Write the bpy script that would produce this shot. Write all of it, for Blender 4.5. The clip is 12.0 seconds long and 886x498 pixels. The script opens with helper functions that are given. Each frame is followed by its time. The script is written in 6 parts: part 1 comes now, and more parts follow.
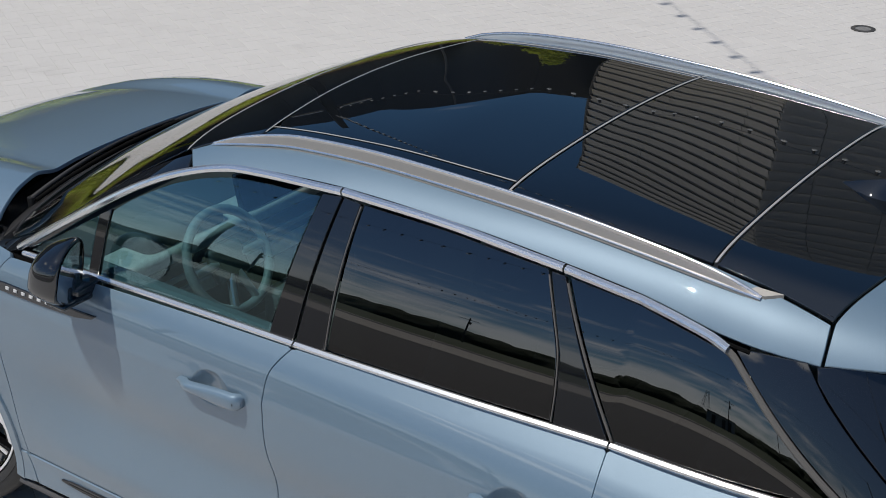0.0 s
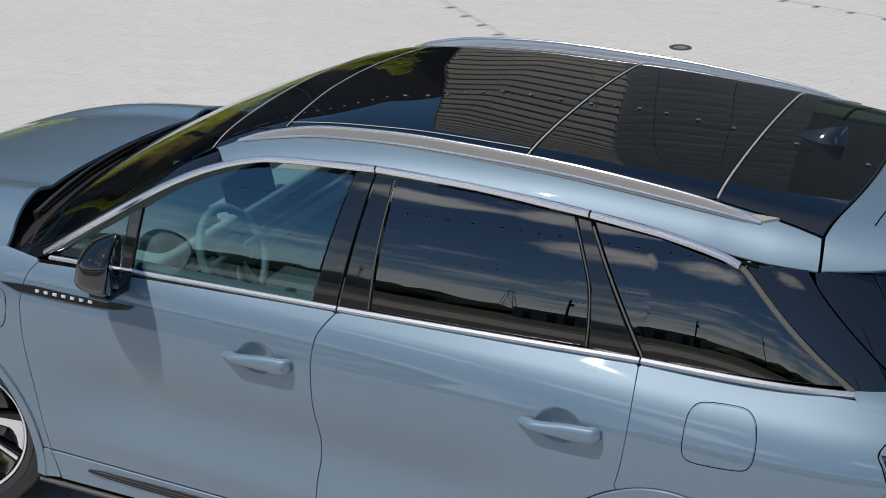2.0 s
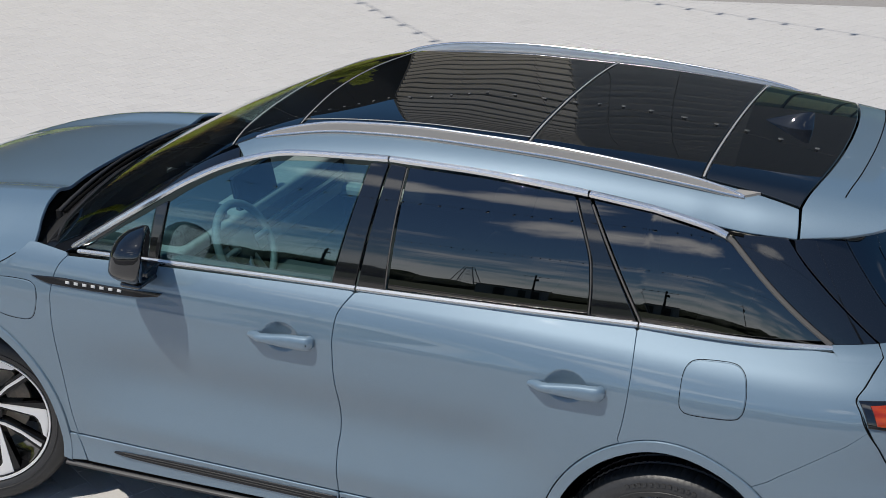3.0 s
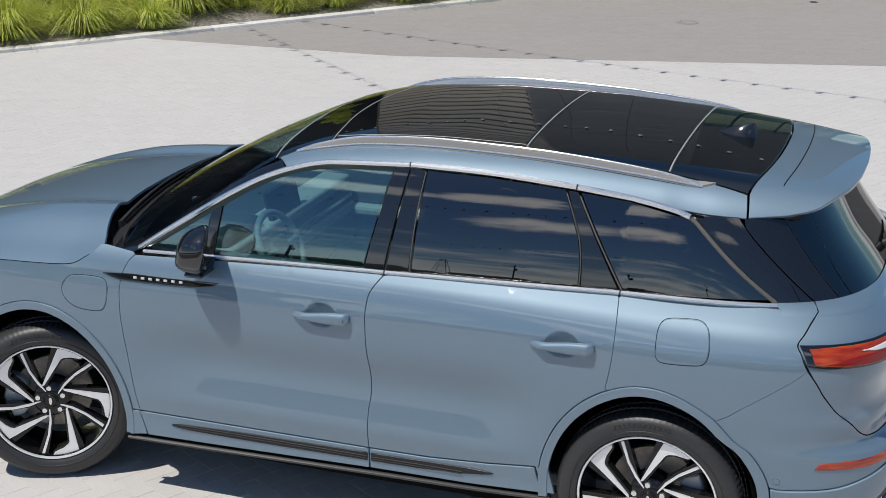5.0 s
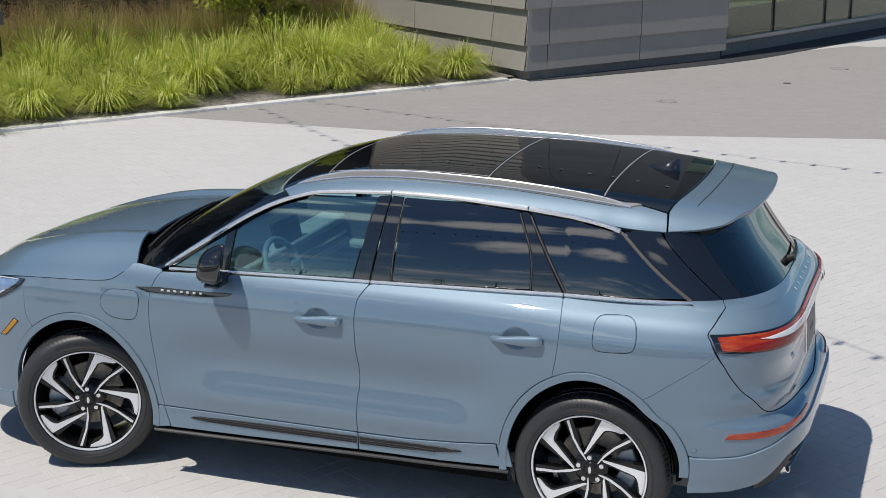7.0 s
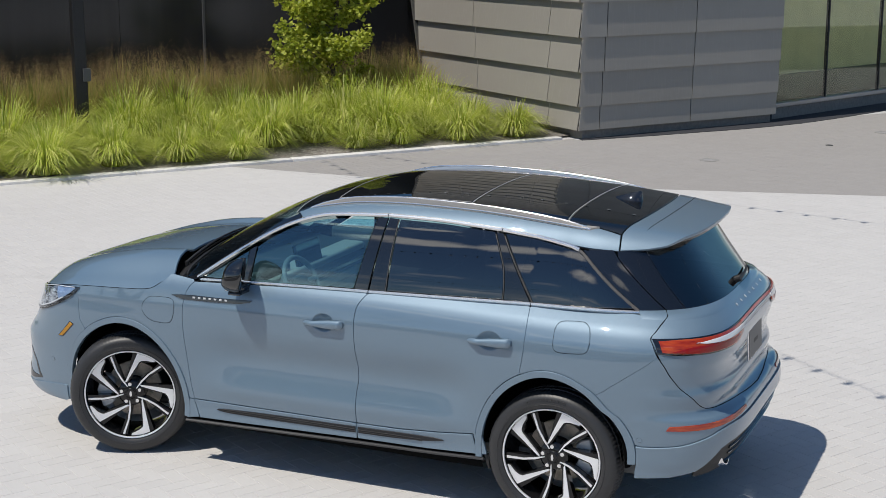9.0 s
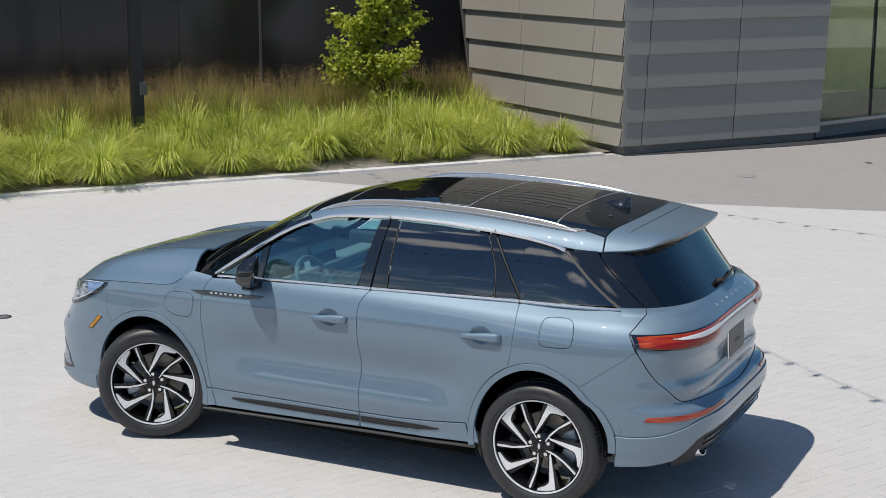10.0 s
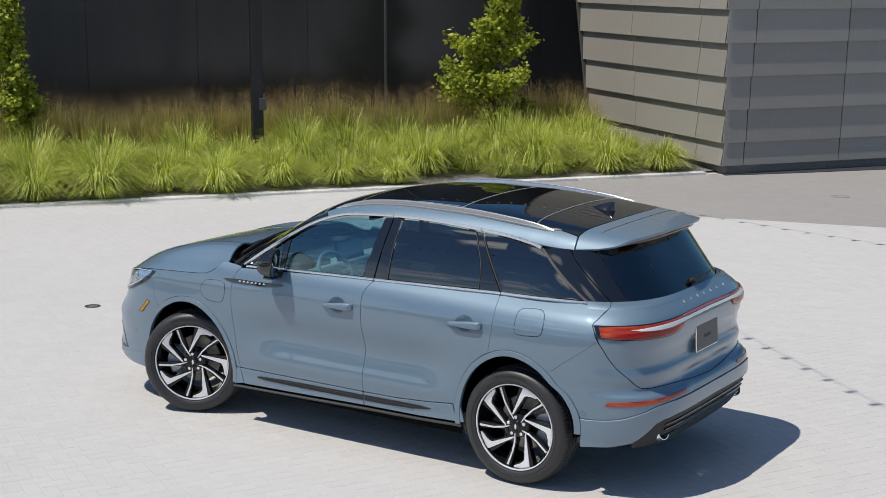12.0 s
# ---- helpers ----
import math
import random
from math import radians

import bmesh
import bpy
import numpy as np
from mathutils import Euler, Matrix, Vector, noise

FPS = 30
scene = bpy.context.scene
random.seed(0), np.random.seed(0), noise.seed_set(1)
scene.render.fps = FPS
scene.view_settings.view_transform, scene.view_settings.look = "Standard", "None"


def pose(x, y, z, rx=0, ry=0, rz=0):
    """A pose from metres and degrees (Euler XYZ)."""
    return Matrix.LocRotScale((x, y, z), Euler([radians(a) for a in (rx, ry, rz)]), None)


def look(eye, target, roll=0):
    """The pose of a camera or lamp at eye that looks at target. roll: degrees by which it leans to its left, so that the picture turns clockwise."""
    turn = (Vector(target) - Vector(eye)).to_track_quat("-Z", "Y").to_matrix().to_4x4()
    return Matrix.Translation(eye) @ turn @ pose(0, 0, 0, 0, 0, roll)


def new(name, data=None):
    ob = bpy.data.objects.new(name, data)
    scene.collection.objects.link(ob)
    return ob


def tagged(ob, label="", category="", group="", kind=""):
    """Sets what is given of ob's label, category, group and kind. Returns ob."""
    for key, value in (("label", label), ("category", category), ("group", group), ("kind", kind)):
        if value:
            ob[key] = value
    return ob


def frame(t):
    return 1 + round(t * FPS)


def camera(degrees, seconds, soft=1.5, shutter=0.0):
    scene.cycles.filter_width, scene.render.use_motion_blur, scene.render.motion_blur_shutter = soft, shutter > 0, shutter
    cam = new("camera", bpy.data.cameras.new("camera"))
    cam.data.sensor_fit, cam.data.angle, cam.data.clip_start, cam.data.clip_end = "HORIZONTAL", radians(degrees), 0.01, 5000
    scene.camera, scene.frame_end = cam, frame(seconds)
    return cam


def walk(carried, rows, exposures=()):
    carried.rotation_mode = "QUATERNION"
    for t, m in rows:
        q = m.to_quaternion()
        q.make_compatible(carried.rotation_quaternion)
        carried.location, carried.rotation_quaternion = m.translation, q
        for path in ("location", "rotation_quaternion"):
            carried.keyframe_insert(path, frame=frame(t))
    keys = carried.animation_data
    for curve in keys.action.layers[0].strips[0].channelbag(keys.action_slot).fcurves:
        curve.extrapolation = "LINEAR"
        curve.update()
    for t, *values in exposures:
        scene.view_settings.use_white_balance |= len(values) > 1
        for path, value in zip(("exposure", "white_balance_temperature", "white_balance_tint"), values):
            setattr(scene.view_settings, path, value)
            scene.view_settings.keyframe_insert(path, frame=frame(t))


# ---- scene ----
cam = camera(33.7, 12.0, soft=0.5)

PATH = [
    (0, (2.559, -3.45, 3.084), (1.521, -1.968, 2.231), 0.7),
    (0.5, (2.457, -3.661, 3.075), (1.496, -2.12, 2.238), 0.6),
    (1, (2.367, -3.881, 3.069), (1.477, -2.289, 2.249), 0.5),
    (1.5, (2.299, -4.11, 3.062), (1.466, -2.476, 2.264), 0.4),
    (2, (2.247, -4.35, 3.057), (1.464, -2.681, 2.281), 0.4),
    (2.5, (2.209, -4.583, 3.077), (1.47, -2.889, 2.313), 0.3),
    (3, (2.182, -4.842, 3.082), (1.484, -3.122, 2.338), 0.2),
    (4.8, (2.286, -5.794, 3.123), (1.646, -4.017, 2.466), -0.0),
    (5, (2.315, -5.921, 3.123), (1.677, -4.138, 2.48), 0.0),
    (5.5, (2.413, -6.209, 3.13), (1.774, -4.415, 2.518), 0.0),
    (6, (2.545, -6.49, 3.132), (1.903, -4.687, 2.552), -0.1),
    (6.5, (2.698, -6.769, 3.135), (2.049, -4.959, 2.586), -0.2),
    (7, (2.874, -7.027, 3.138), (2.213, -5.213, 2.617), -0.2),
    (9, (3.8, -7.887, 3.148), (3.014, -6.1, 2.717), 0.0),
    (9.5, (4.094, -8.058, 3.152), (3.264, -6.287, 2.734), 0.0),
    (10, (4.408, -8.195, 3.155), (3.531, -6.444, 2.749), 0.1),
    (10.5, (4.736, -8.297, 3.157), (3.811, -6.569, 2.76), 0.1),
    (11, (5.084, -8.374, 3.165), (4.108, -6.673, 2.775), 0.1),
    (11.5, (5.444, -8.406, 3.161), (4.413, -6.735, 2.779), 0.1),
    (12, (5.805, -8.394, 3.164), (4.718, -6.758, 2.788), 0.1),
]
walk(cam, [(t, look(eye, target, roll)) for t, eye, target, roll in PATH], [(0.0, -0.17), (1.5, -0.13), (3.0, -0.08), (5.0, 0.0), (12.0, 0.0)])


# ---- light ----
world = bpy.data.worlds.new("world")
scene.world = world
world.use_nodes = True
wt = world.node_tree
sky = wt.nodes.new("ShaderNodeTexSky")
sky.sky_type = "NISHITA"
sky.sun_disc = False
sky.sun_elevation = radians(63.3)
sky.sun_rotation = math.atan2(-0.262, -0.428)
background = wt.nodes["Background"]
sky.dust_density = 0.4
sky.ozone_density = 2.5
# fair-weather cloud: a high level sheet to the north, separate heaps to the south, thin streaks low down; plus an added
# white zenith
def sky_math(op, a, b=None, c=None):
    n = wt.nodes.new("ShaderNodeMath")
    n.operation = op
    for k, v in enumerate((a, b, c)):
        if v is None:
            continue
        if isinstance(v, (int, float)):
            n.inputs[k].default_value = v
        else:
            wt.links.new(v, n.inputs[k])
    return n.outputs[0]


def sky_noise(vec, stretch, shift, detail, rough):
    m = wt.nodes.new("ShaderNodeMapping")
    m.inputs["Scale"].default_value = stretch
    m.inputs["Location"].default_value = shift
    n = wt.nodes.new("ShaderNodeTexNoise")
    n.inputs["Scale"].default_value = 1.0
    n.inputs["Detail"].default_value = detail
    n.inputs["Roughness"].default_value = rough
    wt.links.new(vec, m.inputs["Vector"])
    wt.links.new(m.outputs[0], n.inputs["Vector"])
    return n.outputs["Fac"]


def sky_step(value, lo, hi):
    n = wt.nodes.new("ShaderNodeMapRange")
    n.interpolation_type = "SMOOTHSTEP"
    n.inputs["From Min"].default_value = lo
    n.inputs["From Max"].default_value = hi
    wt.links.new(value, n.inputs["Value"])
    return n.outputs[0]


coord = wt.nodes.new("ShaderNodeTexCoord")
axes = wt.nodes.new("ShaderNodeSeparateXYZ")
wt.links.new(coord.outputs["Generated"], axes.inputs[0])
sx, sy, sz = axes.outputs
bearing = sky_math("ARCTAN2", sx, sky_math("MULTIPLY", sy, -1.0))
height = sky_math("ARCSINE", sz)
chart = wt.nodes.new("ShaderNodeCombineXYZ")
wt.links.new(bearing, chart.inputs[0])
wt.links.new(height, chart.inputs[1])
ragged = sky_noise(chart.outputs[0], (9.0, 17.0, 1.0), (3.1, 0.4, 0.0), 9.0, 0.62)
heaps = None
# bearing from due south, height, half length and half depth, in degrees
for az, el, wide, deep_ in ((-26.5, 30.6, 7.5, 2.5), (-14.5, 31.2, 6.5, 2.9), (-10.3, 21.3, 6.2, 3.4), (-28.0, 39.0, 3.5, 0.8),
                            (-34.0, 37.0, 4.0, 1.2), (-60.0, 33.0, 8.0, 2.6), (12.0, 27.0, 8.0, 2.2), (24.0, 36.0, 8.0, 2.6)):
    a = sky_math("MULTIPLY", sky_math("SUBTRACT", bearing, radians(az)), 1 / radians(wide))
    e = sky_math("MULTIPLY", sky_math("SUBTRACT", height, radians(el)), 1 / radians(deep_))
    q = sky_math("SUBTRACT", sky_math("SUBTRACT", 1.0, sky_math("MULTIPLY", a, a)), sky_math("MULTIPLY", e, e))
    heaps = q if heaps is None else sky_math("MAXIMUM", heaps, q)
heaps = sky_math("MULTIPLY_ADD", sky_math("SUBTRACT", ragged, 0.5), 2.5, sky_math("MAXIMUM", heaps, -2.0))
heaps = sky_step(heaps, -0.10, 0.95)
streaks = sky_math("MULTIPLY_ADD", sky_math("SUBTRACT", ragged, 0.5), 0.30, sky_noise(chart.outputs[0], (4.2, 27.0, 1.0), (0.0, 1.7, 0.0), 7.0, 0.58))
reach = sky_math("MAXIMUM", sky_math("MULTIPLY_ADD", sky_math("MAXIMUM", bearing, -0.7), -0.10, 0.185), 0.10)
low_band = sky_math("SUBTRACT", 1.0, sky_math("DIVIDE", sky_math("MAXIMUM", height, 0.0), reach))
streaks = sky_step(sky_math("MULTIPLY_ADD", sky_math("MAXIMUM", low_band, -1.0), 0.28, streaks), 0.50, 0.80)
streaks = sky_math("MULTIPLY", streaks, 0.62)
raised = sky_math("ADD", sky_math("MAXIMUM", sz, 0.0), 0.12)
sheet = wt.nodes.new("ShaderNodeVectorMath")
sheet.operation = "DIVIDE"
wt.links.new(coord.outputs["Generated"], sheet.inputs[0])
wt.links.new(raised, sheet.inputs[1])
veil = sky_step(sky_noise(sheet.outputs[0], (1.25, 1.25, 1.25), (0, 0, 0), 8.0, 0.58), 0.63, 0.80)
veil = sky_math("MULTIPLY", veil, sky_step(sy, -0.50, -0.15))
# unseen white added high up, so the blue in the shadows is weaker
zenith_fill = sky_math("MULTIPLY", sky_step(sz, 0.72, 0.92), 0.13)
cover = sky_math("MAXIMUM", sky_math("MAXIMUM", sky_math("MAXIMUM", heaps, zenith_fill), streaks), sky_math("MULTIPLY", veil, 0.9))
deep = wt.nodes.new("ShaderNodeMix")
deep.data_type, deep.blend_type = "RGBA", "MULTIPLY"
deep.inputs[0].default_value = 1.0
north = wt.nodes.new("ShaderNodeMix")
north.data_type = "RGBA"
north.inputs[6].default_value = (0.70, 0.90, 1.09, 1)
north.inputs[7].default_value = (0.58, 0.95, 1.16, 1)
wt.links.new(sky_step(sy, -0.35, 0.45), north.inputs[0])
wt.links.new(north.outputs[2], deep.inputs[7])
blend = wt.nodes.new("ShaderNodeMix")
blend.data_type = "RGBA"
blend.inputs[7].default_value = (16.0, 16.1, 16.6, 1)
wt.links.new(cover, blend.inputs[0])
wt.links.new(sky.outputs[0], deep.inputs[6])
wt.links.new(deep.outputs[2], blend.inputs[6])
wt.links.new(blend.outputs[2], background.inputs[0])
background.inputs[1].default_value = 0.077
sun = new("sun", bpy.data.lights.new("sun", "SUN"))
sun.data.energy = 4.15
sun.data.angle = radians(0.53)
sun.data.color = (1.0, 0.945, 0.86)
sun.matrix_world = look((-2.62, -4.28, 10.0), (0, 0, 0))


# ---- materials ----
class Mat:
    """A small node-material builder."""

    def __init__(self, name):
        self.m = bpy.data.materials.new(name)
        self.m.use_nodes = True
        self.t = self.m.node_tree
        self.b = self.t.nodes["Principled BSDF"]

    def node(self, kind, **values):
        n = self.t.nodes.new(kind)
        for k, v in values.items():
            n.inputs[k.replace("_", " ")].default_value = v
        return n

    def wire(self, a, b):
        self.t.links.new(a, b)

    def put(self, **values):
        for k, v in values.items():
            s = self.b.inputs[k.replace("_", " ")]
            s.default_value = (*v, 1) if isinstance(v, tuple) and len(v) == 3 else v
        return self

    def coords(self, scale=(1, 1, 1), turn=0.0, kind="Object"):
        c = self.t.nodes.new("ShaderNodeTexCoord")
        mp = self.t.nodes.new("ShaderNodeMapping")
        mp.inputs["Scale"].default_value = scale
        mp.inputs["Rotation"].default_value = (0, 0, turn)
        self.wire(c.outputs[kind], mp.inputs["Vector"])
        return mp.outputs[0]

    def noise(self, scale, detail=4.0, rough=0.55, vec=None):
        n = self.node("ShaderNodeTexNoise", Scale=scale, Detail=detail, Roughness=rough)
        self.wire(vec if vec else self.coords(), n.inputs["Vector"])
        return n.outputs["Fac"]

    def ramp(self, fac, stops):
        r = self.t.nodes.new("ShaderNodeValToRGB")
        while len(r.color_ramp.elements) < len(stops):
            r.color_ramp.elements.new(0.5)
        for e, (p, c) in zip(r.color_ramp.elements, stops):
            e.position = p
            e.color = (*c, 1) if isinstance(c, tuple) else (c, c, c, 1)
        self.wire(fac, r.inputs[0])
        return r.outputs[0]

    def mix(self, fac, a, b, mode="MIX"):
        x = self.t.nodes.new("ShaderNodeMix")
        x.data_type, x.blend_type = "RGBA", mode
        for s, v in ((x.inputs[0], fac), (x.inputs[6], a), (x.inputs[7], b)):
            if isinstance(v, (int, float)):
                s.default_value = v if s == x.inputs[0] else (v, v, v, 1)
            elif isinstance(v, tuple):
                s.default_value = (*v, 1)
            else:
                self.wire(v, s)
        return x.outputs[2]

    def color(self, socket):
        self.wire(socket, self.b.inputs["Base Color"])
        return self

    def bump(self, height, strength=0.3, distance=0.01):
        n = self.node("ShaderNodeBump", Strength=strength, Distance=distance)
        self.wire(height, n.inputs["Height"])
        self.wire(n.outputs[0], self.b.inputs["Normal"])
        return self

    def rand(self):
        return self.t.nodes.new("ShaderNodeObjectInfo").outputs["Random"]

    def island(self):
        return self.t.nodes.new("ShaderNodeNewGeometry").outputs["Random Per Island"]


def plain(name, col, rough=0.5, metal=0.0, grain=0.0, scale=30.0, **more):
    k = Mat(name)
    k.put(Base_Color=col, Roughness=rough, Metallic=metal, **more)
    if grain:
        n = k.noise(scale, 5)
        k.color(k.ramp(n, [(0.3, tuple(c * (1 - grain) for c in col)), (0.7, tuple(min(1, c * (1 + grain)) for c in col))]))
        k.bump(n, grain, 0.002)
    return k.m


def glass(name, tint, ior=1.5, rough=0.0, gloss=(1.0, 1.0, 1.0)):
    """Thin tinted pane: lets tinted light through and mirrors more at a slant."""
    k = Mat(name)
    t = k.t
    t.nodes.remove(k.b)
    tr = t.nodes.new("ShaderNodeBsdfTransparent")
    tr.inputs[0].default_value = (*tint, 1)
    gl = t.nodes.new("ShaderNodeBsdfGlossy")
    gl.inputs["Color"].default_value = (*gloss, 1)
    gl.inputs["Roughness"].default_value = rough
    face = t.nodes.new("ShaderNodeLayerWeight")
    face.inputs["Blend"].default_value = 0.5
    power = t.nodes.new("ShaderNodeMath")
    power.operation = "POWER"
    power.inputs[1].default_value = 5.0
    t.links.new(face.outputs["Facing"], power.inputs[0])
    f0 = ((ior - 1) / (ior + 1)) ** 2
    fr = t.nodes.new("ShaderNodeMath")
    fr.operation = "MULTIPLY_ADD"
    fr.inputs[1].default_value = 1 - f0
    fr.inputs[2].default_value = f0
    t.links.new(power.outputs[0], fr.inputs[0])
    mx = t.nodes.new("ShaderNodeMixShader")
    t.links.new(fr.outputs[0], mx.inputs[0])
    t.links.new(tr.outputs[0], mx.inputs[1])
    t.links.new(gl.outputs[0], mx.inputs[2])
    t.links.new(mx.outputs[0], t.nodes["Material Output"].inputs[0])
    return k.m


def paint_material():
    k = Mat("car_paint")
    k.put(Roughness=0.50, Metallic=0.24, Coat_Weight=1.0, Coat_Roughness=0.012, Coat_IOR=1.7)
    flake = k.node("ShaderNodeTexVoronoi", Scale=900.0)
    k.wire(k.coords(), flake.inputs["Vector"])
    dust = k.noise(3.0, 6)
    c = k.mix(flake.outputs["Color"], (0.117, 0.181, 0.240), (0.144, 0.217, 0.284))
    k.color(k.mix(k.ramp(dust, [(0.35, 0.0), (0.8, 0.12)]), c, (0.170, 0.225, 0.264)))
    return k.m


PAINT = paint_material()
ROOF_GLASS = plain("roof_glass", (0.004, 0.005, 0.006), 0.012, IOR=2.0)
GLOSS_BLACK = plain("gloss_black", (0.008, 0.009, 0.011), 0.03, IOR=1.8)
BLACK = plain("black_plastic", (0.014, 0.014, 0.015), 0.55, grain=0.25, scale=120)
RUBBER_DARK = plain("dark_gap", (0.005, 0.005, 0.005), 0.9, Specular_IOR_Level=0.05)
BRIGHT = plain("bright_mark", (0.55, 0.55, 0.55), 0.35, 0.1)
CHROME = plain("chrome", (0.80, 0.79, 0.79), 0.16, 0.85)
TRIM = plain("bright_trim", (0.78, 0.79, 0.80), 0.22, 0.85)
SATIN = plain("satin_metal", (0.62, 0.61, 0.60), 0.30, 0.8)
RAIL = plain("rail_satin", (0.30, 0.285, 0.265), 0.42, 0.35)
SEAM_GREY = plain("seam_grey", (0.32, 0.315, 0.31), 0.45)
SEAL = plain("grey_seal", (0.105, 0.098, 0.090), 0.35)
CLEAR = glass("front_glass", (0.46, 0.76, 0.82), 2.5, gloss=(0.68, 0.95, 1.0))
SCREEN = glass("windscreen_glass", (0.46, 0.58, 0.58), 1.75)
LAMP_CLEAR = glass("lamp_cover", (0.88, 0.92, 0.96), 1.45)
PRIVACY = glass("privacy_glass", (0.035, 0.042, 0.05), 2.1)
LAMP_RED = plain("red_lens", (0.24, 0.007, 0.005), 0.10)
LAMP_PINK = plain("pale_red_lens", (0.42, 0.10, 0.09), 0.10)
k = Mat("orange_lens")
k.put(Roughness=0.1, Coat_Weight=0.6)
k.color(k.ramp(k.noise(9.0, 2, vec=k.coords((1, 1, 6.0), 0.3)), [(0.32, (0.22, 0.012, 0.004)), (0.50, (0.34, 0.030, 0.006)), (0.70, (0.46, 0.065, 0.008))]))
LAMP_ORANGE = k.m
k = Mat("lamp_reflector")
k.put(Roughness=0.16, Metallic=0.55)
k.color(k.ramp(k.noise(22.0, 3, vec=k.coords((1, 1, 3.0), 0.5)), [(0.35, (0.10, 0.11, 0.13)), (0.52, (0.42, 0.44, 0.47)), (0.66, (0.78, 0.79, 0.80))]))
k.bump(k.noise(35.0, 2), 0.5, 0.01)
LAMP_SILVER = k.m
LAMP_BLUE = plain("lamp_blue_grey", (0.27, 0.36, 0.52), 0.12, 0.3, grain=0.3, scale=25)
LAMP_GREY = plain("lamp_bezel", (0.07, 0.075, 0.085), 0.2, 0.4)
LAMP_AMBER = plain("amber_lens", (0.46, 0.21, 0.012), 0.12)
LAMP_WHITE = plain("white_lens", (0.72, 0.70, 0.69), 0.1, Coat_Weight=1.0)
CREAM = plain("cream_leather", (0.46, 0.445, 0.41), 0.5, grain=0.12, scale=60)
CABIN_GREY = plain("cabin_grey", (0.045, 0.05, 0.053), 0.6, grain=0.15, scale=80)
WHEEL_GREY = plain("wheel_leather", (0.20, 0.22, 0.22), 0.5, grain=0.12, scale=60)
DOOR_TRIM = plain("grey_door_trim", (0.10, 0.105, 0.105), 0.55, grain=0.12, scale=60)
SILL_GREY = plain("sill_grey", (0.045, 0.045, 0.047), 0.42, 0.1)
INSERT = plain("insert_dark", (0.016, 0.017, 0.020), 0.30, IOR=1.4)
RUBBER = plain("tyre_rubber", (0.028, 0.028, 0.029), 0.46, grain=0.2, scale=150)
MACHINED = plain("machined_alloy", (0.82, 0.82, 0.83), 0.32, 0.5)
RIM_BLACK = plain("rim_black", (0.007, 0.007, 0.008), 0.10, IOR=1.4, Coat_Weight=0.15)
DISC = plain("brake_disc", (0.46, 0.40, 0.33), 0.42, 0.35, grain=0.2, scale=40)
CALIPER = plain("caliper_grey", (0.60, 0.61, 0.62), 0.45, 0.4)
PLATE = plain("plate_grey", (0.07, 0.072, 0.075), 0.45)


# ---- car body surfaces: front is -x, the driver's side is -y ----
def curve(table, q):
    """Smooth curve through (place, value) pairs, flat slopes kept at the ends."""
    if q <= table[0][0]:
        return table[0][1] + (q - table[0][0]) * (table[1][1] - table[0][1]) / (table[1][0] - table[0][0])
    if q >= table[-1][0]:
        return table[-1][1] + (q - table[-1][0]) * (table[-1][1] - table[-2][1]) / (table[-1][0] - table[-2][0])
    i = 0
    while table[i + 1][0] < q:
        i += 1
    a, b = table[i], table[i + 1]
    h = b[0] - a[0]

    def slope(k):
        if k == 0 or k == len(table) - 1:
            j = min(k, len(table) - 2)
            return (table[j + 1][1] - table[j][1]) / (table[j + 1][0] - table[j][0])
        d0 = (table[k][1] - table[k - 1][1]) / (table[k][0] - table[k - 1][0])
        d1 = (table[k + 1][1] - table[k][1]) / (table[k + 1][0] - table[k][0])
        return 0.0 if d0 * d1 <= 0 else 2 * d0 * d1 / (d0 + d1)
    u = (q - a[0]) / h
    m0, m1 = slope(i) * h, slope(i + 1) * h
    return (2 * u**3 - 3 * u**2 + 1) * a[1] + (u**3 - 2 * u**2 + u) * m0 + (3 * u**2 - 2 * u**3) * b[1] + (u**3 - u**2) * m1


def ease(a, b, q):
    u = min(1.0, max(0.0, (q - a) / (b - a)))
    return u * u * (3 - 2 * u)


HUB_F, HUB_R, HUB_Z = -1.3555, 1.3555, 0.372
SIDE = [(0.15, 0.80), (0.22, 0.872), (0.30, 0.893), (0.36, 0.894), (0.42, 0.901), (0.50, 0.908), (0.62, 0.919), (0.75, 0.931),
        (0.88, 0.936), (0.98, 0.933), (1.04, 0.9245), (1.08, 0.9145), (1.12, 0.896), (1.17, 0.856), (1.26, 0.780)]
TAIL = [(0.15, 2.12), (0.30, 2.20), (0.42, 2.27), (0.55, 2.295), (0.62, 2.288), (0.655, 2.276), (0.685, 2.228), (0.71, 2.212), (0.775, 2.224),
        (0.84, 2.200), (0.90, 2.206), (0.96, 2.225), (1.04, 2.235), (1.10, 2.215), (1.17, 2.15), (1.26, 2.04)]
NOSE = [(0.15, -2.14), (0.30, -2.26), (0.60, -2.29), (0.80, -2.28), (0.92, -2.25), (1.00, -2.20), (1.10, -2.0)]
NOSE_PUSH = [(0.15, -0.03), (0.24, 0.02), (0.29, 0.085), (0.34, 0.105), (0.40, 0.088), (0.47, 0.062), (0.55, 0.050), (0.64, 0.048), (0.70, 0.016), (0.75, -0.022), (0.80, -0.045), (0.88, -0.066), (1.00, -0.07)]
UPPER_TAIL = [(1.10, 2.20), (1.185, 2.133), (1.32, 2.03), (1.45, 1.94), (1.58, 1.85), (1.66, 1.79)]
BELT_Y = [(-1.2, 0.84), (-0.86, 0.851), (0.26, 0.847), (0.75, 0.832), (1.2, 0.805), (1.8, 0.76)]
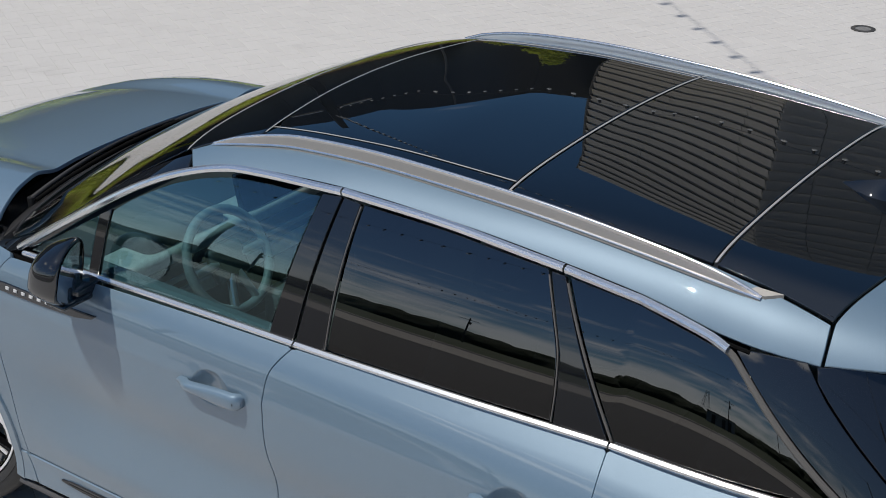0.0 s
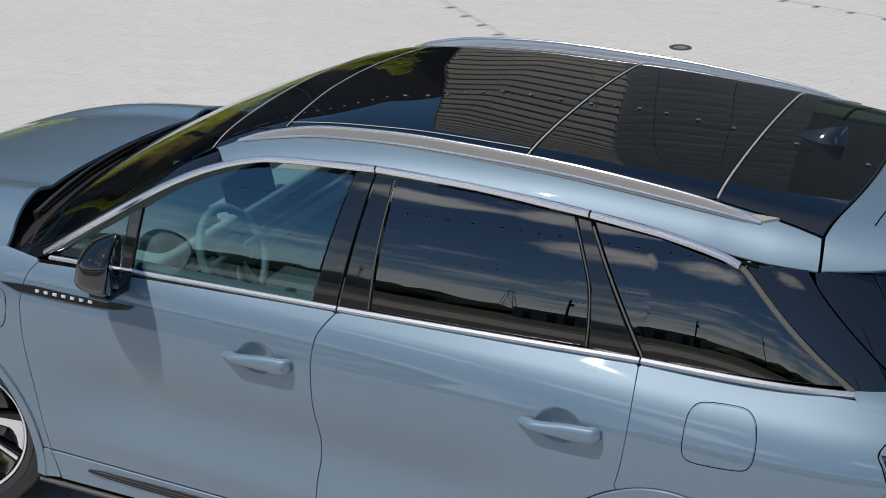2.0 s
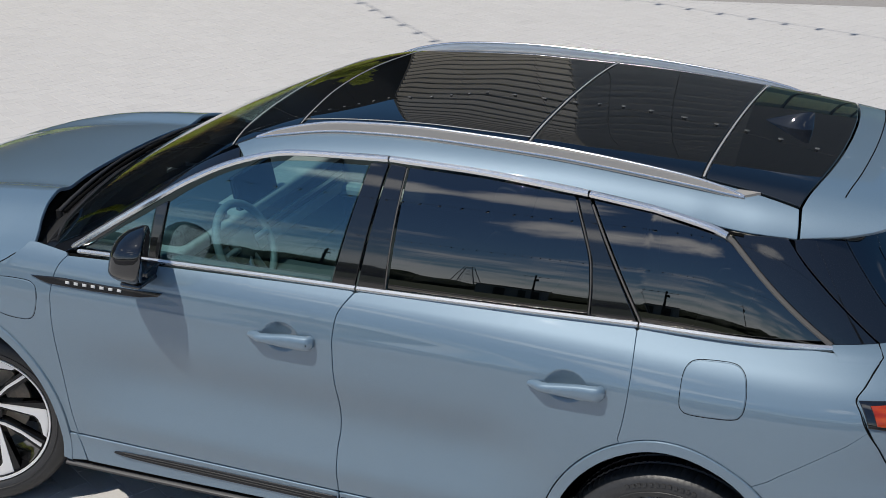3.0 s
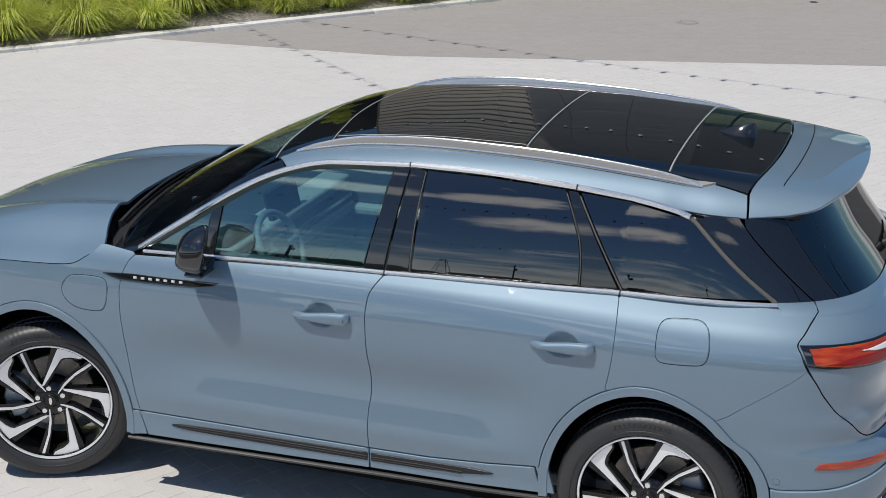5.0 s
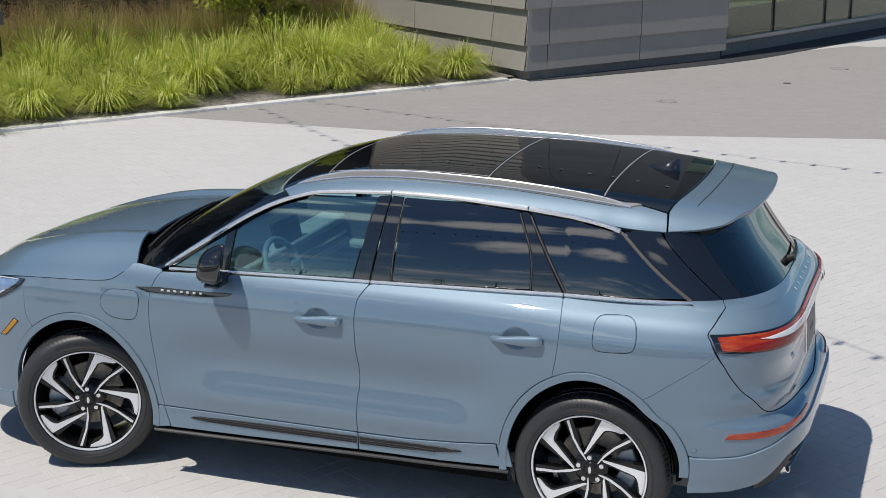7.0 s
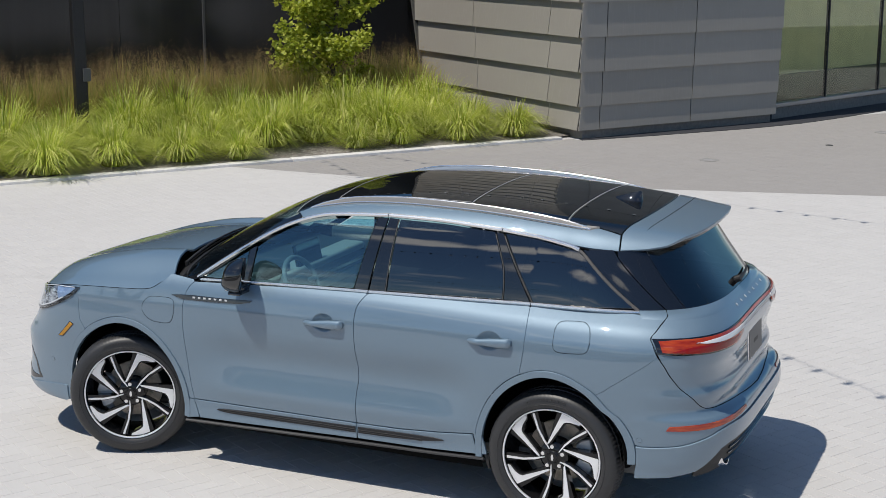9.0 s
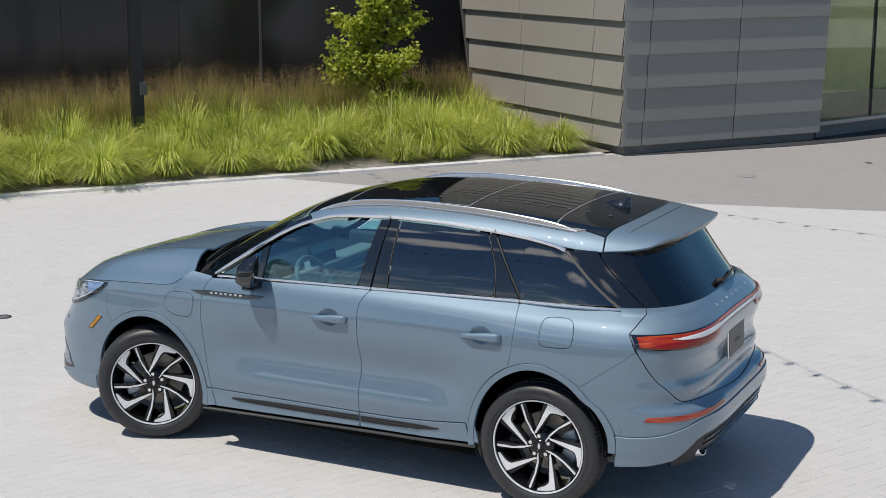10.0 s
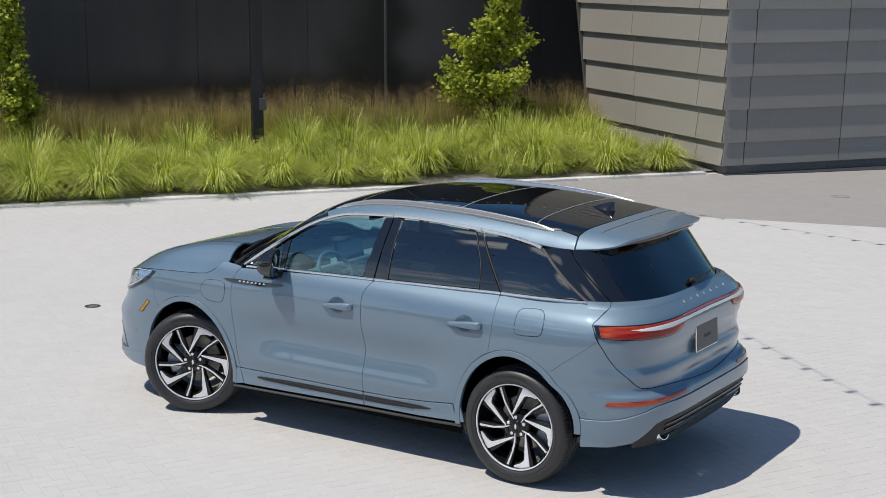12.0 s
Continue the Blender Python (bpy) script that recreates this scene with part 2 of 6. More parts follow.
BELT_Z = [(-1.2, 1.115), (-0.86, 1.135), (0.26, 1.171), (1.2, 1.189), (1.76, 1.193), (2.1, 1.185)]
CORNER = 1.2


def plan_end(s, end, width, k):
    """Rounded plan corner: s runs along the flank, then round the corner to the middle line at 2.95."""
    a = min(1.0, max(0.0, (abs(s) - CORNER) / 1.75)) * math.pi / 2
    si, co = math.sin(a), max(0.0, math.cos(a))
    r = (si**k + co**k) ** (-1 / k)
    return CORNER + (end - CORNER) * r * si, width * r * co


def side_width(s, z):
    w = curve(SIDE, z)
    q = ease(0.2, 1.7, s)
    w -= q * 0.045 * max(0.0, (z - 0.99) / 0.18) ** 1.6
    w += 0.0025 * math.exp(-((z - 1.0 - 0.02 * s) / 0.022) ** 2)
    hollow = 0.035 * math.exp(-((z - 0.70) / 0.120) ** 2) - 0.010 * math.exp(-((z - 0.50) / 0.055) ** 2)
    w -= hollow * ease(-1.0, -0.50, s) * ease(1.02, 0.66, s)
    w -= 0.012 * ease(-1.0, -1.5, s) * ease(0.75, 1.05, z)
    return w


DISHES = [(0.008, 1.000), (1.008, 1.010)]
DISH_W, DISH_H = 0.070, 0.052


def low(s, z):
    """Lower body, all round."""
    w = side_width(s, z)
    for a, b in DISHES:
        r = math.hypot((s - a) / DISH_W, (z - b + 0.016) / DISH_H)
        if r < 1:
            w -= 0.020 * (1 - r * r)
    if s > CORNER:
        x, y = plan_end(s, curve(TAIL, z), w, 4.8)
        return x, -y, z
    if s < -CORNER:
        x, y = plan_end(s, curve(NOSE_PUSH, z) * ease(-1.72, -2.10, s) - curve(NOSE, z), w, 4.2)
        return -x, -y, z
    return s, -w, z


def up(s, z):
    """Window band, from the belt to the roof."""
    zb = curve(BELT_Z, s)
    u = (z - zb) / 0.41
    w = curve(BELT_Y, min(s, CORNER)) - 0.41 * (0.182 * u + 0.145 * u * u + 0.044 * u**4)
    if s > CORNER:
        x, y = plan_end(s, curve(UPPER_TAIL, z), w, 3.4)
        return x, -y, z
    return s, -w, z


ROOF_C = [(-1.25, 1.10), (-1.05, 1.235), (-0.8, 1.383), (-0.55, 1.505), (-0.32, 1.592), (-0.1, 1.64), (0.15, 1.668), (0.45, 1.682),
          (0.8, 1.680), (1.2, 1.660), (1.6, 1.625), (1.8, 1.602), (2.0, 1.575)]
EDGE_Y = [(-1.25, 0.86), (-0.86, 0.851), (-0.54, 0.789), (-0.27, 0.729), (0.01, 0.704), (0.32, 0.695), (0.7, 0.691), (1.0, 0.689), (1.2, 0.687),
          (1.34, 0.692), (1.49, 0.691), (1.63, 0.676), (2.0, 0.60)]
EDGE_Z = [(-1.25, 0.985), (-0.86, 1.140), (-0.54, 1.350), (-0.27, 1.503), (0.01, 1.562), (0.32, 1.585), (0.7, 1.575), (1.0, 1.552), (1.2, 1.532),
          (1.30, 1.515), (1.41, 1.494), (1.5, 1.487), (1.63, 1.483), (2.0, 1.46)]


def roof(x, y):
    """Windscreen and roof."""
    e, ze, zc = curve(EDGE_Y, x), curve(EDGE_Z, x), curve(ROOF_C, x)
    t = abs(y) / e
    glass = (zc - ze) * t**2.3
    crown = 0.085 * y * y
    top = crown + (zc - 0.085 * e * e - ze) * t**10
    q = ease(-0.75, -0.15, x)
    return x, y, zc - glass + q * (glass - top)


HOOD_C = [(-2.25, 0.960), (-2.1, 1.042), (-1.9, 1.102), (-1.6, 1.165), (-1.3, 1.205), (-1.0, 1.221)]
HOOD_SEAM = [(-2.2, 0.955), (-2.05, 0.982), (-1.82, 1.017), (-1.62, 1.033), (-1.405, 1.042), (-1.231, 1.052), (-1.146, 1.066), (-1.075, 1.108), (-1.03, 1.15)]
HOOD_E = [low(*q) for q in HOOD_SEAM]
HOOD_EY = [(q[0], -q[1]) for q in HOOD_E[:-2]]
HOOD_EZ = [(q[0], q[2]) for q in HOOD_E[:-2]]


def hood(x, y):
    ze, zc = curve(HOOD_EZ, x), curve(HOOD_C, x)
    t = abs(y) / curve(HOOD_EY, x)
    z = ze + (zc - ze) * (1 - t**3.2)
    z += (0.016 * ease(-2.2, -1.8, x) + 0.020 * ease(-1.95, -1.45, x)) * ease(0.46, 0.60, t) * ease(0.90, 0.68, t)
    return x, y, z


def body(s, z):
    """The lower body carried on round the middle line at both ends."""
    if abs(s) > 2.95:
        x, y, z = low(math.copysign(5.9 - abs(s), s), z)
        return x, -y, z
    return low(s, z)


def band(s, z):
    if s > 2.95:
        x, y, z = up(5.9 - s, z)
        return x, -y, z
    return up(s, z)


# ---- mesh helpers ----
def link(name, data, material, parent=None, label=""):
    if material:
        data.materials.append(material)
    ob = new(name, data)
    if parent:
        ob.parent = parent
    if label:
        tagged(ob, label)
    return ob


def part(name, bm, material, parent=None, label="", smooth=None):
    """Links a bmesh as one mesh object under a thing or a part."""
    bmesh.ops.recalc_face_normals(bm, faces=bm.faces)
    me = bpy.data.meshes.new(name)
    bm.to_mesh(me)
    bm.free()
    if smooth:
        me.polygons.foreach_set("use_smooth", [True] * len(me.polygons))
        me.set_sharp_from_angle(angle=radians(smooth))
    return link(name, me, material, parent, label)


def poly_mesh(name, verts, faces, material, parent=None, label="", smooth=None):
    me = bpy.data.meshes.new(name)
    me.from_pydata(verts, [], faces)
    if smooth:
        me.polygons.foreach_set("use_smooth", [True] * len(me.polygons))
        me.set_sharp_from_angle(angle=radians(smooth))
    return link(name, me, material, parent, label)


def thing(name, label, category, group="", at=(0, 0, 0)):
    ob = new(name)
    ob.location = at
    ob.empty_display_size = 0.1
    return tagged(ob, label, category, group)


def box_bm(lo, hi, bevel=0.0, seg=2):
    bm = bmesh.new()
    bmesh.ops.create_cube(bm, size=1)
    for v in bm.verts:
        v.co = [lo[i] + (v.co[i] + 0.5) * (hi[i] - lo[i]) for i in range(3)]
    if bevel:
        bmesh.ops.bevel(bm, geom=bm.edges[:], offset=bevel, segments=seg, affect="EDGES", profile=0.5)
    return bm


def rod_bm(a, b, r, r2=None, seg=12):
    a, b = Vector(a), Vector(b)
    bm = bmesh.new()
    m = Matrix.Translation((a + b) / 2) @ (b - a).to_track_quat("Z", "Y").to_matrix().to_4x4()
    bmesh.ops.create_cone(bm, cap_ends=True, segments=seg, radius1=r, radius2=r if r2 is None else r2, depth=(b - a).length, matrix=m)
    return bm


def lathe_bm(profile, seg, m=None):
    """Turns (radius, along) points about the y axis."""
    bm = bmesh.new()
    rings = []
    for r, q in profile:
        rings.append([bm.verts.new((r * math.cos(a), q, r * math.sin(a))) for a in (2 * math.pi * i / seg for i in range(seg))])
    for a, b in zip(rings, rings[1:]):
        for i in range(seg):
            bm.faces.new((a[i], a[(i + 1) % seg], b[(i + 1) % seg], b[i]))
    if m:
        bmesh.ops.transform(bm, matrix=m, verts=bm.verts)
    return bm


def spline(points, n=6):
    """Smooth open line through the points."""
    p = [Vector(q) for q in points]
    p = [2 * p[0] - p[1], *p, 2 * p[-1] - p[-2]]
    out = []
    for a, b, c, d in zip(p, p[1:], p[2:], p[3:]):
        for k in range(n):
            t = k / n
            out.append(0.5 * (2 * b + (c - a) * t + (2 * a - 5 * b + 4 * c - d) * t * t + (3 * b - a - 3 * c + d) * t**3))
    out.append(p[-2])
    return [tuple(q) for q in out]


def dense(poly, step, closed=True):
    out = []
    ends = zip(poly, poly[1:] + poly[:1]) if closed else zip(poly, poly[1:])
    for a, b in ends:
        k = max(1, math.ceil(math.dist(a, b) / step))
        out += [tuple(a[i] + (b[i] - a[i]) * j / k for i in range(len(a))) for j in range(k)]
    return out if closed else out + [tuple(poly[-1])]


def inset(poly, d):
    """The closed polygon drawn in by d."""
    area = sum(a[0] * b[1] - b[0] * a[1] for a, b in zip(poly, poly[1:] + poly[:1]))
    sign = 1 if area > 0 else -1
    out = []
    for i, q in enumerate(poly):
        a, b = Vector(poly[i - 1]), Vector(poly[(i + 1) % len(poly)])
        e0, e1 = (Vector(q) - a), (b - Vector(q))
        if e0.length < 1e-7 or e1.length < 1e-7:
            out.append(q)
            continue
        n0, n1 = Vector((-e0.y, e0.x)).normalized(), Vector((-e1.y, e1.x)).normalized()
        n = n0 + n1
        n = n / max(0.35, n.dot(n) / 2) if n.length > 1e-6 else n0
        out.append((q[0] + sign * d * n.x, q[1] + sign * d * n.y))
    return out


def inside(poly, x, y):
    hit = False
    for (ax, ay), (bx, by) in zip(poly, poly[1:] + poly[:1]):
        if (ay > y) != (by > y) and x < ax + (y - ay) * (bx - ax) / (by - ay):
            hit = not hit
    return hit


def surface_point(surf, a, b, out=0.0):
    p = Vector(surf(a, b))
    da = Vector(surf(a + 0.002, b)) - Vector(surf(a - 0.002, b))
    db = Vector(surf(a, b + 0.002)) - Vector(surf(a, b - 0.002))
    n = da.cross(db)
    n = n.normalized() if n.length > 1e-12 else Vector((0, 0, 1))
    if n.dot(p - Vector((p.x * 0.7, 0, 0.6))) < 0:
        n = -n
    return p + n * out, n


def panel(name, surf, outline, material, parent, label="", step=0.035, gap=0.0013, thick=0.014, proud=0.0, fine=(), mirror=True, solid=False, turn_in=0.0020):
    """A pressed panel: the outline on a body surface, filled, with a rounded and turned-in edge."""
    from mathutils.geometry import delaunay_2d_cdt
    edge = dense([tuple(q) for q in outline], step * 0.7)
    edge = inset(edge, gap)
    top = inset(edge, turn_in)
    pts = list(top)
    lo = [min(q[i] for q in top) for i in (0, 1)]
    hi = [max(q[i] for q in top) for i in (0, 1)]

    def fill(x0, x1, y0, y1, st, keep):
        j, y = 0, y0
        while y < y1:
            x = x0 + (st / 2 if j % 2 else 0)
            while x < x1:
                if keep(x, y) and inside(top, x, y) and min((x - q[0]) ** 2 + (y - q[1]) ** 2 for q in top) > (0.45 * st) ** 2:
                    pts.append((x, y))
                x += st
            y += st * 0.87
            j += 1
    fill(lo[0], hi[0], lo[1], hi[1], step, lambda x, y: all(math.hypot((x - c[0]) / c[2], (y - c[1]) / c[3]) > 1.2 for c in fine))
    for c in fine:
        ring = [(c[0] + c[2] * math.cos(q), c[1] + c[3] * math.sin(q)) for q in (2 * math.pi * k / 72 for k in range(72))]
        pts.extend(q for q in ring if inside(top, *q))
        pts.extend((c[0] + (x - c[0]) * 1.05, c[1] + (y - c[1]) * 1.05) for x, y in ring)
        fill(c[0] - c[2], c[0] + c[2], c[1] - c[3], c[1] + c[3], c[4], lambda x, y: math.hypot((x - c[0]) / c[2], (y - c[1]) / c[3]) <= 0.95)
    n = len(top)
    co, _, faces, *_ = delaunay_2d_cdt([Vector(q) for q in pts], [(i, (i + 1) % n) for i in range(n)], [], 1, 1e-6)
    verts, normals = [], []
    for q in co:
        p, nn = surface_point(surf, q[0], q[1], proud)
        verts.append(p)
        normals.append(nn)
    faces = [tuple(f) for f in faces]
    base = len(verts)
    for ring, sink, lean in ((top, 0.0, 0.0), (edge, 0.8 * turn_in, 0.7), (edge, thick, 1.0)):
        for i, q in enumerate(ring):
            p, nn = surface_point(surf, q[0], q[1], proud)
            a, b = ring[i - 1], ring[(i + 1) % n]
            t = Vector(surf(*b)) - Vector(surf(*a))
            side = t.cross(nn).normalized() if t.length > 1e-9 else nn
            mid = surface_point(surf, *top[i])[0]
            if side.dot(p - mid) < 0:
                side = -side
            verts.append(p - nn * sink)
            normals.append((nn * (1 - lean) + side * lean).normalized())
    for k in range(2):
        for i in range(n):
            j = (i + 1) % n
            faces.append((base + k * n + i, base + k * n + j, base + (k + 1) * n + j, base + (k + 1) * n + i))
    if solid:
        low_side = len(verts)
        for q in co:
            p, nn = surface_point(surf, q[0], q[1], proud)
            verts.append(p - nn * thick)
            normals.append(-nn)
        faces += [tuple(low_side + i for i in reversed(f)) for f in faces if max(f) < base]
    # faces turned to agree with their normals
    turned = []
    for f in faces:
        c = (verts[f[1]] - verts[f[0]]).cross(verts[f[2]] - verts[f[0]])
        turned.append(f if c.dot(normals[f[0]] + normals[f[1]] + normals[f[2]]) >= 0 else tuple(reversed(f)))
    made = []
    for flip in ((1, -1) if mirror else (1,)):
        own = parent[0 if flip > 0 else 1] if isinstance(parent, list) else parent
        me = bpy.data.meshes.new(name)
        me.from_pydata([(v.x, v.y * flip, v.z) for v in verts], [], [f if flip > 0 else tuple(reversed(f)) for f in turned])
        me.polygons.foreach_set("use_smooth", [True] * len(me.polygons))
        me.normals_split_custom_set_from_vertices([(v.x, v.y * flip, v.z) for v in normals])
        made.append(link(name, me, material, own, label))
    return made if mirror else made[0]


def ribbon(name, surf, path, width, height, material, parent, label="", mirror=True, proud=0.0, step=0.02, smooth=True, closed=False, flat=0.5, taper=0.0):
    """A rounded moulding laid along a line on a body surface."""
    line = dense(spline(path, 8) if smooth else list(path), step, closed)
    n = len(line)
    prof = [(-1, -0.3), (-1, 0.35), (-flat, 1), (flat, 1), (1, 0.35), (1, -0.3)]
    verts, faces = [], []
    for i, q in enumerate(line):
        p, nn = surface_point(surf, q[0], q[1], proud)
        a, b = (line[i - 1], line[(i + 1) % n]) if closed else (line[max(0, i - 1)], line[min(n - 1, i + 1)])
        t = (Vector(surf(*b)) - Vector(surf(*a))).normalized()
        side = t.cross(nn)
        w = width
        if taper and not closed:
            w *= max(0.12, min(1.0, i / (taper * n), (n - 1 - i) / (taper * n)) ** 0.6)
        for u, h in prof:
            verts.append(p + side * (u * w / 2) + nn * (h * height))
    m = len(prof)
    for i in range(n if closed else n - 1):
        j = (i + 1) % n
        for k in range(m - 1):
            faces.append((i * m + k, i * m + k + 1, j * m + k + 1, j * m + k))
    if not closed:
        faces += [tuple(range(m)), tuple((n - 1) * m + k for k in reversed(range(m)))]
    made = []
    for flip in ((1, -1) if mirror else (1,)):
        own = parent[0 if flip > 0 else 1] if isinstance(parent, list) else parent
        bm = bmesh.new()
        vs = [bm.verts.new((v.x, v.y * flip, v.z)) for v in verts]
        for f in faces:
            bm.faces.new([vs[k] for k in f])
        made.append(part(name, bm, material, own, label, smooth=40))
    return made if mirror else made[0]


def tube(name, points, radius, material, parent=None, label="", seg=8, closed=False):
    """A round bar along a line of points."""
    pts = [Vector(p) for p in points]
    bm = bmesh.new()
    rings = []
    n = len(pts)
    ref = Vector((0, 0, 1))
    for i, p in enumerate(pts):
        a, b = (pts[i - 1], pts[(i + 1) % n]) if closed else (pts[max(0, i - 1)], pts[min(n - 1, i + 1)])
        t = (b - a).normalized()
        s = t.cross(ref)
        s = s.normalized() if s.length > 0.05 else t.cross(Vector((0, 1, 0))).normalized()
        u = s.cross(t)
        r = radius[i] if isinstance(radius, (list, tuple)) else radius
        rings.append([bm.verts.new(p + (s * math.cos(k) + u * math.sin(k)) * r) for k in (2 * math.pi * j / seg for j in range(seg))])
    for i in range(n if closed else n - 1):
        a, b = rings[i], rings[(i + 1) % n]
        for j in range(seg):
            bm.faces.new((a[j], a[(j + 1) % seg], b[(j + 1) % seg], b[j]))
    if not closed:
        bm.faces.new(rings[0])
        bm.faces.new(rings[-1])
    return part(name, bm, material, parent, label, smooth=50)


def prism_bm(outline, depth, m=None, bevel=0.0):
    """A flat outline in x, z pushed back along y by depth."""
    bm = bmesh.new()
    f = bm.faces.new([bm.verts.new((x, 0, z)) for x, z in outline])
    ret = bmesh.ops.extrude_face_region(bm, geom=[f])
    for v in ret["geom"]:
        if isinstance(v, bmesh.types.BMVert):
            v.co.y += depth
    if bevel:
        bmesh.ops.recalc_face_normals(bm, faces=bm.faces)
        bmesh.ops.bevel(bm, geom=bm.edges[:], offset=bevel, segments=1, affect="EDGES")
    if m:
        bmesh.ops.transform(bm, matrix=m, verts=bm.verts)
    return bm


# ---- the place round the car ----
BED = Vector((-3.36, 12.92, 0))
ALONG = Vector((0.608, 0.794, 0)).normalized()
INTO = Vector((-ALONG.y, ALONG.x, 0))
CORNER_AT = Vector((-3.12, 13.03, 0))
FACE_A = Vector((0.58, 0.815, 0)).normalized()
FACE_B = Vector((-FACE_A.y, FACE_A.x, 0))


def bed_at(a, o, z=0.0):
    """A place by its run along the kerb and its depth behind it."""
    return BED + ALONG * a + INTO * o + Vector((0, 0, z))


def paving(name, a, b, by_object):
    k = Mat(name)
    k.put(Roughness=0.85)
    r = k.rand() if by_object else k.island()
    base = k.mix(r, a, b)
    stain = k.noise(0.35, 6, 0.6)
    grain = k.noise(55.0, 5, 0.7)
    dirt = k.noise(1.7, 5, 0.65)
    c = k.mix(k.ramp(stain, [(0.36, 0.0), (0.75, 0.22)]), base, tuple(q * 0.84 for q in a))
    c = k.mix(k.ramp(dirt, [(0.60, 0.0), (0.78, 0.26)]), c, tuple(q * 0.62 for q in a))
    c = k.mix(0.08, c, k.ramp(grain, [(0.25, 0.25), (0.75, 0.75)]), "OVERLAY")
    k.color(c)
    k.bump(grain, 0.25, 0.003)
    return k.m


PALE, PALE2 = (0.490, 0.478, 0.465), (0.512, 0.500, 0.486)
GREY, GREY2 = (0.292, 0.278, 0.264), (0.306, 0.292, 0.278)
PAVER = paving("pale_paver", PALE, PALE2, False)
PAVER_ONE = paving("pale_paver_piece", PALE, PALE2, True)
PAVER_GREY = paving("grey_paver", GREY, GREY2, False)
JOINT = plain("joint_sand", (0.450, 0.440, 0.427), 0.95, grain=0.08, scale=60)
CONCRETE = plain("kerb_concrete", (0.60, 0.585, 0.56), 0.85, grain=0.10, scale=25)
ASPHALT = plain("asphalt", (0.076, 0.070, 0.064), 0.85, grain=0.25, scale=40)
TAN = plain("pale_concrete", (0.34, 0.31, 0.27), 0.85, grain=0.12, scale=12)

ground = tagged(part("ground", box_bm((-600, -600, -0.5), (600, 600, -0.0027)), JOINT), "pale sand-jointed paved ground reaching to the horizon", "ground", kind="structure")

# lanes at the side of the building, mirrored in its glazing
for lo, hi in (((6.5, 9.0, -0.3), (19.0, 120, 0.0)), ((36.0, -9.0, -0.3), (48.0, 120, 0.0))):
    tagged(part("road", box_bm(lo, hi), ASPHALT), "dark asphalt lane beside the building", "road", kind="structure")
# far side of the plaza, mirrored in the windows
for name, lo, hi, m, lab in (("road", (-300, -15.8, -0.3), (300, -5.2, 0.0), ASPHALT, "dark asphalt lane beyond the plaza"),
                             ("pavement", (-300, -24.0, -0.3), (300, -15.8, 0.012), TAN, "pale concrete strip beside the lane"),
                             ("road", (-300, -27.0, -0.3), (300, -24.0, 0.0), ASPHALT, "second dark asphalt lane"),
                             ("pavement", (-300, -28.0, -0.3), (300, -27.0, 0.012), TAN, "narrow pale concrete edge"),
                             ("lawn", (-500, -560, -0.3), (500, -28.0, 0.02), plain("dry_lawn", (0.050, 0.060, 0.022), 0.9, grain=0.35, scale=2.0), "mown grass field far behind the plaza")):
    tagged(part(name, box_bm(lo, hi), m), lab, name, kind="structure")


def leaf_cards(places, size, spread, rng, count):
    """Many small bent leaves, as bare points and faces."""
    v, f = [], []
    for c in places:
        for _ in range(count):
            p = Vector(c) + Vector((rng.gauss(0, spread[0]), rng.gauss(0, spread[1]), rng.gauss(0, spread[2])))
            d = Vector((rng.gauss(0, 1), rng.gauss(0, 1), rng.gauss(0, 0.6))).normalized()
            n = d.cross(Vector((rng.gauss(0, 1), rng.gauss(0, 1), rng.gauss(0, 1)))).normalized()
            s = size * rng.uniform(0.6, 1.3)
            w = n * s * 0.42
            up_ = d.cross(n) * s * 0.12
            b = len(v)
            v += [p, p + d * s * 0.45 + w + up_, p + d * s, p + d * s * 0.45 - w + up_]
            f += [(b, b + 1, b + 2), (b, b + 2, b + 3)]
    return v, f


def leaf_material(name, a, b, c):
    k = Mat(name)
    k.put(Roughness=0.55)
    col = k.ramp(k.island(), [(0.0, a), (0.55, b), (1.0, c)])
    col = k.mix(1.0, col, k.ramp(k.noise(1.1, 3), [(0.35, 0.80), (0.62, 1.0)]), "MULTIPLY")
    k.color(col)
    t = k.t
    tl = t.nodes.new("ShaderNodeBsdfTranslucent")
    t.links.new(col, tl.inputs[0])
    mx = t.nodes.new("ShaderNodeMixShader")
    mx.inputs[0].default_value = 0.45
    t.links.new(k.b.outputs[0], mx.inputs[1])
    t.links.new(tl.outputs[0], mx.inputs[2])
    t.links.new(mx.outputs[0], t.nodes["Material Output"].inputs[0])
    return k.m


rng = random.Random(5)
verts, faces = [], []
N_WOOD = 420
for i in range(N_WOOD + 1):
    x = -240 + 480 * i / N_WOOD
    h = 3.4 + 2.0 * noise.noise(Vector((x * 0.03, 0.3, 0))) + 1.2 * noise.noise(Vector((x * 0.11, 4.3, 0))) + 0.8 * noise.noise(Vector((x * 0.42, 9.3, 0)))
    for k in range(9):
        q = k / 8
        lump = 1.4 * noise.noise(Vector((x * 0.35, q * 4, 2.2)))
        verts.append((x + 0.5 * lump, -80 - 7 * q * q + lump, max(0.0, h * math.sin(q * 1.57) + (0.35 * lump if k else 0))))
for i in range(N_WOOD):
    for k in range(8):
        q = i * 9 + k
        faces.append((q, q + 9, q + 10, q + 1))
WOOD = Mat("far_trees")
WOOD.put(Roughness=0.9)
WOOD.color(WOOD.ramp(WOOD.noise(0.9, 8, 0.7), [(0.3, (0.010, 0.016, 0.007)), (0.6, (0.030, 0.046, 0.014)), (0.8, (0.07, 0.09, 0.025))]))
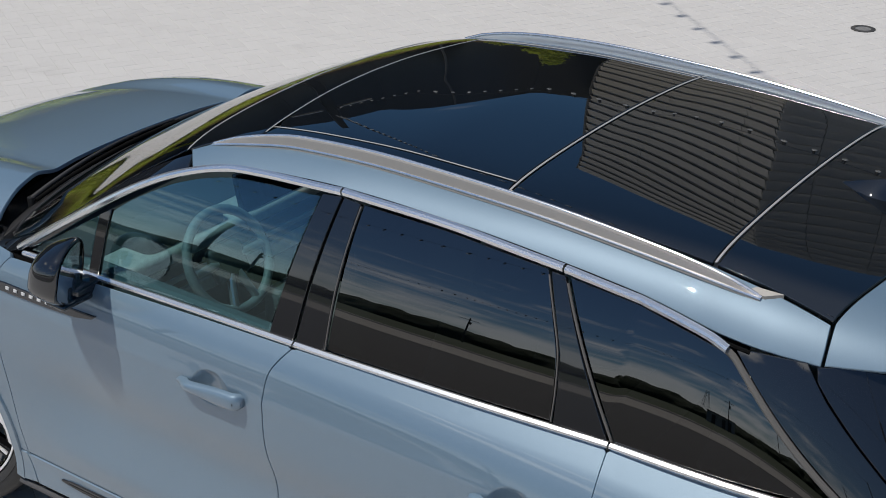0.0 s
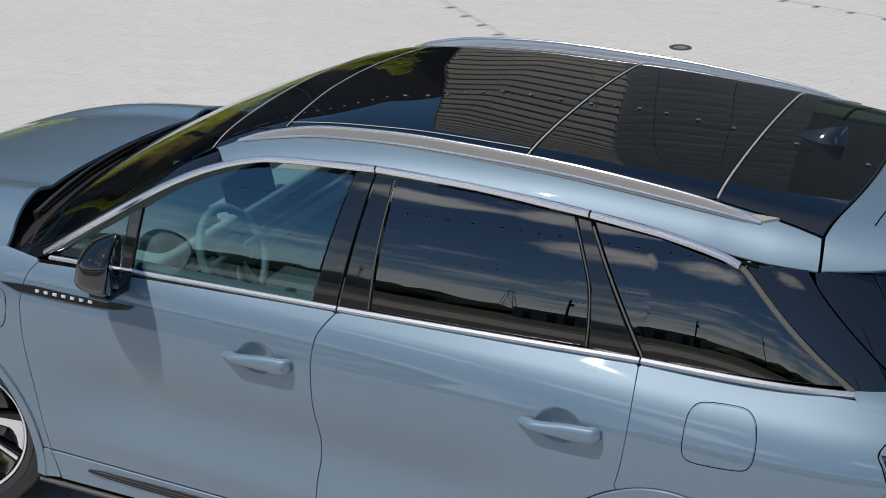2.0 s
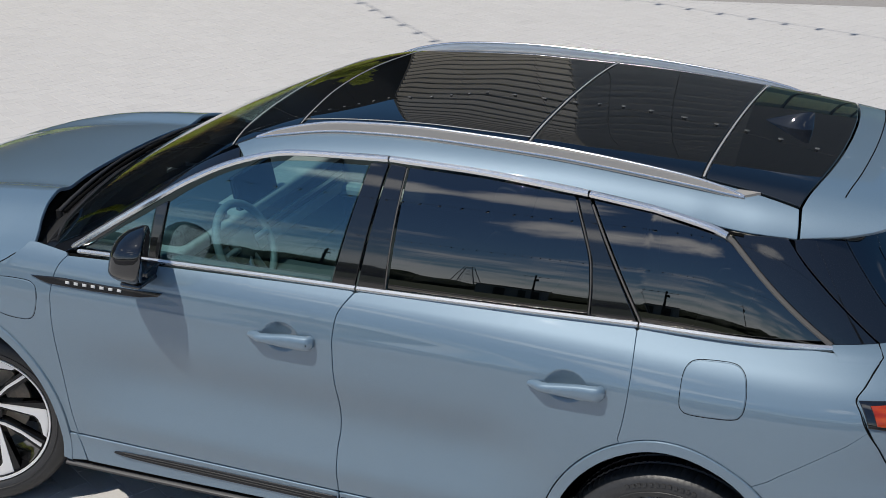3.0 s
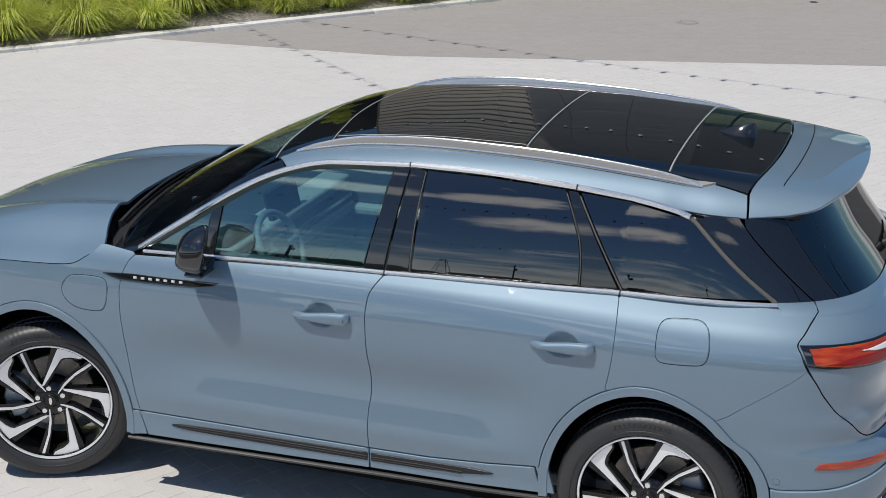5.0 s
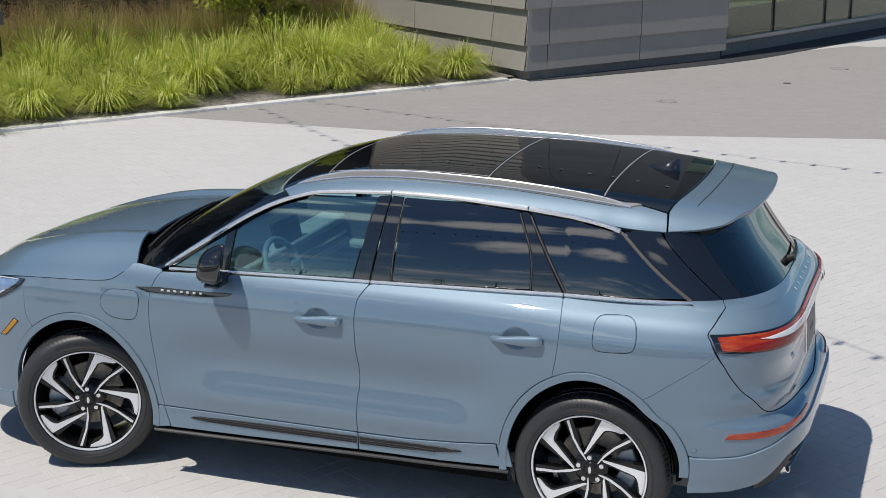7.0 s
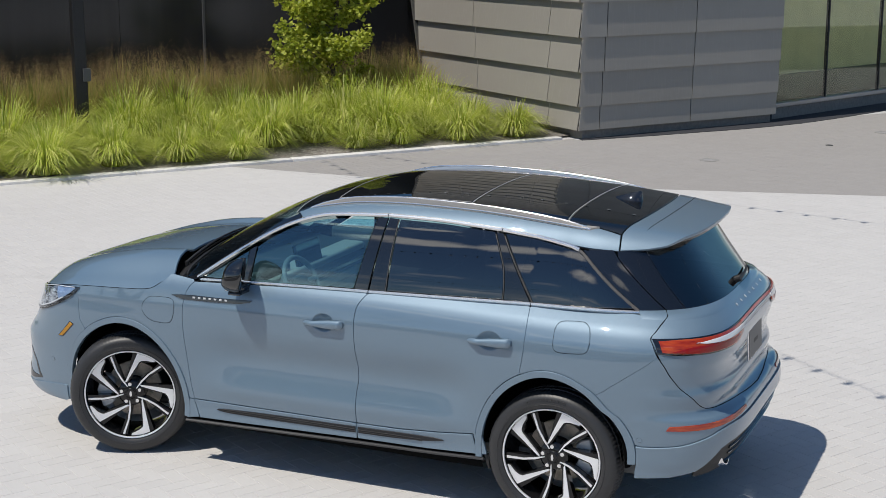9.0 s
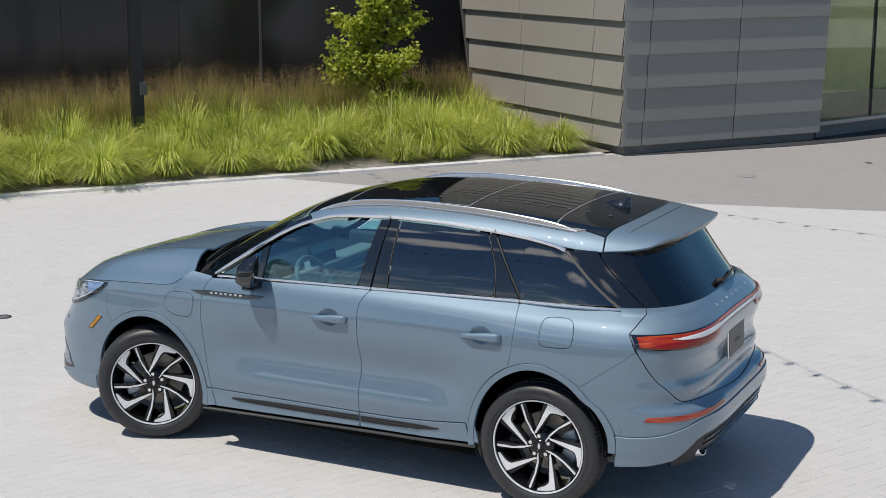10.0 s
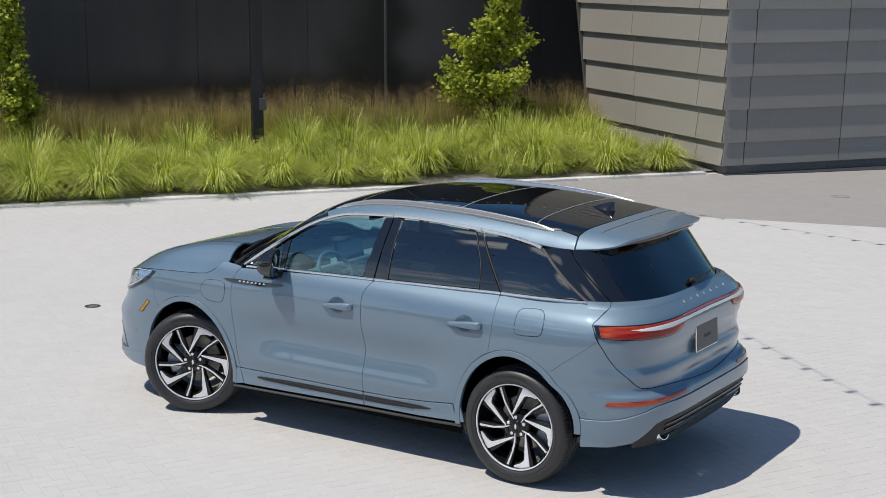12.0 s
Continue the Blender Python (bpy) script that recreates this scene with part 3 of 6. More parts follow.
WOOD.bump(WOOD.noise(1.5, 8, 0.7), 1.0, 0.6)
tagged(poly_mesh("far_woods", verts, faces, WOOD.m, smooth=70), "dark green belt of trees far across the field", "trees", kind="stuff")
POLE_WOOD = plain("pole_wood", (0.05, 0.043, 0.036), 0.85, grain=0.2, scale=20)
for x, y, h in ((-11, -60, 7.4), (-28.5, -62, 7.6), (1.5, -61, 8.6), (-50, -64, 8.0), (24, -62, 8.0)):
    pole = thing("utility_pole", "dark wooden utility pole across the field", "pole", "utility poles", (x, y, 0))
    part("pole", rod_bm((0, 0, 0), (0, 0, h), 0.11, 0.08), POLE_WOOD, pole, smooth=40)
    part("crossarm", box_bm((-1.1, -0.06, h - 0.6), (1.1, 0.06, h - 0.50), 0.01), POLE_WOOD, pole)
    part("transformer", rod_bm((0.22, 0.1, h - 1.9), (0.22, 0.1, h - 1.2), 0.14), POLE_WOOD, pole, smooth=40)
tower = thing("lattice_tower", "grey steel lattice tower far across the field", "tower", at=(-27, -100, 0))
TOWER_STEEL = plain("tower_steel", (0.22, 0.22, 0.22), 0.6, 0.3)
for fx, fy in ((-1, -1), (1, -1), (1, 1), (-1, 1)):
    part("leg", rod_bm((1.5 * fx, 1.5 * fy, 0), (0.35 * fx, 0.35 * fy, 11.6), 0.06, 0.04, 6), TOWER_STEEL, tower)
for k in range(7):
    w0, w1 = (1.5 - 1.15 * q / 7 for q in (k, k + 1))
    z0, z1 = 11.6 * k / 7, 11.6 * (k + 1) / 7
    for fy in (-1, 1):
        part("brace", rod_bm((-w0, fy * w0, z0), (w1, fy * w1, z1), 0.028, 0.028, 6), TOWER_STEEL, tower)
        part("brace", rod_bm((w0, fy * w0, z0), (-w1, fy * w1, z1), 0.028, 0.028, 6), TOWER_STEEL, tower)
shed = thing("low_building", "long low grey building before the far trees", "building", at=(-12.6, -63, 0))
SHED_GREY = plain("shed_grey", (0.30, 0.29, 0.27), 0.8, grain=0.1, scale=3)
part("wall", box_bm((-2.6, 0, 0), (2.4, 3.0, 2.7)), SHED_GREY, shed)
part("roof", box_bm((-2.8, -0.2, 2.7), (2.6, 3.2, 2.85)), POLE_WOOD, shed)
for q in (-1.7, 0.3, 1.5):
    part("door", box_bm((q, 2.98, 0.0), (q + 0.7, 3.05, 2.2)), POLE_WOOD, shed)

# kerb and planting bed
KERB_LEN = 2.2
for i in range(9):
    a = -0.02 - i * KERB_LEN
    bm = box_bm((-KERB_LEN + 0.008, 0.0, -0.25), (0.0, 0.17, 0.035), 0.012)
    m = Matrix.Translation(bed_at(a, 0)) @ Matrix.Rotation(math.atan2(ALONG.y, ALONG.x), 4, "Z")
    bmesh.ops.transform(bm, matrix=m, verts=bm.verts)
    tagged(part("kerb", bm, CONCRETE, smooth=30), "low pale concrete kerb along the planting bed", "kerb", "kerb stones", kind="structure")
soil = Mat("gravel_mulch")
soil.put(Roughness=0.95)
vor = soil.node("ShaderNodeTexVoronoi", Scale=38.0)
soil.wire(soil.coords(), vor.inputs["Vector"])
soil.color(soil.ramp(vor.outputs["Color"], [(0.0, (0.10, 0.085, 0.07)), (0.6, (0.22, 0.20, 0.175)), (1.0, (0.38, 0.36, 0.33))]))
soil.bump(vor.outputs["Distance"], 0.8, 0.02)
verts, faces = [], []
for i in range(61):
    for j in range(17):
        a, o = -20 + 20.4 * i / 60, 0.165 + 6.4 * j / 16
        verts.append(bed_at(a, o, 0.02 + 0.03 * noise.noise(Vector((a, o, 0))) + 0.05 * ease(0.2, 1.2, o)))
for i in range(60):
    for j in range(16):
        q = i * 17 + j
        faces.append((q, q + 17, q + 18, q + 1))
tagged(poly_mesh("planting_bed", verts, faces, soil.m, smooth=60), "planting bed of grey-brown gravel mulch", "planting bed", kind="structure")


def blades(rng, clumps, seg=5):
    """Arching grass blades in tufts; clumps: (place, height, spread, count, width, droop)."""
    v, f = [], []
    for at, tall, spread, count, width, droop in clumps:
        comb = rng.uniform(0, 6.28)
        for _ in range(count):
            ang = rng.uniform(0, 2 * math.pi)
            out = Vector((math.cos(ang), math.sin(ang), 0))
            root = at + out * (0.26 * spread * rng.random() ** 0.5)
            lean = rng.random() ** 0.75
            reach = spread * (0.12 + 0.88 * lean) * rng.uniform(0.8, 1.1) * (1 + 0.12 * math.cos(3 * ang + comb))
            h = tall * rng.uniform(0.78, 1.10) * (1 - 0.18 * lean)
            if rng.random() < 0.38:
                h *= rng.uniform(0.4, 0.75)
                reach *= 0.9
                lean = 1.0
            side = Vector((-out.y, out.x, 0)) * width * rng.uniform(0.6, 1.3)
            bend = rng.uniform(-0.10, 0.10) * spread / width
            fall = droop * (0.2 + 0.8 * lean)
            b = len(v)
            for k in range(seg + 1):
                t = k / seg
                p = root + out * (reach * t ** 1.45) + side * (bend * t * t) + Vector((0, 0, h * (1.22 * t - (0.22 + fall) * t ** 2.6)))
                w = side * (1 - t) ** 0.55
                if k < seg:
                    v += [p - w, p + w]
                else:
                    v.append(p)
            for k in range(seg - 1):
                q = b + 2 * k
                f.append((q, q + 1, q + 3, q + 2))
            q = b + 2 * (seg - 1)
            f.append((q, q + 1, q + 2))
    return v, f


LIME = leaf_material("lime_grass", (0.32, 0.41, 0.045), (0.57, 0.63, 0.100), (0.84, 0.82, 0.34))
TALL = leaf_material("tall_grass", (0.20, 0.24, 0.040), (0.38, 0.37, 0.085), (0.60, 0.45, 0.19))
PLUME = leaf_material("grass_plumes", (0.34, 0.20, 0.10), (0.43, 0.30, 0.13), (0.52, 0.42, 0.19))
rng = random.Random(11)
tufts = []
for row, off, gap_, tall, spread in ((0, 0.56, 0.84, 0.74, 0.66), (1, 1.14, 0.88, 0.94, 0.84), (2, 1.80, 0.82, 0.98, 0.92), (3, 2.3, 0.9, 0.98, 0.85)):
    a = -0.62 if row == 0 else -0.75 - 0.2 * row
    while a > -19.5:
        size = rng.uniform(0.72, 1.28)
        if not (row == 0 and rng.random() < 0.15 and a < -1):
            tufts.append((bed_at(a + rng.uniform(-0.1, 0.1), off + rng.uniform(-0.12, 0.12), 0.03), tall * size, spread * size, int(1000 * size), 0.0076, 0.84))
        a -= gap_ * rng.uniform(0.85, 1.15)
v, f = blades(rng, tufts)
tagged(poly_mesh("fountain_grass", v, f, LIME), "bright lime-green tufts of fountain grass", "grass", kind="stuff")
tufts = []
for off in (2.7, 3.2, 3.7, 4.2):
    a = -0.9 if off < 3.8 else -0.3
    while a > -19.5:
        tufts.append((bed_at(a + rng.uniform(-0.15, 0.15), off + rng.uniform(-0.15, 0.15), 0.03), rng.uniform(0.96, 1.24), 0.46, 460, 0.0046, 0.22))
        a -= rng.uniform(0.42, 0.62)
v, f = blades(rng, tufts, 4)
tagged(poly_mesh("switch_grass", v, f, TALL), "taller olive-green switch grass at the back", "grass", kind="stuff")
# airy seed heads on thin stems
v, f = [], []
for at, tall, *_ in tufts:
    haze = rng.uniform(0.5, 1.3)
    for _ in range(int(74 * haze)):
        top = at + Vector((rng.gauss(0, 0.20), rng.gauss(0, 0.20), tall * rng.uniform(0.55, 0.98)))
        vv, ff = leaf_cards([top], 0.010, (0.026, 0.026, 0.085), rng, 26)
        f += [tuple(len(v) + q for q in t) for t in ff]
        v += vv
        b = len(v)
        v += [at + (top - at) * 0.35 + Vector((0.0016, 0, 0)), at + (top - at) * 0.35 - Vector((0.0016, 0, 0)), top]
        f.append((b, b + 1, b + 2))
tagged(poly_mesh("grass_plumes", v, f, PLUME), "reddish-tan airy seed plumes over the tall grass", "grass", kind="stuff")

# young trees
TREE_LEAF = leaf_material("tree_leaves", (0.22, 0.28, 0.024), (0.42, 0.48, 0.042), (0.64, 0.65, 0.11))
BARK = plain("bark", (0.11, 0.09, 0.07), 0.9, grain=0.35, scale=35)


def tree(at, height, wide, seed, label, leaves):
    rng = random.Random(seed)
    t = thing("young_tree", label, "tree", "young trees in the bed", at)
    pts = [Vector((0.05 * math.sin(h * 1.7 + seed), 0.05 * math.cos(h * 1.3 + seed), h)) for h in (height * i / 10 for i in range(11))]
    tube("trunk", pts, [0.055 * (1 - 0.085 * i) for i in range(11)], BARK, t, seg=9)
    places = []
    n = int(height * 18)
    for i in range(n):
        h = 0.16 + (height - 0.26) * (i + rng.random()) / n
        q = h / height
        reach = wide * min(1.0, q / 0.14) ** 0.5 * (1 - q) ** 1.25 * rng.uniform(0.45, 1.15)
        ang = rng.uniform(0, 6.283)
        a = Vector((pts[0].x, pts[0].y, h))
        e = a + Vector((math.cos(ang) * reach, math.sin(ang) * reach, reach * rng.uniform(0.25, 0.8)))
        d = (e - a)
        s1 = d.cross(Vector((0, 0, 1))).normalized() * 0.010
        s2 = s1.cross(d).normalized() * 0.010
        poly_mesh("limb", [a + s1, a - s1 * 0.5 + s2, a - s1 * 0.5 - s2, e], [(0, 1, 3), (1, 2, 3), (2, 0, 3)], BARK, t)
        for k in range(4):
            places.append(a.lerp(e, (0.35, 0.65, 0.88, 1.0)[k]))
    lv, lf = leaf_cards(places, 0.080, (0.066, 0.066, 0.060), rng, leaves)
    poly_mesh("crown", lv, lf, TREE_LEAF, t, "bright yellow-green leaves in loose clusters")


tree(bed_at(-2.36, 3.0, 0.03), 4.3, 1.22, 3, "young columnar tree with yellow-green leaves by the clad wall", 52)
tree(bed_at(-10.35, 3.0, 0.03), 4.0, 0.58, 8, "slender young tree with yellow-green leaves", 24)
tree(bed_at(-17.0, 3.0, 0.03), 4.2, 0.5, 21, "slender young tree with yellow-green leaves", 8)

# pole with string lights
POST = plain("black_post", (0.018, 0.018, 0.019), 0.45, 0.3, grain=0.15, scale=40)
post_at = Vector((-9.16, 8.91, 0))
post = thing("light_post", "black square steel post in the planting bed", "post", at=post_at)
turn = Matrix.Rotation(math.atan2(ALONG.y, ALONG.x), 4, "Z")


def turned(bm, m):
    bmesh.ops.transform(bm, matrix=m, verts=bm.verts)
    return bm


part("post", turned(box_bm((-0.085, -0.085, 0), (0.085, 0.085, 7.4), 0.012), turn), POST, post)
part("base_plate", turned(box_bm((-0.17, -0.17, 0.02), (0.17, 0.17, 0.06), 0.01), turn), POST, post)
part("access_cover", turned(box_bm((0.02, -0.125, 1.02), (0.125, -0.03, 1.20), 0.006), turn), PLATE, post)
part("lamp_arm", turned(box_bm((-0.50, -0.03, 5.27), (0.50, 0.03, 5.33), 0.01), turn), POST, post)
for q in (-0.45, 0.45):
    part("lamp_head", turned(box_bm((q - 0.30, -0.16, 5.22), (q + 0.30, 0.16, 5.28), 0.02), turn), SATIN, post, "flat silver lamp head")

# opaque white colour stands in for the sun's glint on clear bulbs
BULB = plain("bulb_glint_white", (0.80, 0.79, 0.76), 0.1, Coat_Weight=1.0)
CABLE = plain("black_cable", (0.01, 0.01, 0.01), 0.6)
bulb_mesh = None
socket_mesh = None
runs = ((post_at + Vector((0, 0, 5.98)), Vector((10.0, -7.75, 5.98)), 0.62), (post_at + Vector((0, 0, 5.46)), Vector((12.0, 3.5, 5.88)), 1.35),
        (Vector((-13.0, -10.0, 6.5)), Vector((13.0, -10.0, 6.5)), 0.50), (Vector((-20.0, -24.0, 6.5)), Vector((16.0, -24.0, 6.8)), 0.62))
for start, end, sag in runs:
    length = (end - start).length
    string = thing("string_lights", "black cable of clear bulbs strung high over the plaza", "string lights", "string lights", start)
    n = int(length / 0.335)
    pts = [(end - start) * (i / n) - Vector((0, 0, 4 * sag * (i / n) * (1 - i / n))) for i in range(n + 1)]
    tube("cable", pts, 0.0045, CABLE, string, seg=6)
    for p in pts[1:-1]:
        if bulb_mesh is None:
            bm = bmesh.new()
            bmesh.ops.create_uvsphere(bm, u_segments=10, v_segments=8, radius=0.029, matrix=Matrix.Translation((0, 0, -0.105)))
            o = part("bulb", bm, BULB, string, smooth=60)
            bulb_mesh = o.data
            o2 = part("socket", rod_bm((0, 0, -0.080), (0, 0, 0.010), 0.020, 0.016, 8), CABLE, string, smooth=50)
            socket_mesh = o2.data
        else:
            o = link("bulb", bulb_mesh, None, string)
            o2 = link("socket", socket_mesh, None, string)
        o.location = p
        o2.location = p
    for foot in (start, end):
        if (foot - post_at).xy.length > 0.1:
            q = thing("light_post", "black square steel post holding string lights", "post", at=(foot.x, foot.y, 0))
            part("post", box_bm((-0.085, -0.085, -0.02), (0.085, 0.085, foot.z + 0.1), 0.012), POST, q)

# ground lamps and drain covers
LAMP_RIM = plain("lamp_rim", (0.05, 0.05, 0.05), 0.5, grain=0.2, scale=60)
DRAIN_RIM = plain("drain_rim", (0.24, 0.235, 0.225), 0.75, grain=0.2, scale=60)
for x, y, r, lab in ((-4.50, 1.08, 0.075, "small round ground lamp set flush in the pavers"), (-0.907, 6.84, 0.09, "small round ground lamp set flush in the pavers"), (-0.87, 11.84, 0.135, "round grey drain cover in the paving"), (0.97, 15.66, 0.145, "round grey drain cover in the paving"), (0.41, 13.93, 0.055, "small round ground lamp set flush in the pavers")):
    d = thing("ground_lamp" if r < 0.12 else "drain_cover", lab, "ground lamp" if r < 0.12 else "drain cover", at=(x, y, 0))
    up_m = Matrix.Rotation(radians(90), 4, "X")
    part("rim", lathe_bm([(r, -0.01), (r, 0.004), (r * 0.66, 0.006), (r * 0.64, 0.0)], 32, up_m), LAMP_RIM if r < 0.12 else DRAIN_RIM, d, smooth=40)
    part("lens" if r < 0.12 else "lid", lathe_bm([(r * 0.65, 0.002), (0.001, 0.0035)], 32, up_m), plain("lamp_lens", (0.20, 0.20, 0.20), 0.15) if r < 0.12 else plain("cast_iron", (0.28, 0.275, 0.27), 0.7, grain=0.2), d)

# clad building: lapped panels on two faces
CLAD = Mat("zinc_cladding")
CLAD.put(Roughness=0.5, Metallic=0.08)
shade = CLAD.noise(1.3, 5)
streak = CLAD.noise(6.0, 4, vec=CLAD.coords((6, 6, 0.4)))
cc = CLAD.mix(CLAD.rand(), (0.266, 0.249, 0.220), (0.302, 0.284, 0.252))
cc = CLAD.mix(CLAD.ramp(shade, [(0.35, 0.0), (0.75, 0.35)]), cc, (0.262, 0.246, 0.219))
CLAD.color(CLAD.mix(CLAD.ramp(streak, [(0.5, 0.0), (0.8, 0.25)]), cc, (0.37, 0.35, 0.315)))
CLAD.bump(streak, 0.05, 0.002)
CLAD = CLAD.m
DARK = plain("dark_recess", (0.02, 0.02, 0.021), 0.7)
ROWS = [0.14, 0.50] + [0.50 + 0.515 * i for i in range(1, 27)]
TOP = ROWS[-1]
wall = tagged(part("wall_clad", box_bm((0, 0, 0), (1, 1, 1)), DARK), "tall building corner clad in lapped grey-brown metal panels", "building", kind="structure")
wall.data.clear_geometry()
cb = bmesh.new()
c0 = CORNER_AT - FACE_A * -0.09 + FACE_B * 0.09
foot = [c0, c0 + FACE_A * 3.85, c0 + FACE_A * 3.85 + FACE_B * 6.0, c0 + FACE_B * 4.6]
ring0 = [cb.verts.new(p) for p in foot]
ring1 = [cb.verts.new(p + Vector((0, 0, TOP - 0.05)) + (FACE_B * 3.3 if i == 3 else Vector())) for i, p in enumerate(foot)]
cb.faces.new(ring0)
cb.faces.new(ring1)
for i in range(4):
    cb.faces.new((ring0[i], ring0[(i + 1) % 4], ring1[(i + 1) % 4], ring1[i]))
bmesh.ops.recalc_face_normals(cb, faces=cb.faces)
cb.to_mesh(wall.data)
cb.free()


def clad_panel(origin, run, out, a0, a1, b0, b1, z0, z1, lip):
    """One lapped panel: its foot stands proud, its head tucks under the row above."""
    def at(a, z, o):
        return origin + run * a + out * o + Vector((0, 0, z))
    g = 0.006
    t = 0.012
    v = [at(a0 + g, z0, lip), at(a1 - g, z0, lip), at(b1 - g, z1 + 0.03, 0.012), at(b0 + g, z1 + 0.03, 0.012),
         at(a0 + g, z0, lip - t), at(a1 - g, z0, lip - t), at(b1 - g, z1 + 0.03, 0.0), at(b0 + g, z1 + 0.03, 0.0)]
    return poly_mesh("panel", v, [(0, 1, 2, 3), (7, 6, 5, 4), (0, 4, 5, 1), (1, 5, 6, 2), (2, 6, 7, 3), (3, 7, 4, 0)], CLAD, wall)


out_a = Vector((FACE_A.y, -FACE_A.x, 0))
out_b = -FACE_A
for r, (z0, z1) in enumerate(zip(ROWS, ROWS[1:])):
    s = 0.036 * r
    cuts = [-0.093, 0.30 + s, 2.08 + 0.02 * r, 3.90 + 0.025 * r]
    for a, b in zip(cuts, cuts[1:]):
        clad_panel(CORNER_AT - out_a * 0.0, FACE_A, out_a, a, b, a + (0.036 if a > 0 else 0.075), b + 0.03, z0, z1, 0.045)
    e0, e1 = 4.52 + 0.262 * z0, 4.52 + 0.262 * z1
    cuts = [(0.0, 0.0), (0.80, 0.80), (2.76 + 0.14 * z0, 2.76 + 0.14 * z1), (e0, e1)]
    for (a, a2), (b, b2) in zip(cuts, cuts[1:]):
        clad_panel(CORNER_AT, FACE_B, out_b, a, b, a2, b2, z0, z1, 0.085)
tb = bmesh.new()
tv = []
for z in (0.10, TOP - 0.1):
    e = 4.52 + 0.262 * z
    tv.append([tb.verts.new(CORNER_AT + FACE_B * (e + da) + out_b * o + Vector((0, 0, z))) for da, o in ((-0.02, -0.05), (0.035, -0.05), (0.035, 0.092), (-0.02, 0.092))])
tb.faces.new(tv[0])
tb.faces.new(tv[1])
for k in range(4):
    tb.faces.new((tv[0][k], tv[0][(k + 1) % 4], tv[1][(k + 1) % 4], tv[1][k]))
part("end_trim", tb, plain("end_trim_grey", (0.07, 0.068, 0.064), 0.6, grain=0.15, scale=20), wall, "dark grey raking end trim")
PLINTH = plain("plinth_grey", (0.20, 0.19, 0.175), 0.7, grain=0.15, scale=20)
pb = bmesh.new()
pv = [CORNER_AT + FACE_A * 0.03 + FACE_B * 0.03, CORNER_AT + FACE_A * 3.84 + FACE_B * 0.03, CORNER_AT + FACE_A * 3.84 + FACE_B * 0.5, CORNER_AT + FACE_A * 0.5 + FACE_B * 4.4, CORNER_AT + FACE_A * 0.03 + FACE_B * 4.4]
pf = [pb.verts.new(p + Vector((0, 0, -0.1))) for p in pv]
pt = [pb.verts.new(p + Vector((0, 0, 0.15))) for p in pv]
for i in range(5):
    pb.faces.new((pf[i], pf[(i + 1) % 5], pt[(i + 1) % 5], pt[i]))
pb.faces.new(pt)
part("plinth", pb, PLINTH, wall)

# shop-front glazing to the side of the cladding
SHOP = glass("shop_glass", (0.90, 0.92, 0.80), 1.6)
FRAME = plain("alloy_frame", (0.30, 0.30, 0.31), 0.35, 0.8)
wm = Matrix.Translation(CORNER_AT + FACE_A * 3.86 - out_a * 0.15) @ Matrix.Rotation(radians(65.9), 4, "Z") @ Matrix.Translation((-3.86, 0, 0))
win = tagged(part("window_1", turned(box_bm((3.86, 0.0, 0.20), (11.6, 0.14, 0.27), 0.006), wm), FRAME), "tall shop-front glazing with a low alloy sill", "window", kind="structure")
for a in (3.92, 5.64, 7.31, 8.21, 9.88, 11.55):
    part("mullion", turned(box_bm((a - 0.014, 0.045, 0.27), (a + 0.014, 0.11, 6.0), 0.004), wm), DARK, win)
for a, b in ((3.94, 5.62), (5.66, 7.29), (7.33, 8.19), (8.23, 9.86), (9.90, 11.53)):
    pane = part("pane", turned(box_bm((a, 0.06, 0.27), (b, 0.075, 6.0)), wm), SHOP, win)
    pane.visible_shadow = False
part("sill_base", turned(box_bm((3.86, 0.05, -0.05), (11.6, 0.14, 0.198)), wm), PLINTH, win)
# coloured bands behind the panes take the place of what the glass mirrors
REFLECTED_GREEN = plain("reflected_green", (0.085, 0.100, 0.085), 0.7, grain=0.15, scale=3)
part("tan_reflection", turned(box_bm((3.9, 0.90, 0.0), (11.6, 1.0, 6.0)), wm), plain("reflected_tan", (0.76, 0.70, 0.50), 0.7, grain=0.1, scale=3), win)
part("reflection_floor", turned(box_bm((3.9, 0.15, 0.05), (11.6, 0.89, 0.16)), wm), REFLECTED_GREEN, win)
part("upper_reflection", turned(box_bm((3.9, 0.82, 2.58), (11.6, 0.895, 4.4)), wm), REFLECTED_GREEN, win)
part("lower_reflection", turned(box_bm((3.9, 0.80, 0.165), (11.6, 0.89, 0.60)), wm), REFLECTED_GREEN, win)
# gravel strip at the wall foot, its near-black colour carrying the building's shade
strip_line = [(-0.05, 0.10), (0.6, 0.19), (1.2, 0.26), (2.9, 0.40), (3.5, 0.40), (4.2, 0.36), (5.05, 0.22), (7.0, -0.22), (9.4, -0.80), (11.8, -1.38), (11.8, -2.2), (3.9, -0.25), (3.8, -0.06), (0.0, -0.06)]
sb = bmesh.new()
ring = [sb.verts.new(CORNER_AT + FACE_A * q + out_a * o + Vector((0, 0, 0.007))) for q, o in strip_line]
sb.faces.new(ring)
ext = bmesh.ops.extrude_face_region(sb, geom=sb.faces[:])
for q in ext["geom"]:
    if isinstance(q, bmesh.types.BMVert):
        q.co.z = -0.05
tagged(part("foot_shade_strip", sb, plain("shaded_slate_gravel", (0.030, 0.031, 0.036), 0.9, grain=0.3, scale=70)), "dark gravel strip along the foot of the building, its colour darkened for shade", "trim", kind="structure")
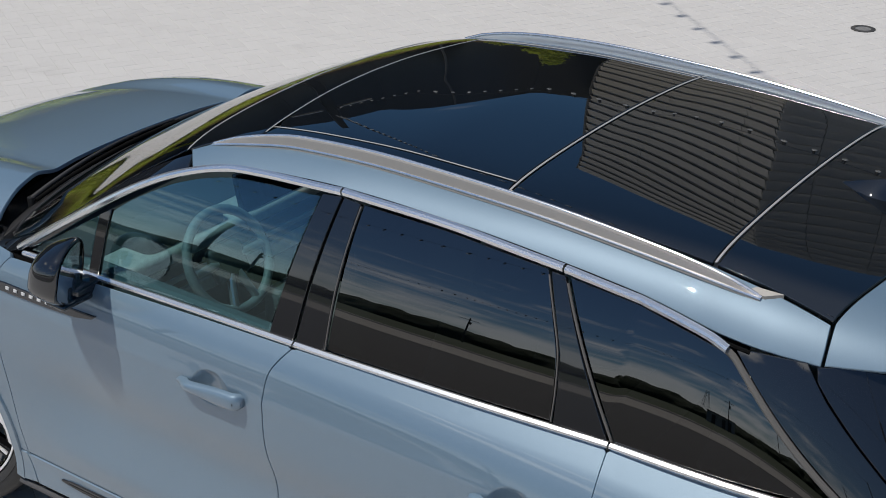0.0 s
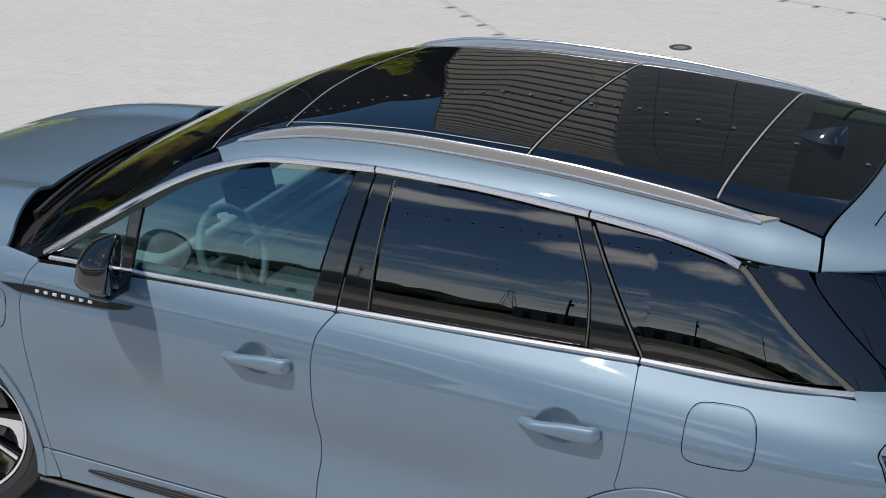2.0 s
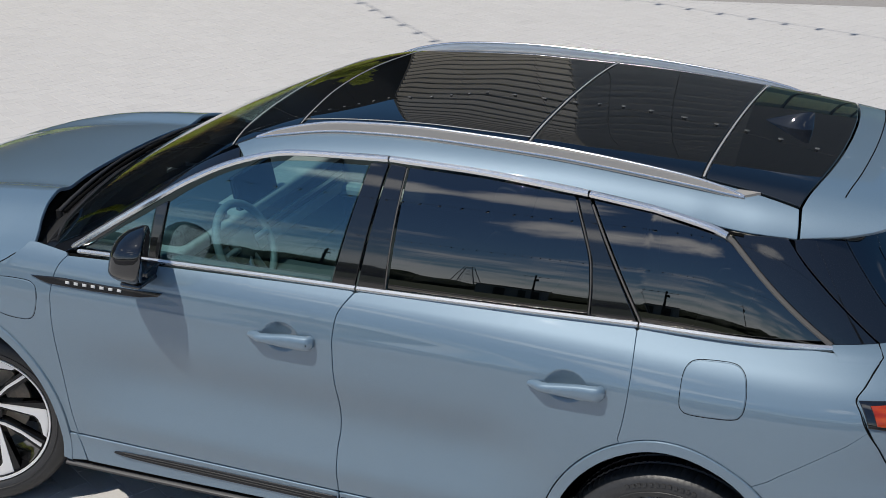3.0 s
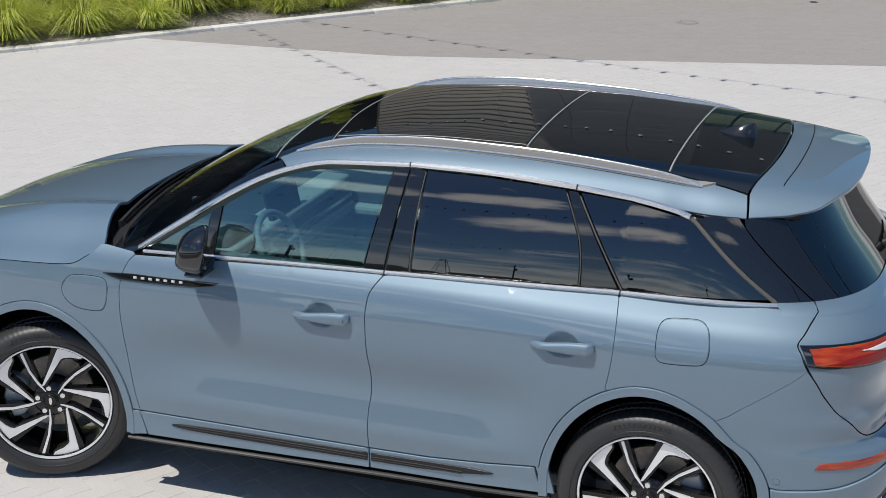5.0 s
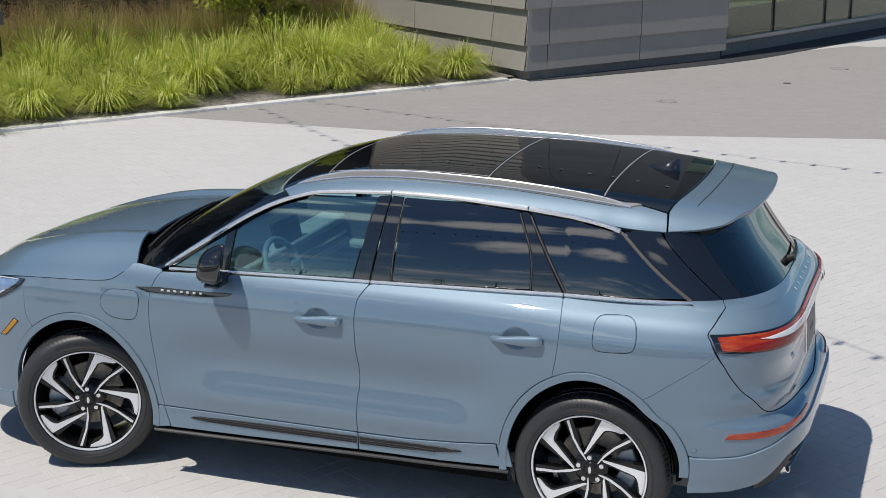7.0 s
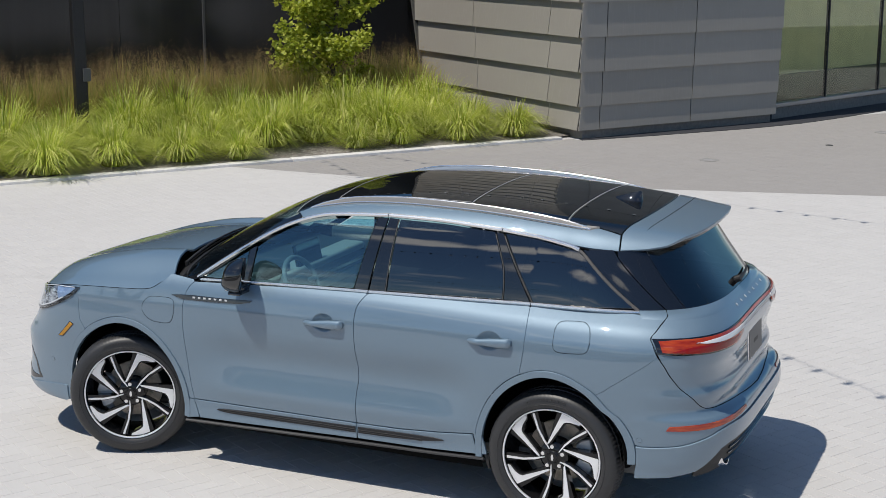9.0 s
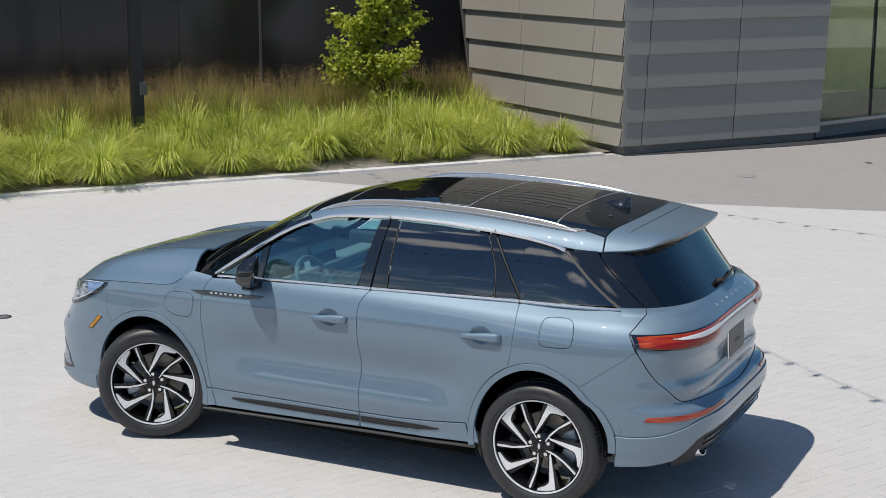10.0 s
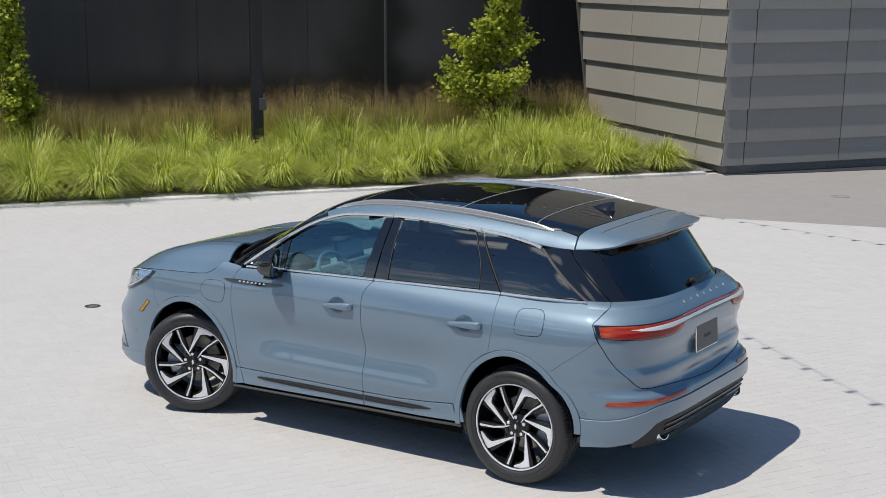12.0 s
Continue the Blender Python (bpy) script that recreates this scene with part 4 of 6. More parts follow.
tagged(part("wall_upper", turned(box_bm((3.97, 0.0, 6.0), (11.8, 3.0, TOP - 0.05)), wm), PLINTH), "plain grey wall above the glazing", "wall", kind="structure")

# dark glazed wall behind the bed
WALL_H = 7.9
DARK_GLASS = Mat("dark_glass_wall")
DARK_GLASS.put(Roughness=0.17, IOR=1.5)
# blurred reflections painted as upright streaks, mixed with each pane's own tone
reflection_mottle = DARK_GLASS.mix(0.45, DARK_GLASS.noise(1.0, 4, vec=DARK_GLASS.coords((1.6, 1.6, 0.12))), DARK_GLASS.rand())
DARK_GLASS.color(DARK_GLASS.ramp(reflection_mottle, [(0.30, (0.013, 0.013, 0.015)), (0.68, (0.034, 0.034, 0.036))]))
DARK_GLASS.bump(DARK_GLASS.noise(1.1, 2), 0.06, 0.02)
dm = Matrix.Translation(bed_at(0, 6.4)) @ turn
dark_wall = tagged(part("wall_dark", turned(box_bm((-24, 0.05, 0), (1.2, 4.0, WALL_H)), dm), DARK), "long dark glazed wall behind the planting bed", "building", kind="structure")
joints = [0.68, -1.35, -3.36, -4.86, -6.90, -8.85, -10.80, -12.75, -14.70, -16.65, -18.60, -20.55, -22.50]
for a, b in zip(joints, joints[1:]):
    part("pane", turned(box_bm((b + 0.002, -0.02, 0), (a - 0.002, 0.045, WALL_H + 0.05), 0.002, 1), dm), DARK_GLASS.m, dark_wall)
part("mullion", turned(box_bm((-3.385, -0.06, 0), (-3.345, -0.018, WALL_H), 0.004), dm), plain("mullion_grey", (0.10, 0.10, 0.105), 0.4, 0.3), dark_wall)


# ---- the car ----
car = thing("car", "light grey-blue metallic crossover car parked on pale pavers", "car")

SEAM_A = spline([(-0.858, 1.128), (-0.885, 1.098), (-0.906, 1.05), (-0.918, 0.995), (-0.924, 0.928), (-0.923, 0.828), (-0.913, 0.697), (-0.900, 0.528), (-0.882, 0.412)], 4)
SEAM_B = spline([(0.255, 1.160), (0.228, 1.125), (0.208, 1.085), (0.200, 1.02), (0.200, 0.95), (0.203, 0.845), (0.208, 0.749), (0.205, 0.648), (0.197, 0.587), (0.195, 0.496), (0.194, 0.412)], 4)
SEAM_C = spline([(1.198, 1.172), (1.208, 1.10), (1.208, 1.011), (1.196, 0.91), (1.183, 0.845)], 4)


def arch(hub, a0, a1, rx, rz, n=22):
    """Wheel arch line; 0 degrees points to the rear, 90 up."""
    return [(hub + rx * math.cos(radians(a0 + (a1 - a0) * i / n)), 0.37 + rz * math.sin(radians(a0 + (a1 - a0) * i / n))) for i in range(n + 1)]


def belt(a, b, n, drop=0.007):
    return [(a + (b - a) * i / n, curve(BELT_Z, a + (b - a) * i / n) - drop) for i in range(n + 1)]


def mirrored(line):
    """An open line from one side, carried on round the tail to the other."""
    return list(line) + [(5.9 - a, b) for a, b in reversed(line) if abs(a - 2.95) > 1e-6]


dish_f, dish_r = ((a, b - 0.016, DISH_W, DISH_H, 0.007) for a, b in DISHES)

# doors
front_door = panel("front_door", low, belt(-0.845, 0.24, 12) + SEAM_B + [(-0.2, 0.412), (-0.6, 0.412)] + SEAM_A[::-1], PAINT, car, fine=[dish_f], step=0.026)
rear_arch_up = arch(HUB_R, 112, 172, 0.44, 0.50, 14)
rear_door = panel("rear_door", low, belt(0.275, 1.185, 12) + SEAM_C + rear_arch_up + [(0.902, 0.45), (0.7, 0.43), (0.45, 0.414)] + SEAM_B[::-1], PAINT, car, fine=[dish_r], step=0.026)
panel("door_moulding", low, [(-0.884, 0.409), (0.193, 0.409), (0.193, 0.318), (-0.5, 0.303), (-0.852, 0.297)], PAINT, front_door, proud=0.004)
panel("door_moulding", low, [(0.197, 0.409), (0.45, 0.411), (0.7, 0.427), (0.903, 0.447), (0.925, 0.36), (0.935, 0.334), (0.63, 0.322), (0.197, 0.319)], PAINT, rear_door, proud=0.004)
for who, pts in ((front_door, [(-0.732, 0.365), (-0.722, 0.372), (-0.68, 0.377), (-0.5, 0.384), (-0.3, 0.388), (0.188, 0.392), (0.188, 0.352), (-0.3, 0.349), (-0.5, 0.350), (-0.64, 0.352), (-0.70, 0.356), (-0.726, 0.360)]),
                 (rear_door, [(0.202, 0.392), (0.52, 0.397), (0.66, 0.397), (0.715, 0.393), (0.736, 0.388), (0.728, 0.382), (0.68, 0.373), (0.58, 0.362), (0.40, 0.354), (0.202, 0.352)])):
    ins = panel("sill_insert", low, pts, INSERT, who, proud=0.009, label="gloss black lower door insert")
    z0, z1 = 0.352, 0.388
    a, b = (-0.69, 0.186) if who is front_door else (0.204, 0.60)
    for f in (0.3, 0.6):
        ribbon("insert_rib", low, [(a, z0 + (z1 - z0) * f), ((a + b) / 2, z0 + (z1 - z0) * f + 0.003), (b, z0 + (z1 - z0) * f + 0.002)], 0.004, 0.003, BLACK, ins, proud=0.009)

# fender, quarter panel, bumpers
fender_line = [(-1.70, 1.028)] + [(a, b) for a, b in spline(HOOD_SEAM[3:], 4)] + [(-1.0, 1.152), (-0.974, 1.149), (-0.87, 1.138)]
fender = panel("front_fender", low, fender_line + SEAM_A + [(-0.872, 0.412)] + arch(HUB_F, 5, 128, 0.44, 0.50) + [(-1.66, 0.82)], PAINT, car, gap=0.0006, turn_in=0.0009)
panel("fender_foot", low, [(-0.885, 0.409), (-0.855, 0.30), (-0.945, 0.285), (-0.918, 0.409)], PAINT, fender, proud=0.004)
front_bumper = panel("front_bumper", body, [(-1.698, 1.028), (-1.661, 0.82)] + arch(HUB_F, 128.2, 186, 0.44, 0.50, 10) + [(-1.80, 0.275), (-1.84, 0.263), (-2.07, 0.268), (-2.4, 0.275), (-2.95, 0.275), (-2.95, 0.925), (-2.3, 0.94), (-2.0, 0.983)], PAINT, car, gap=0.0003, turn_in=0.0006)
panel("bumper_lip", body, [(-1.799, 0.368), (-1.867, 0.364), (-1.96, 0.352), (-2.09, 0.328), (-2.35, 0.318), (-2.95, 0.315), (-2.95, 0.275), (-2.4, 0.275), (-2.07, 0.266), (-1.84, 0.261), (-1.803, 0.275)], PAINT, front_bumper, proud=0.007, thick=0.02, step=0.025)
quarter = panel("quarter_panel", low, belt(1.212, 2.0, 10, 0.008) + [(1.965, 1.178), (1.9245, 1.149), (1.8945, 1.123), (1.8655, 1.091), (1.8860, 1.03), (1.8985, 1.001), (1.853, 0.951), (1.802, 0.903), (1.741, 0.852), (1.667, 0.798)]
                + arch(HUB_R, 53.2, 112, 0.44, 0.50, 18) + SEAM_C[::-1], PAINT, car, gap=0.0004, turn_in=0.0009)
for hub, a0, a1 in ((HUB_F, -9.5, 190), (HUB_R, 4, 186)):
    panel("wheel_arch_lip", low, arch(hub, a0, a1, 0.40, 0.46, 36) + arch(hub, a1, a0, 0.439, 0.499, 36), PAINT, car, proud=0.007, step=0.02, thick=0.03)
gate_left = spline([(1.903, 0.995), (1.988, 0.883), (2.083, 0.768), (2.15, 0.716), (2.205, 0.702), (2.35, 0.695), (2.69, 0.675), (2.95, 0.668)], 5)
LIP_LINE = spline([(1.80, 0.510), (1.88, 0.516), (1.98, 0.532), (2.10, 0.572), (2.25, 0.612), (2.6, 0.616), (2.95, 0.616)], 4)
bump_low = [(1.793, 0.41), (1.797, 0.37), (1.81, 0.328), (1.965, 0.345), (2.07, 0.378), (2.125, 0.43), (2.183, 0.494), (2.24, 0.515), (2.372, 0.529), (2.95, 0.535)]
rear_bumper = panel("rear_bumper", body, mirrored([(1.6675, 0.7972), (1.7415, 0.8512), (1.8025, 0.9022), (1.8535, 0.9502), (1.897, 0.999)] + gate_left) + mirrored(arch(HUB_R, 53.0, 17, 0.44, 0.50, 14) + LIP_LINE)[::-1], PAINT, car, mirror=False, step=0.03, gap=0.0003, turn_in=0.0009)
panel("bumper_skirt", body, mirrored([(1.779, 0.512)] + [(a, b - 0.002) for a, b in LIP_LINE]) + mirrored([(1.786, 0.47)] + bump_low)[::-1], PAINT, rear_bumper, mirror=False, step=0.03, proud=0.010, thick=0.03)
panel("rear_valance", body, mirrored([(2.072, 0.372), (2.128, 0.426), (2.186, 0.488), (2.243, 0.509), (2.372, 0.523), (2.95, 0.529)]) + mirrored([(2.10, 0.325), (2.3, 0.33), (2.95, 0.31)])[::-1], BLACK, rear_bumper, mirror=False, proud=-0.012, label="black plastic lower valance")
for z, w in ((0.478, 0.014), (0.445, 0.012), (0.395, 0.012)):
    ribbon("valance_rib", body, mirrored([(2.28, z - 0.012), (2.5, z), (2.95, z)]), w, 0.008, GLOSS_BLACK, rear_bumper, mirror=False, proud=-0.012)

# hood
hood_side = [(q[0], q[1]) for q in (low(a, b) for a, b in spline(HOOD_SEAM, 4))]
hood_back = [(-1.075, -0.76), (-1.10, -0.70), (-1.14, -0.55), (-1.17, -0.33), (-1.182, 0.0)]
hood_front = [(-2.15, 0.0), (-2.145, -0.3), (-2.12, -0.50), (-2.085, -0.60)]
half = spline(hood_front, 4) + [q for q in hood_side if q[0] > -2.06] + spline(hood_back, 4)
panel("bonnet", hood, half + [(a, -b) for a, b in reversed(half[1:-1])], PAINT, car, mirror=False, step=0.04)

ribbon("bonnet_gap", low, HOOD_SEAM[:-1], 0.0032, 0.0010, RUBBER_DARK, fender)

# tail
gate_top = [(1.99, 1.183), (2.15, 1.186), (2.45, 1.185), (2.95, 1.183)]
tailgate = panel("tailgate", body, mirrored(spline([(1.975, 1.183), (1.925, 1.148), (1.895, 1.122), (1.866, 1.088), (1.893, 1.018)], 3) + gate_left[1:]) + mirrored(gate_top[1:])[::-1], PAINT, car, mirror=False, step=0.03)
ribbon("tailgate_gap", body, mirrored([(1.956, 1.170), (1.925, 1.148), (1.895, 1.122), (1.865, 1.090), (1.872, 1.060), (1.892, 1.012)] + gate_left[2:]), 0.0040, 0.0010, RUBBER_DARK, tailgate, mirror=False)
# painted shoulder between the tailgate and the rear window
verts, faces = [], []
for i in range(81):
    q = 1.84 + 2.22 * i / 80
    b = surface_point(band, q, 1.199, 0.004)[0]
    a = surface_point(body, q, 1.178, 0.0022)[0]
    verts += [surface_point(body, q, 1.163, -0.0015)[0], surface_point(body, q, 1.170, 0.0012)[0], a, a.lerp(b, 0.5) + Vector((0, 0, 0.0015)), b]
for i in range(80):
    for k in range(4):
        q = i * 5 + k
        faces.append((q, q + 5, q + 6, q + 1))
poly_mesh("tailgate_shoulder", verts, faces, PAINT, tailgate, smooth=60)
for flip in (-1, 1):
    line = [surface_point(body, 1.954, 1.169, 0.0005)[0], surface_point(body, 1.970, 1.179, 0.0012)[0], surface_point(band, 2.006, 1.199, 0.0035)[0]]
    tube("shoulder_gap", [(p.x, p.y * -flip, p.z) for p in line], 0.0024, RUBBER_DARK, tailgate)
lamp_top = spline([(1.868, 1.089), (1.98, 1.093), (2.107, 1.097), (2.35, 1.100), (2.50, 1.101), (2.65, 1.103), (2.95, 1.106)], 5)
lamp_low = spline([(1.895, 1.016), (1.96, 1.010), (2.08, 1.008), (2.26, 1.004), (2.38, 1.001), (2.47, 1.012), (2.52, 1.040), (2.56, 1.054), (2.95, 1.058)], 5)
lamp_bar = panel("tail_lamp", body, mirrored(lamp_top) + mirrored(lamp_low)[::-1], GLOSS_BLACK, car, mirror=False, proud=0.006, step=0.03, label="full-width tail lamp in a gloss black surround")
panel("red_lens", body, spline([(1.896, 1.077), (1.988, 1.085), (2.095, 1.088), (2.258, 1.091), (2.40, 1.093), (2.52, 1.094)], 3) + spline([(2.515, 1.042), (2.455, 1.018), (2.38, 1.012), (2.233, 1.015), (2.083, 1.017), (1.997, 1.019), (1.915, 1.024)], 3), LAMP_ORANGE, [lamp_bar, lamp_bar], proud=0.0125, step=0.02, label="orange-red tail lamp lens")
panel("lower_lens", body, spline([(1.945, 1.026), (2.03, 1.048), (2.11, 1.054), (2.24, 1.052), (2.36, 1.050), (2.44, 1.052)], 3) + spline([(2.46, 1.040), (2.40, 1.022), (2.30, 1.018), (2.15, 1.019), (2.03, 1.021)], 3), LAMP_RED, [lamp_bar, lamp_bar], proud=0.0145, step=0.02, label="deep red lower lens")
panel("white_lens", body, spline([(2.065, 1.066), (2.175, 1.075), (2.328, 1.079), (2.54, 1.081)], 3) + spline([(2.54, 1.061), (2.40, 1.055), (2.262, 1.053), (2.123, 1.057)], 3), LAMP_WHITE, [lamp_bar, lamp_bar], proud=0.0165, step=0.02, label="white reversing lamp streak")
panel("red_bar", body, mirrored([(2.525, 1.096), (2.65, 1.099), (2.95, 1.1015)]) + mirrored([(2.525, 1.082), (2.65, 1.084), (2.95, 1.086)])[::-1], LAMP_PINK, lamp_bar, mirror=False, proud=0.0125, step=0.03)
panel("white_bar", body, mirrored([(2.545, 1.080), (2.65, 1.082), (2.95, 1.084)]) + mirrored([(2.545, 1.061), (2.65, 1.063), (2.95, 1.065)])[::-1], LAMP_WHITE, lamp_bar, mirror=False, proud=0.0125, step=0.03, label="white lens bar across the tailgate")
panel("reflector", body, [(1.906, 0.606), (1.926, 0.633), (2.02, 0.641), (2.11, 0.645), (2.27, 0.650), (2.40, 0.653), (2.495, 0.653), (2.505, 0.640), (2.49, 0.630), (2.40, 0.627), (2.234, 0.620), (2.083, 0.611), (1.97, 0.606)], LAMP_ORANGE, [rear_bumper, rear_bumper], proud=0.004, step=0.025, label="orange bumper reflector")
for s0, z0 in ((1.795, 0.545), (2.19, 0.63), (2.55, 0.60)):
    ring = [(s0 + 0.012 * math.cos(a), z0 + 0.012 * math.sin(a)) for a in (2 * math.pi * i / 14 for i in range(14))]
    panel("parking_sensor", body, ring, PAINT, [rear_bumper, rear_bumper], proud=0.002, step=0.01, gap=0.0)
    ribbon("sensor_ring", body, ring, 0.0012, 0.0006, BLACK, [rear_bumper, rear_bumper], smooth=False, closed=True, step=0.01)

# number plate, kept blank, with its frame; and the row of marks on the tailgate
plate_x = low(2.90, 0.90)[0]
frame_bm = box_bm((-0.006, -0.165, -0.088), (0.006, 0.165, 0.088), 0.004)
plate_at = Matrix.Translation((plate_x + 0.02, 0, 0.905)) @ Matrix.Rotation(radians(-3), 4, "Y")
bmesh.ops.transform(frame_bm, matrix=plate_at, verts=frame_bm.verts)
plate_frame = part("plate_frame", frame_bm, CHROME, tailgate, "thin bright plate frame")
bm = box_bm((0.004, -0.158, -0.081), (0.0085, 0.158, 0.081), 0.002)
bmesh.ops.transform(bm, matrix=plate_at, verts=bm.verts)
part("blank_plate", bm, PLATE, plate_frame, "dark grey blank plate")
bm = box_bm((0.0085, -0.05, -0.012), (0.0095, 0.05, 0.008), 0.0)
bmesh.ops.transform(bm, matrix=plate_at, verts=bm.verts)
part("plate_bar", bm, BLACK, plate_frame)
for k in range(7):
    s0 = 2.64 + 0.78 * k / 6
    bm = box_bm((-0.0015, -0.006 if k % 2 == 0 else -0.0025, -0.009), (0.0015, 0.006 if k % 2 == 0 else 0.0025, 0.009), 0.001)
    p, nn = surface_point(body, s0, 1.150, 0.003)
    m = Matrix.Translation(p) @ nn.to_track_quat("X", "Z").to_matrix().to_4x4()
    bmesh.ops.transform(bm, matrix=m, verts=bm.verts)
    part("badge_mark", bm, BRIGHT, tailgate)
for flip in (-1, 1):
    m = Matrix.Translation((2.208, 0.565 * flip, 0.404)) @ Matrix.Rotation(radians(-20), 4, "Y") @ Matrix.Rotation(radians(90), 4, "Z") @ Matrix.Diagonal((1.65, 1, 1.15, 1))
    tip = part("exhaust_tip", lathe_bm([(0.030, 0.14), (0.036, 0.14), (0.040, 0.0), (0.040, -0.006), (0.036, -0.006), (0.033, 0.05), (0.030, 0.14)], 28, m), CHROME, car, "oval chrome exhaust tip", smooth=50)
    part("pipe_inside", lathe_bm([(0.001, 0.03), (0.034, 0.03)], 24, m), RUBBER_DARK, tip)

# glasshouse
panel("window_glass", band, spline([(-0.478, 1.352), (-0.40, 1.405), (-0.265, 1.476), (-0.12, 1.522), (0.015, 1.541), (0.245, 1.553)], 4) + [(0.160, 1.176), (-0.2, 1.165), (-0.503, 1.152)], CLEAR, front_door, thick=0.004, label="lightly tinted front door window")
panel("quarter_light", band, [(-0.812, 1.147), (-0.68, 1.232), (-0.530, 1.326), (-0.552, 1.152)], CLEAR, front_door, thick=0.004)
panel("window_divider", band, [(-0.528, 1.329), (-0.482, 1.355), (-0.507, 1.152), (-0.549, 1.151)], GLOSS_BLACK, front_door, gap=0.001, proud=0.003)
panel("pillar_cover", band, [(0.249, 1.560), (0.314, 1.566), (0.248, 1.172), (0.163, 1.174)], GLOSS_BLACK, front_door, proud=0.004)
panel("pillar_cover", band, [(0.320, 1.566), (0.378, 1.562), (0.354, 1.178), (0.256, 1.173)], GLOSS_BLACK, rear_door, proud=0.004)
ribbon("window_seal", band, [(0.381, 1.556), (0.366, 1.37), (0.357, 1.182)], 0.005, 0.003, SEAL, rear_door, proud=0.002)
panel("window_glass", band, [(0.385, 1.563), (0.65, 1.559), (0.945, 1.540)] + spline([(0.95, 1.537), (0.992, 1.44), (1.022, 1.361), (1.034, 1.27), (1.035, 1.196)], 3) + [(0.7, 1.188), (0.362, 1.181)], PRIVACY, rear_door, thick=0.004, label="dark privacy glass in the rear door")
ribbon("window_seal", band, [(0.955, 1.527), (0.996, 1.44), (1.026, 1.361), (1.038, 1.27), (1.039, 1.196)], 0.005, 0.003, SEAL, rear_door, proud=0.002)
panel("pillar_cover", band, [(0.956, 1.537), (0.998, 1.534), (1.09, 1.37), (1.193, 1.192), (1.044, 1.194), (1.042, 1.27), (1.031, 1.36), (1.0, 1.44)], GLOSS_BLACK, rear_door, proud=0.004)
panel("window_glass", band, [(1.006, 1.535), (1.2, 1.517), (1.433, 1.490), (1.53, 1.477)] + spline([(1.55, 1.470), (1.58, 1.452), (1.65, 1.39), (1.75, 1.29), (1.832, 1.206)], 3) + [(1.5, 1.198), (1.207, 1.193)], PRIVACY, quarter, thick=0.004, label="dark fixed quarter window")
ribbon("window_seal", band, [(1.008, 1.520), (1.10, 1.365), (1.202, 1.195)], 0.007, 0.004, SEAL, quarter, proud=0.002)
ribbon("window_seal", band, [(1.50, 1.488), (1.56, 1.474), (1.60, 1.445), (1.66, 1.388), (1.76, 1.287), (1.85, 1.197)], 0.016, 0.006, SEAL, quarter, proud=0.002)
panel("rear_pillar", band, [(1.572, 1.486), (1.63, 1.491), (1.80, 1.492), (1.818, 1.46), (1.842, 1.42), (1.93, 1.305), (2.015, 1.186), (1.87, 1.190), (1.77, 1.292), (1.67, 1.392), (1.61, 1.450)], GLOSS_BLACK, quarter, label="gloss black rear pillar cover")
panel("tailgate_frame", band, [(1.826, 1.486), (1.8225, 1.455), (1.8465, 1.42), (1.9345, 1.304), (2.0195, 1.186), (2.136, 1.186), (2.086, 1.32), (2.047, 1.44), (2.031, 1.50), (1.90, 1.492)], GLOSS_BLACK, [tailgate, tailgate])
glass_side = spline([(2.033, 1.51), (2.048, 1.44), (2.087, 1.32), (2.1375, 1.188)], 4)
panel("rear_window", band, glass_side + [(2.45, 1.184), (2.95, 1.180), (3.45, 1.184)] + [(5.9 - a, b) for a, b in reversed(glass_side)] + [(2.95, 1.515)], PRIVACY, tailgate, mirror=False, thick=0.004, label="dark rear window")
ribbon("roof_moulding", band, [(-0.855, 1.146), (-0.70, 1.250), (-0.542, 1.350), (-0.40, 1.434), (-0.268, 1.496), (-0.12, 1.542), (0.012, 1.560), (0.311, 1.575)], 0.021, 0.011, TRIM, front_door, proud=0.006, flat=0.35)
ribbon("roof_moulding", band, [(0.317, 1.576), (0.65, 1.571), (0.989, 1.549)], 0.021, 0.011, TRIM, rear_door, proud=0.006, flat=0.35)
ribbon("roof_moulding", band, [(0.995, 1.548), (1.20, 1.5275), (1.348, 1.5140), (1.48, 1.4980), (1.55, 1.482)], 0.021, 0.011, TRIM, quarter, proud=0.006, flat=0.35)
for who, a, b in ((front_door, -0.835, 0.252), (rear_door, 0.258, 1.196), (quarter, 1.202, 1.85)):
    ribbon("belt_moulding", band, [(a + (b - a) * i / 10, curve(BELT_Z, a + (b - a) * i / 10) - 0.004) for i in range(11)], 0.019, 0.011, TRIM, who, proud=0.004, flat=0.3)

ribbon("roof_gutter", band, [(-0.86, 1.152), (-0.70, 1.258), (-0.542, 1.357), (-0.40, 1.441), (-0.268, 1.502), (-0.12, 1.547), (0.012, 1.565), (0.32, 1.581), (0.65, 1.576), (0.99, 1.555), (1.35, 1.516), (1.50, 1.496), (1.62, 1.486)], 0.010, 0.004, RUBBER_DARK, car)
panel("gate_header", band, mirrored([(2.06, 1.505), (2.2, 1.514), (2.95, 1.518)]) + mirrored([(2.10, 1.525), (2.35, 1.555), (2.95, 1.575)])[::-1], GLOSS_BLACK, tailgate, mirror=False, proud=-0.002)

# windscreen, roof
def edge_line(a, b, n, f):
    return [(x, -f * curve(EDGE_Y, x)) for x in (a + (b - a) * i / n for i in range(n + 1))]


def both(line):
    return list(line) + [(a, -b) for a, b in reversed(line) if abs(b) > 1e-6]


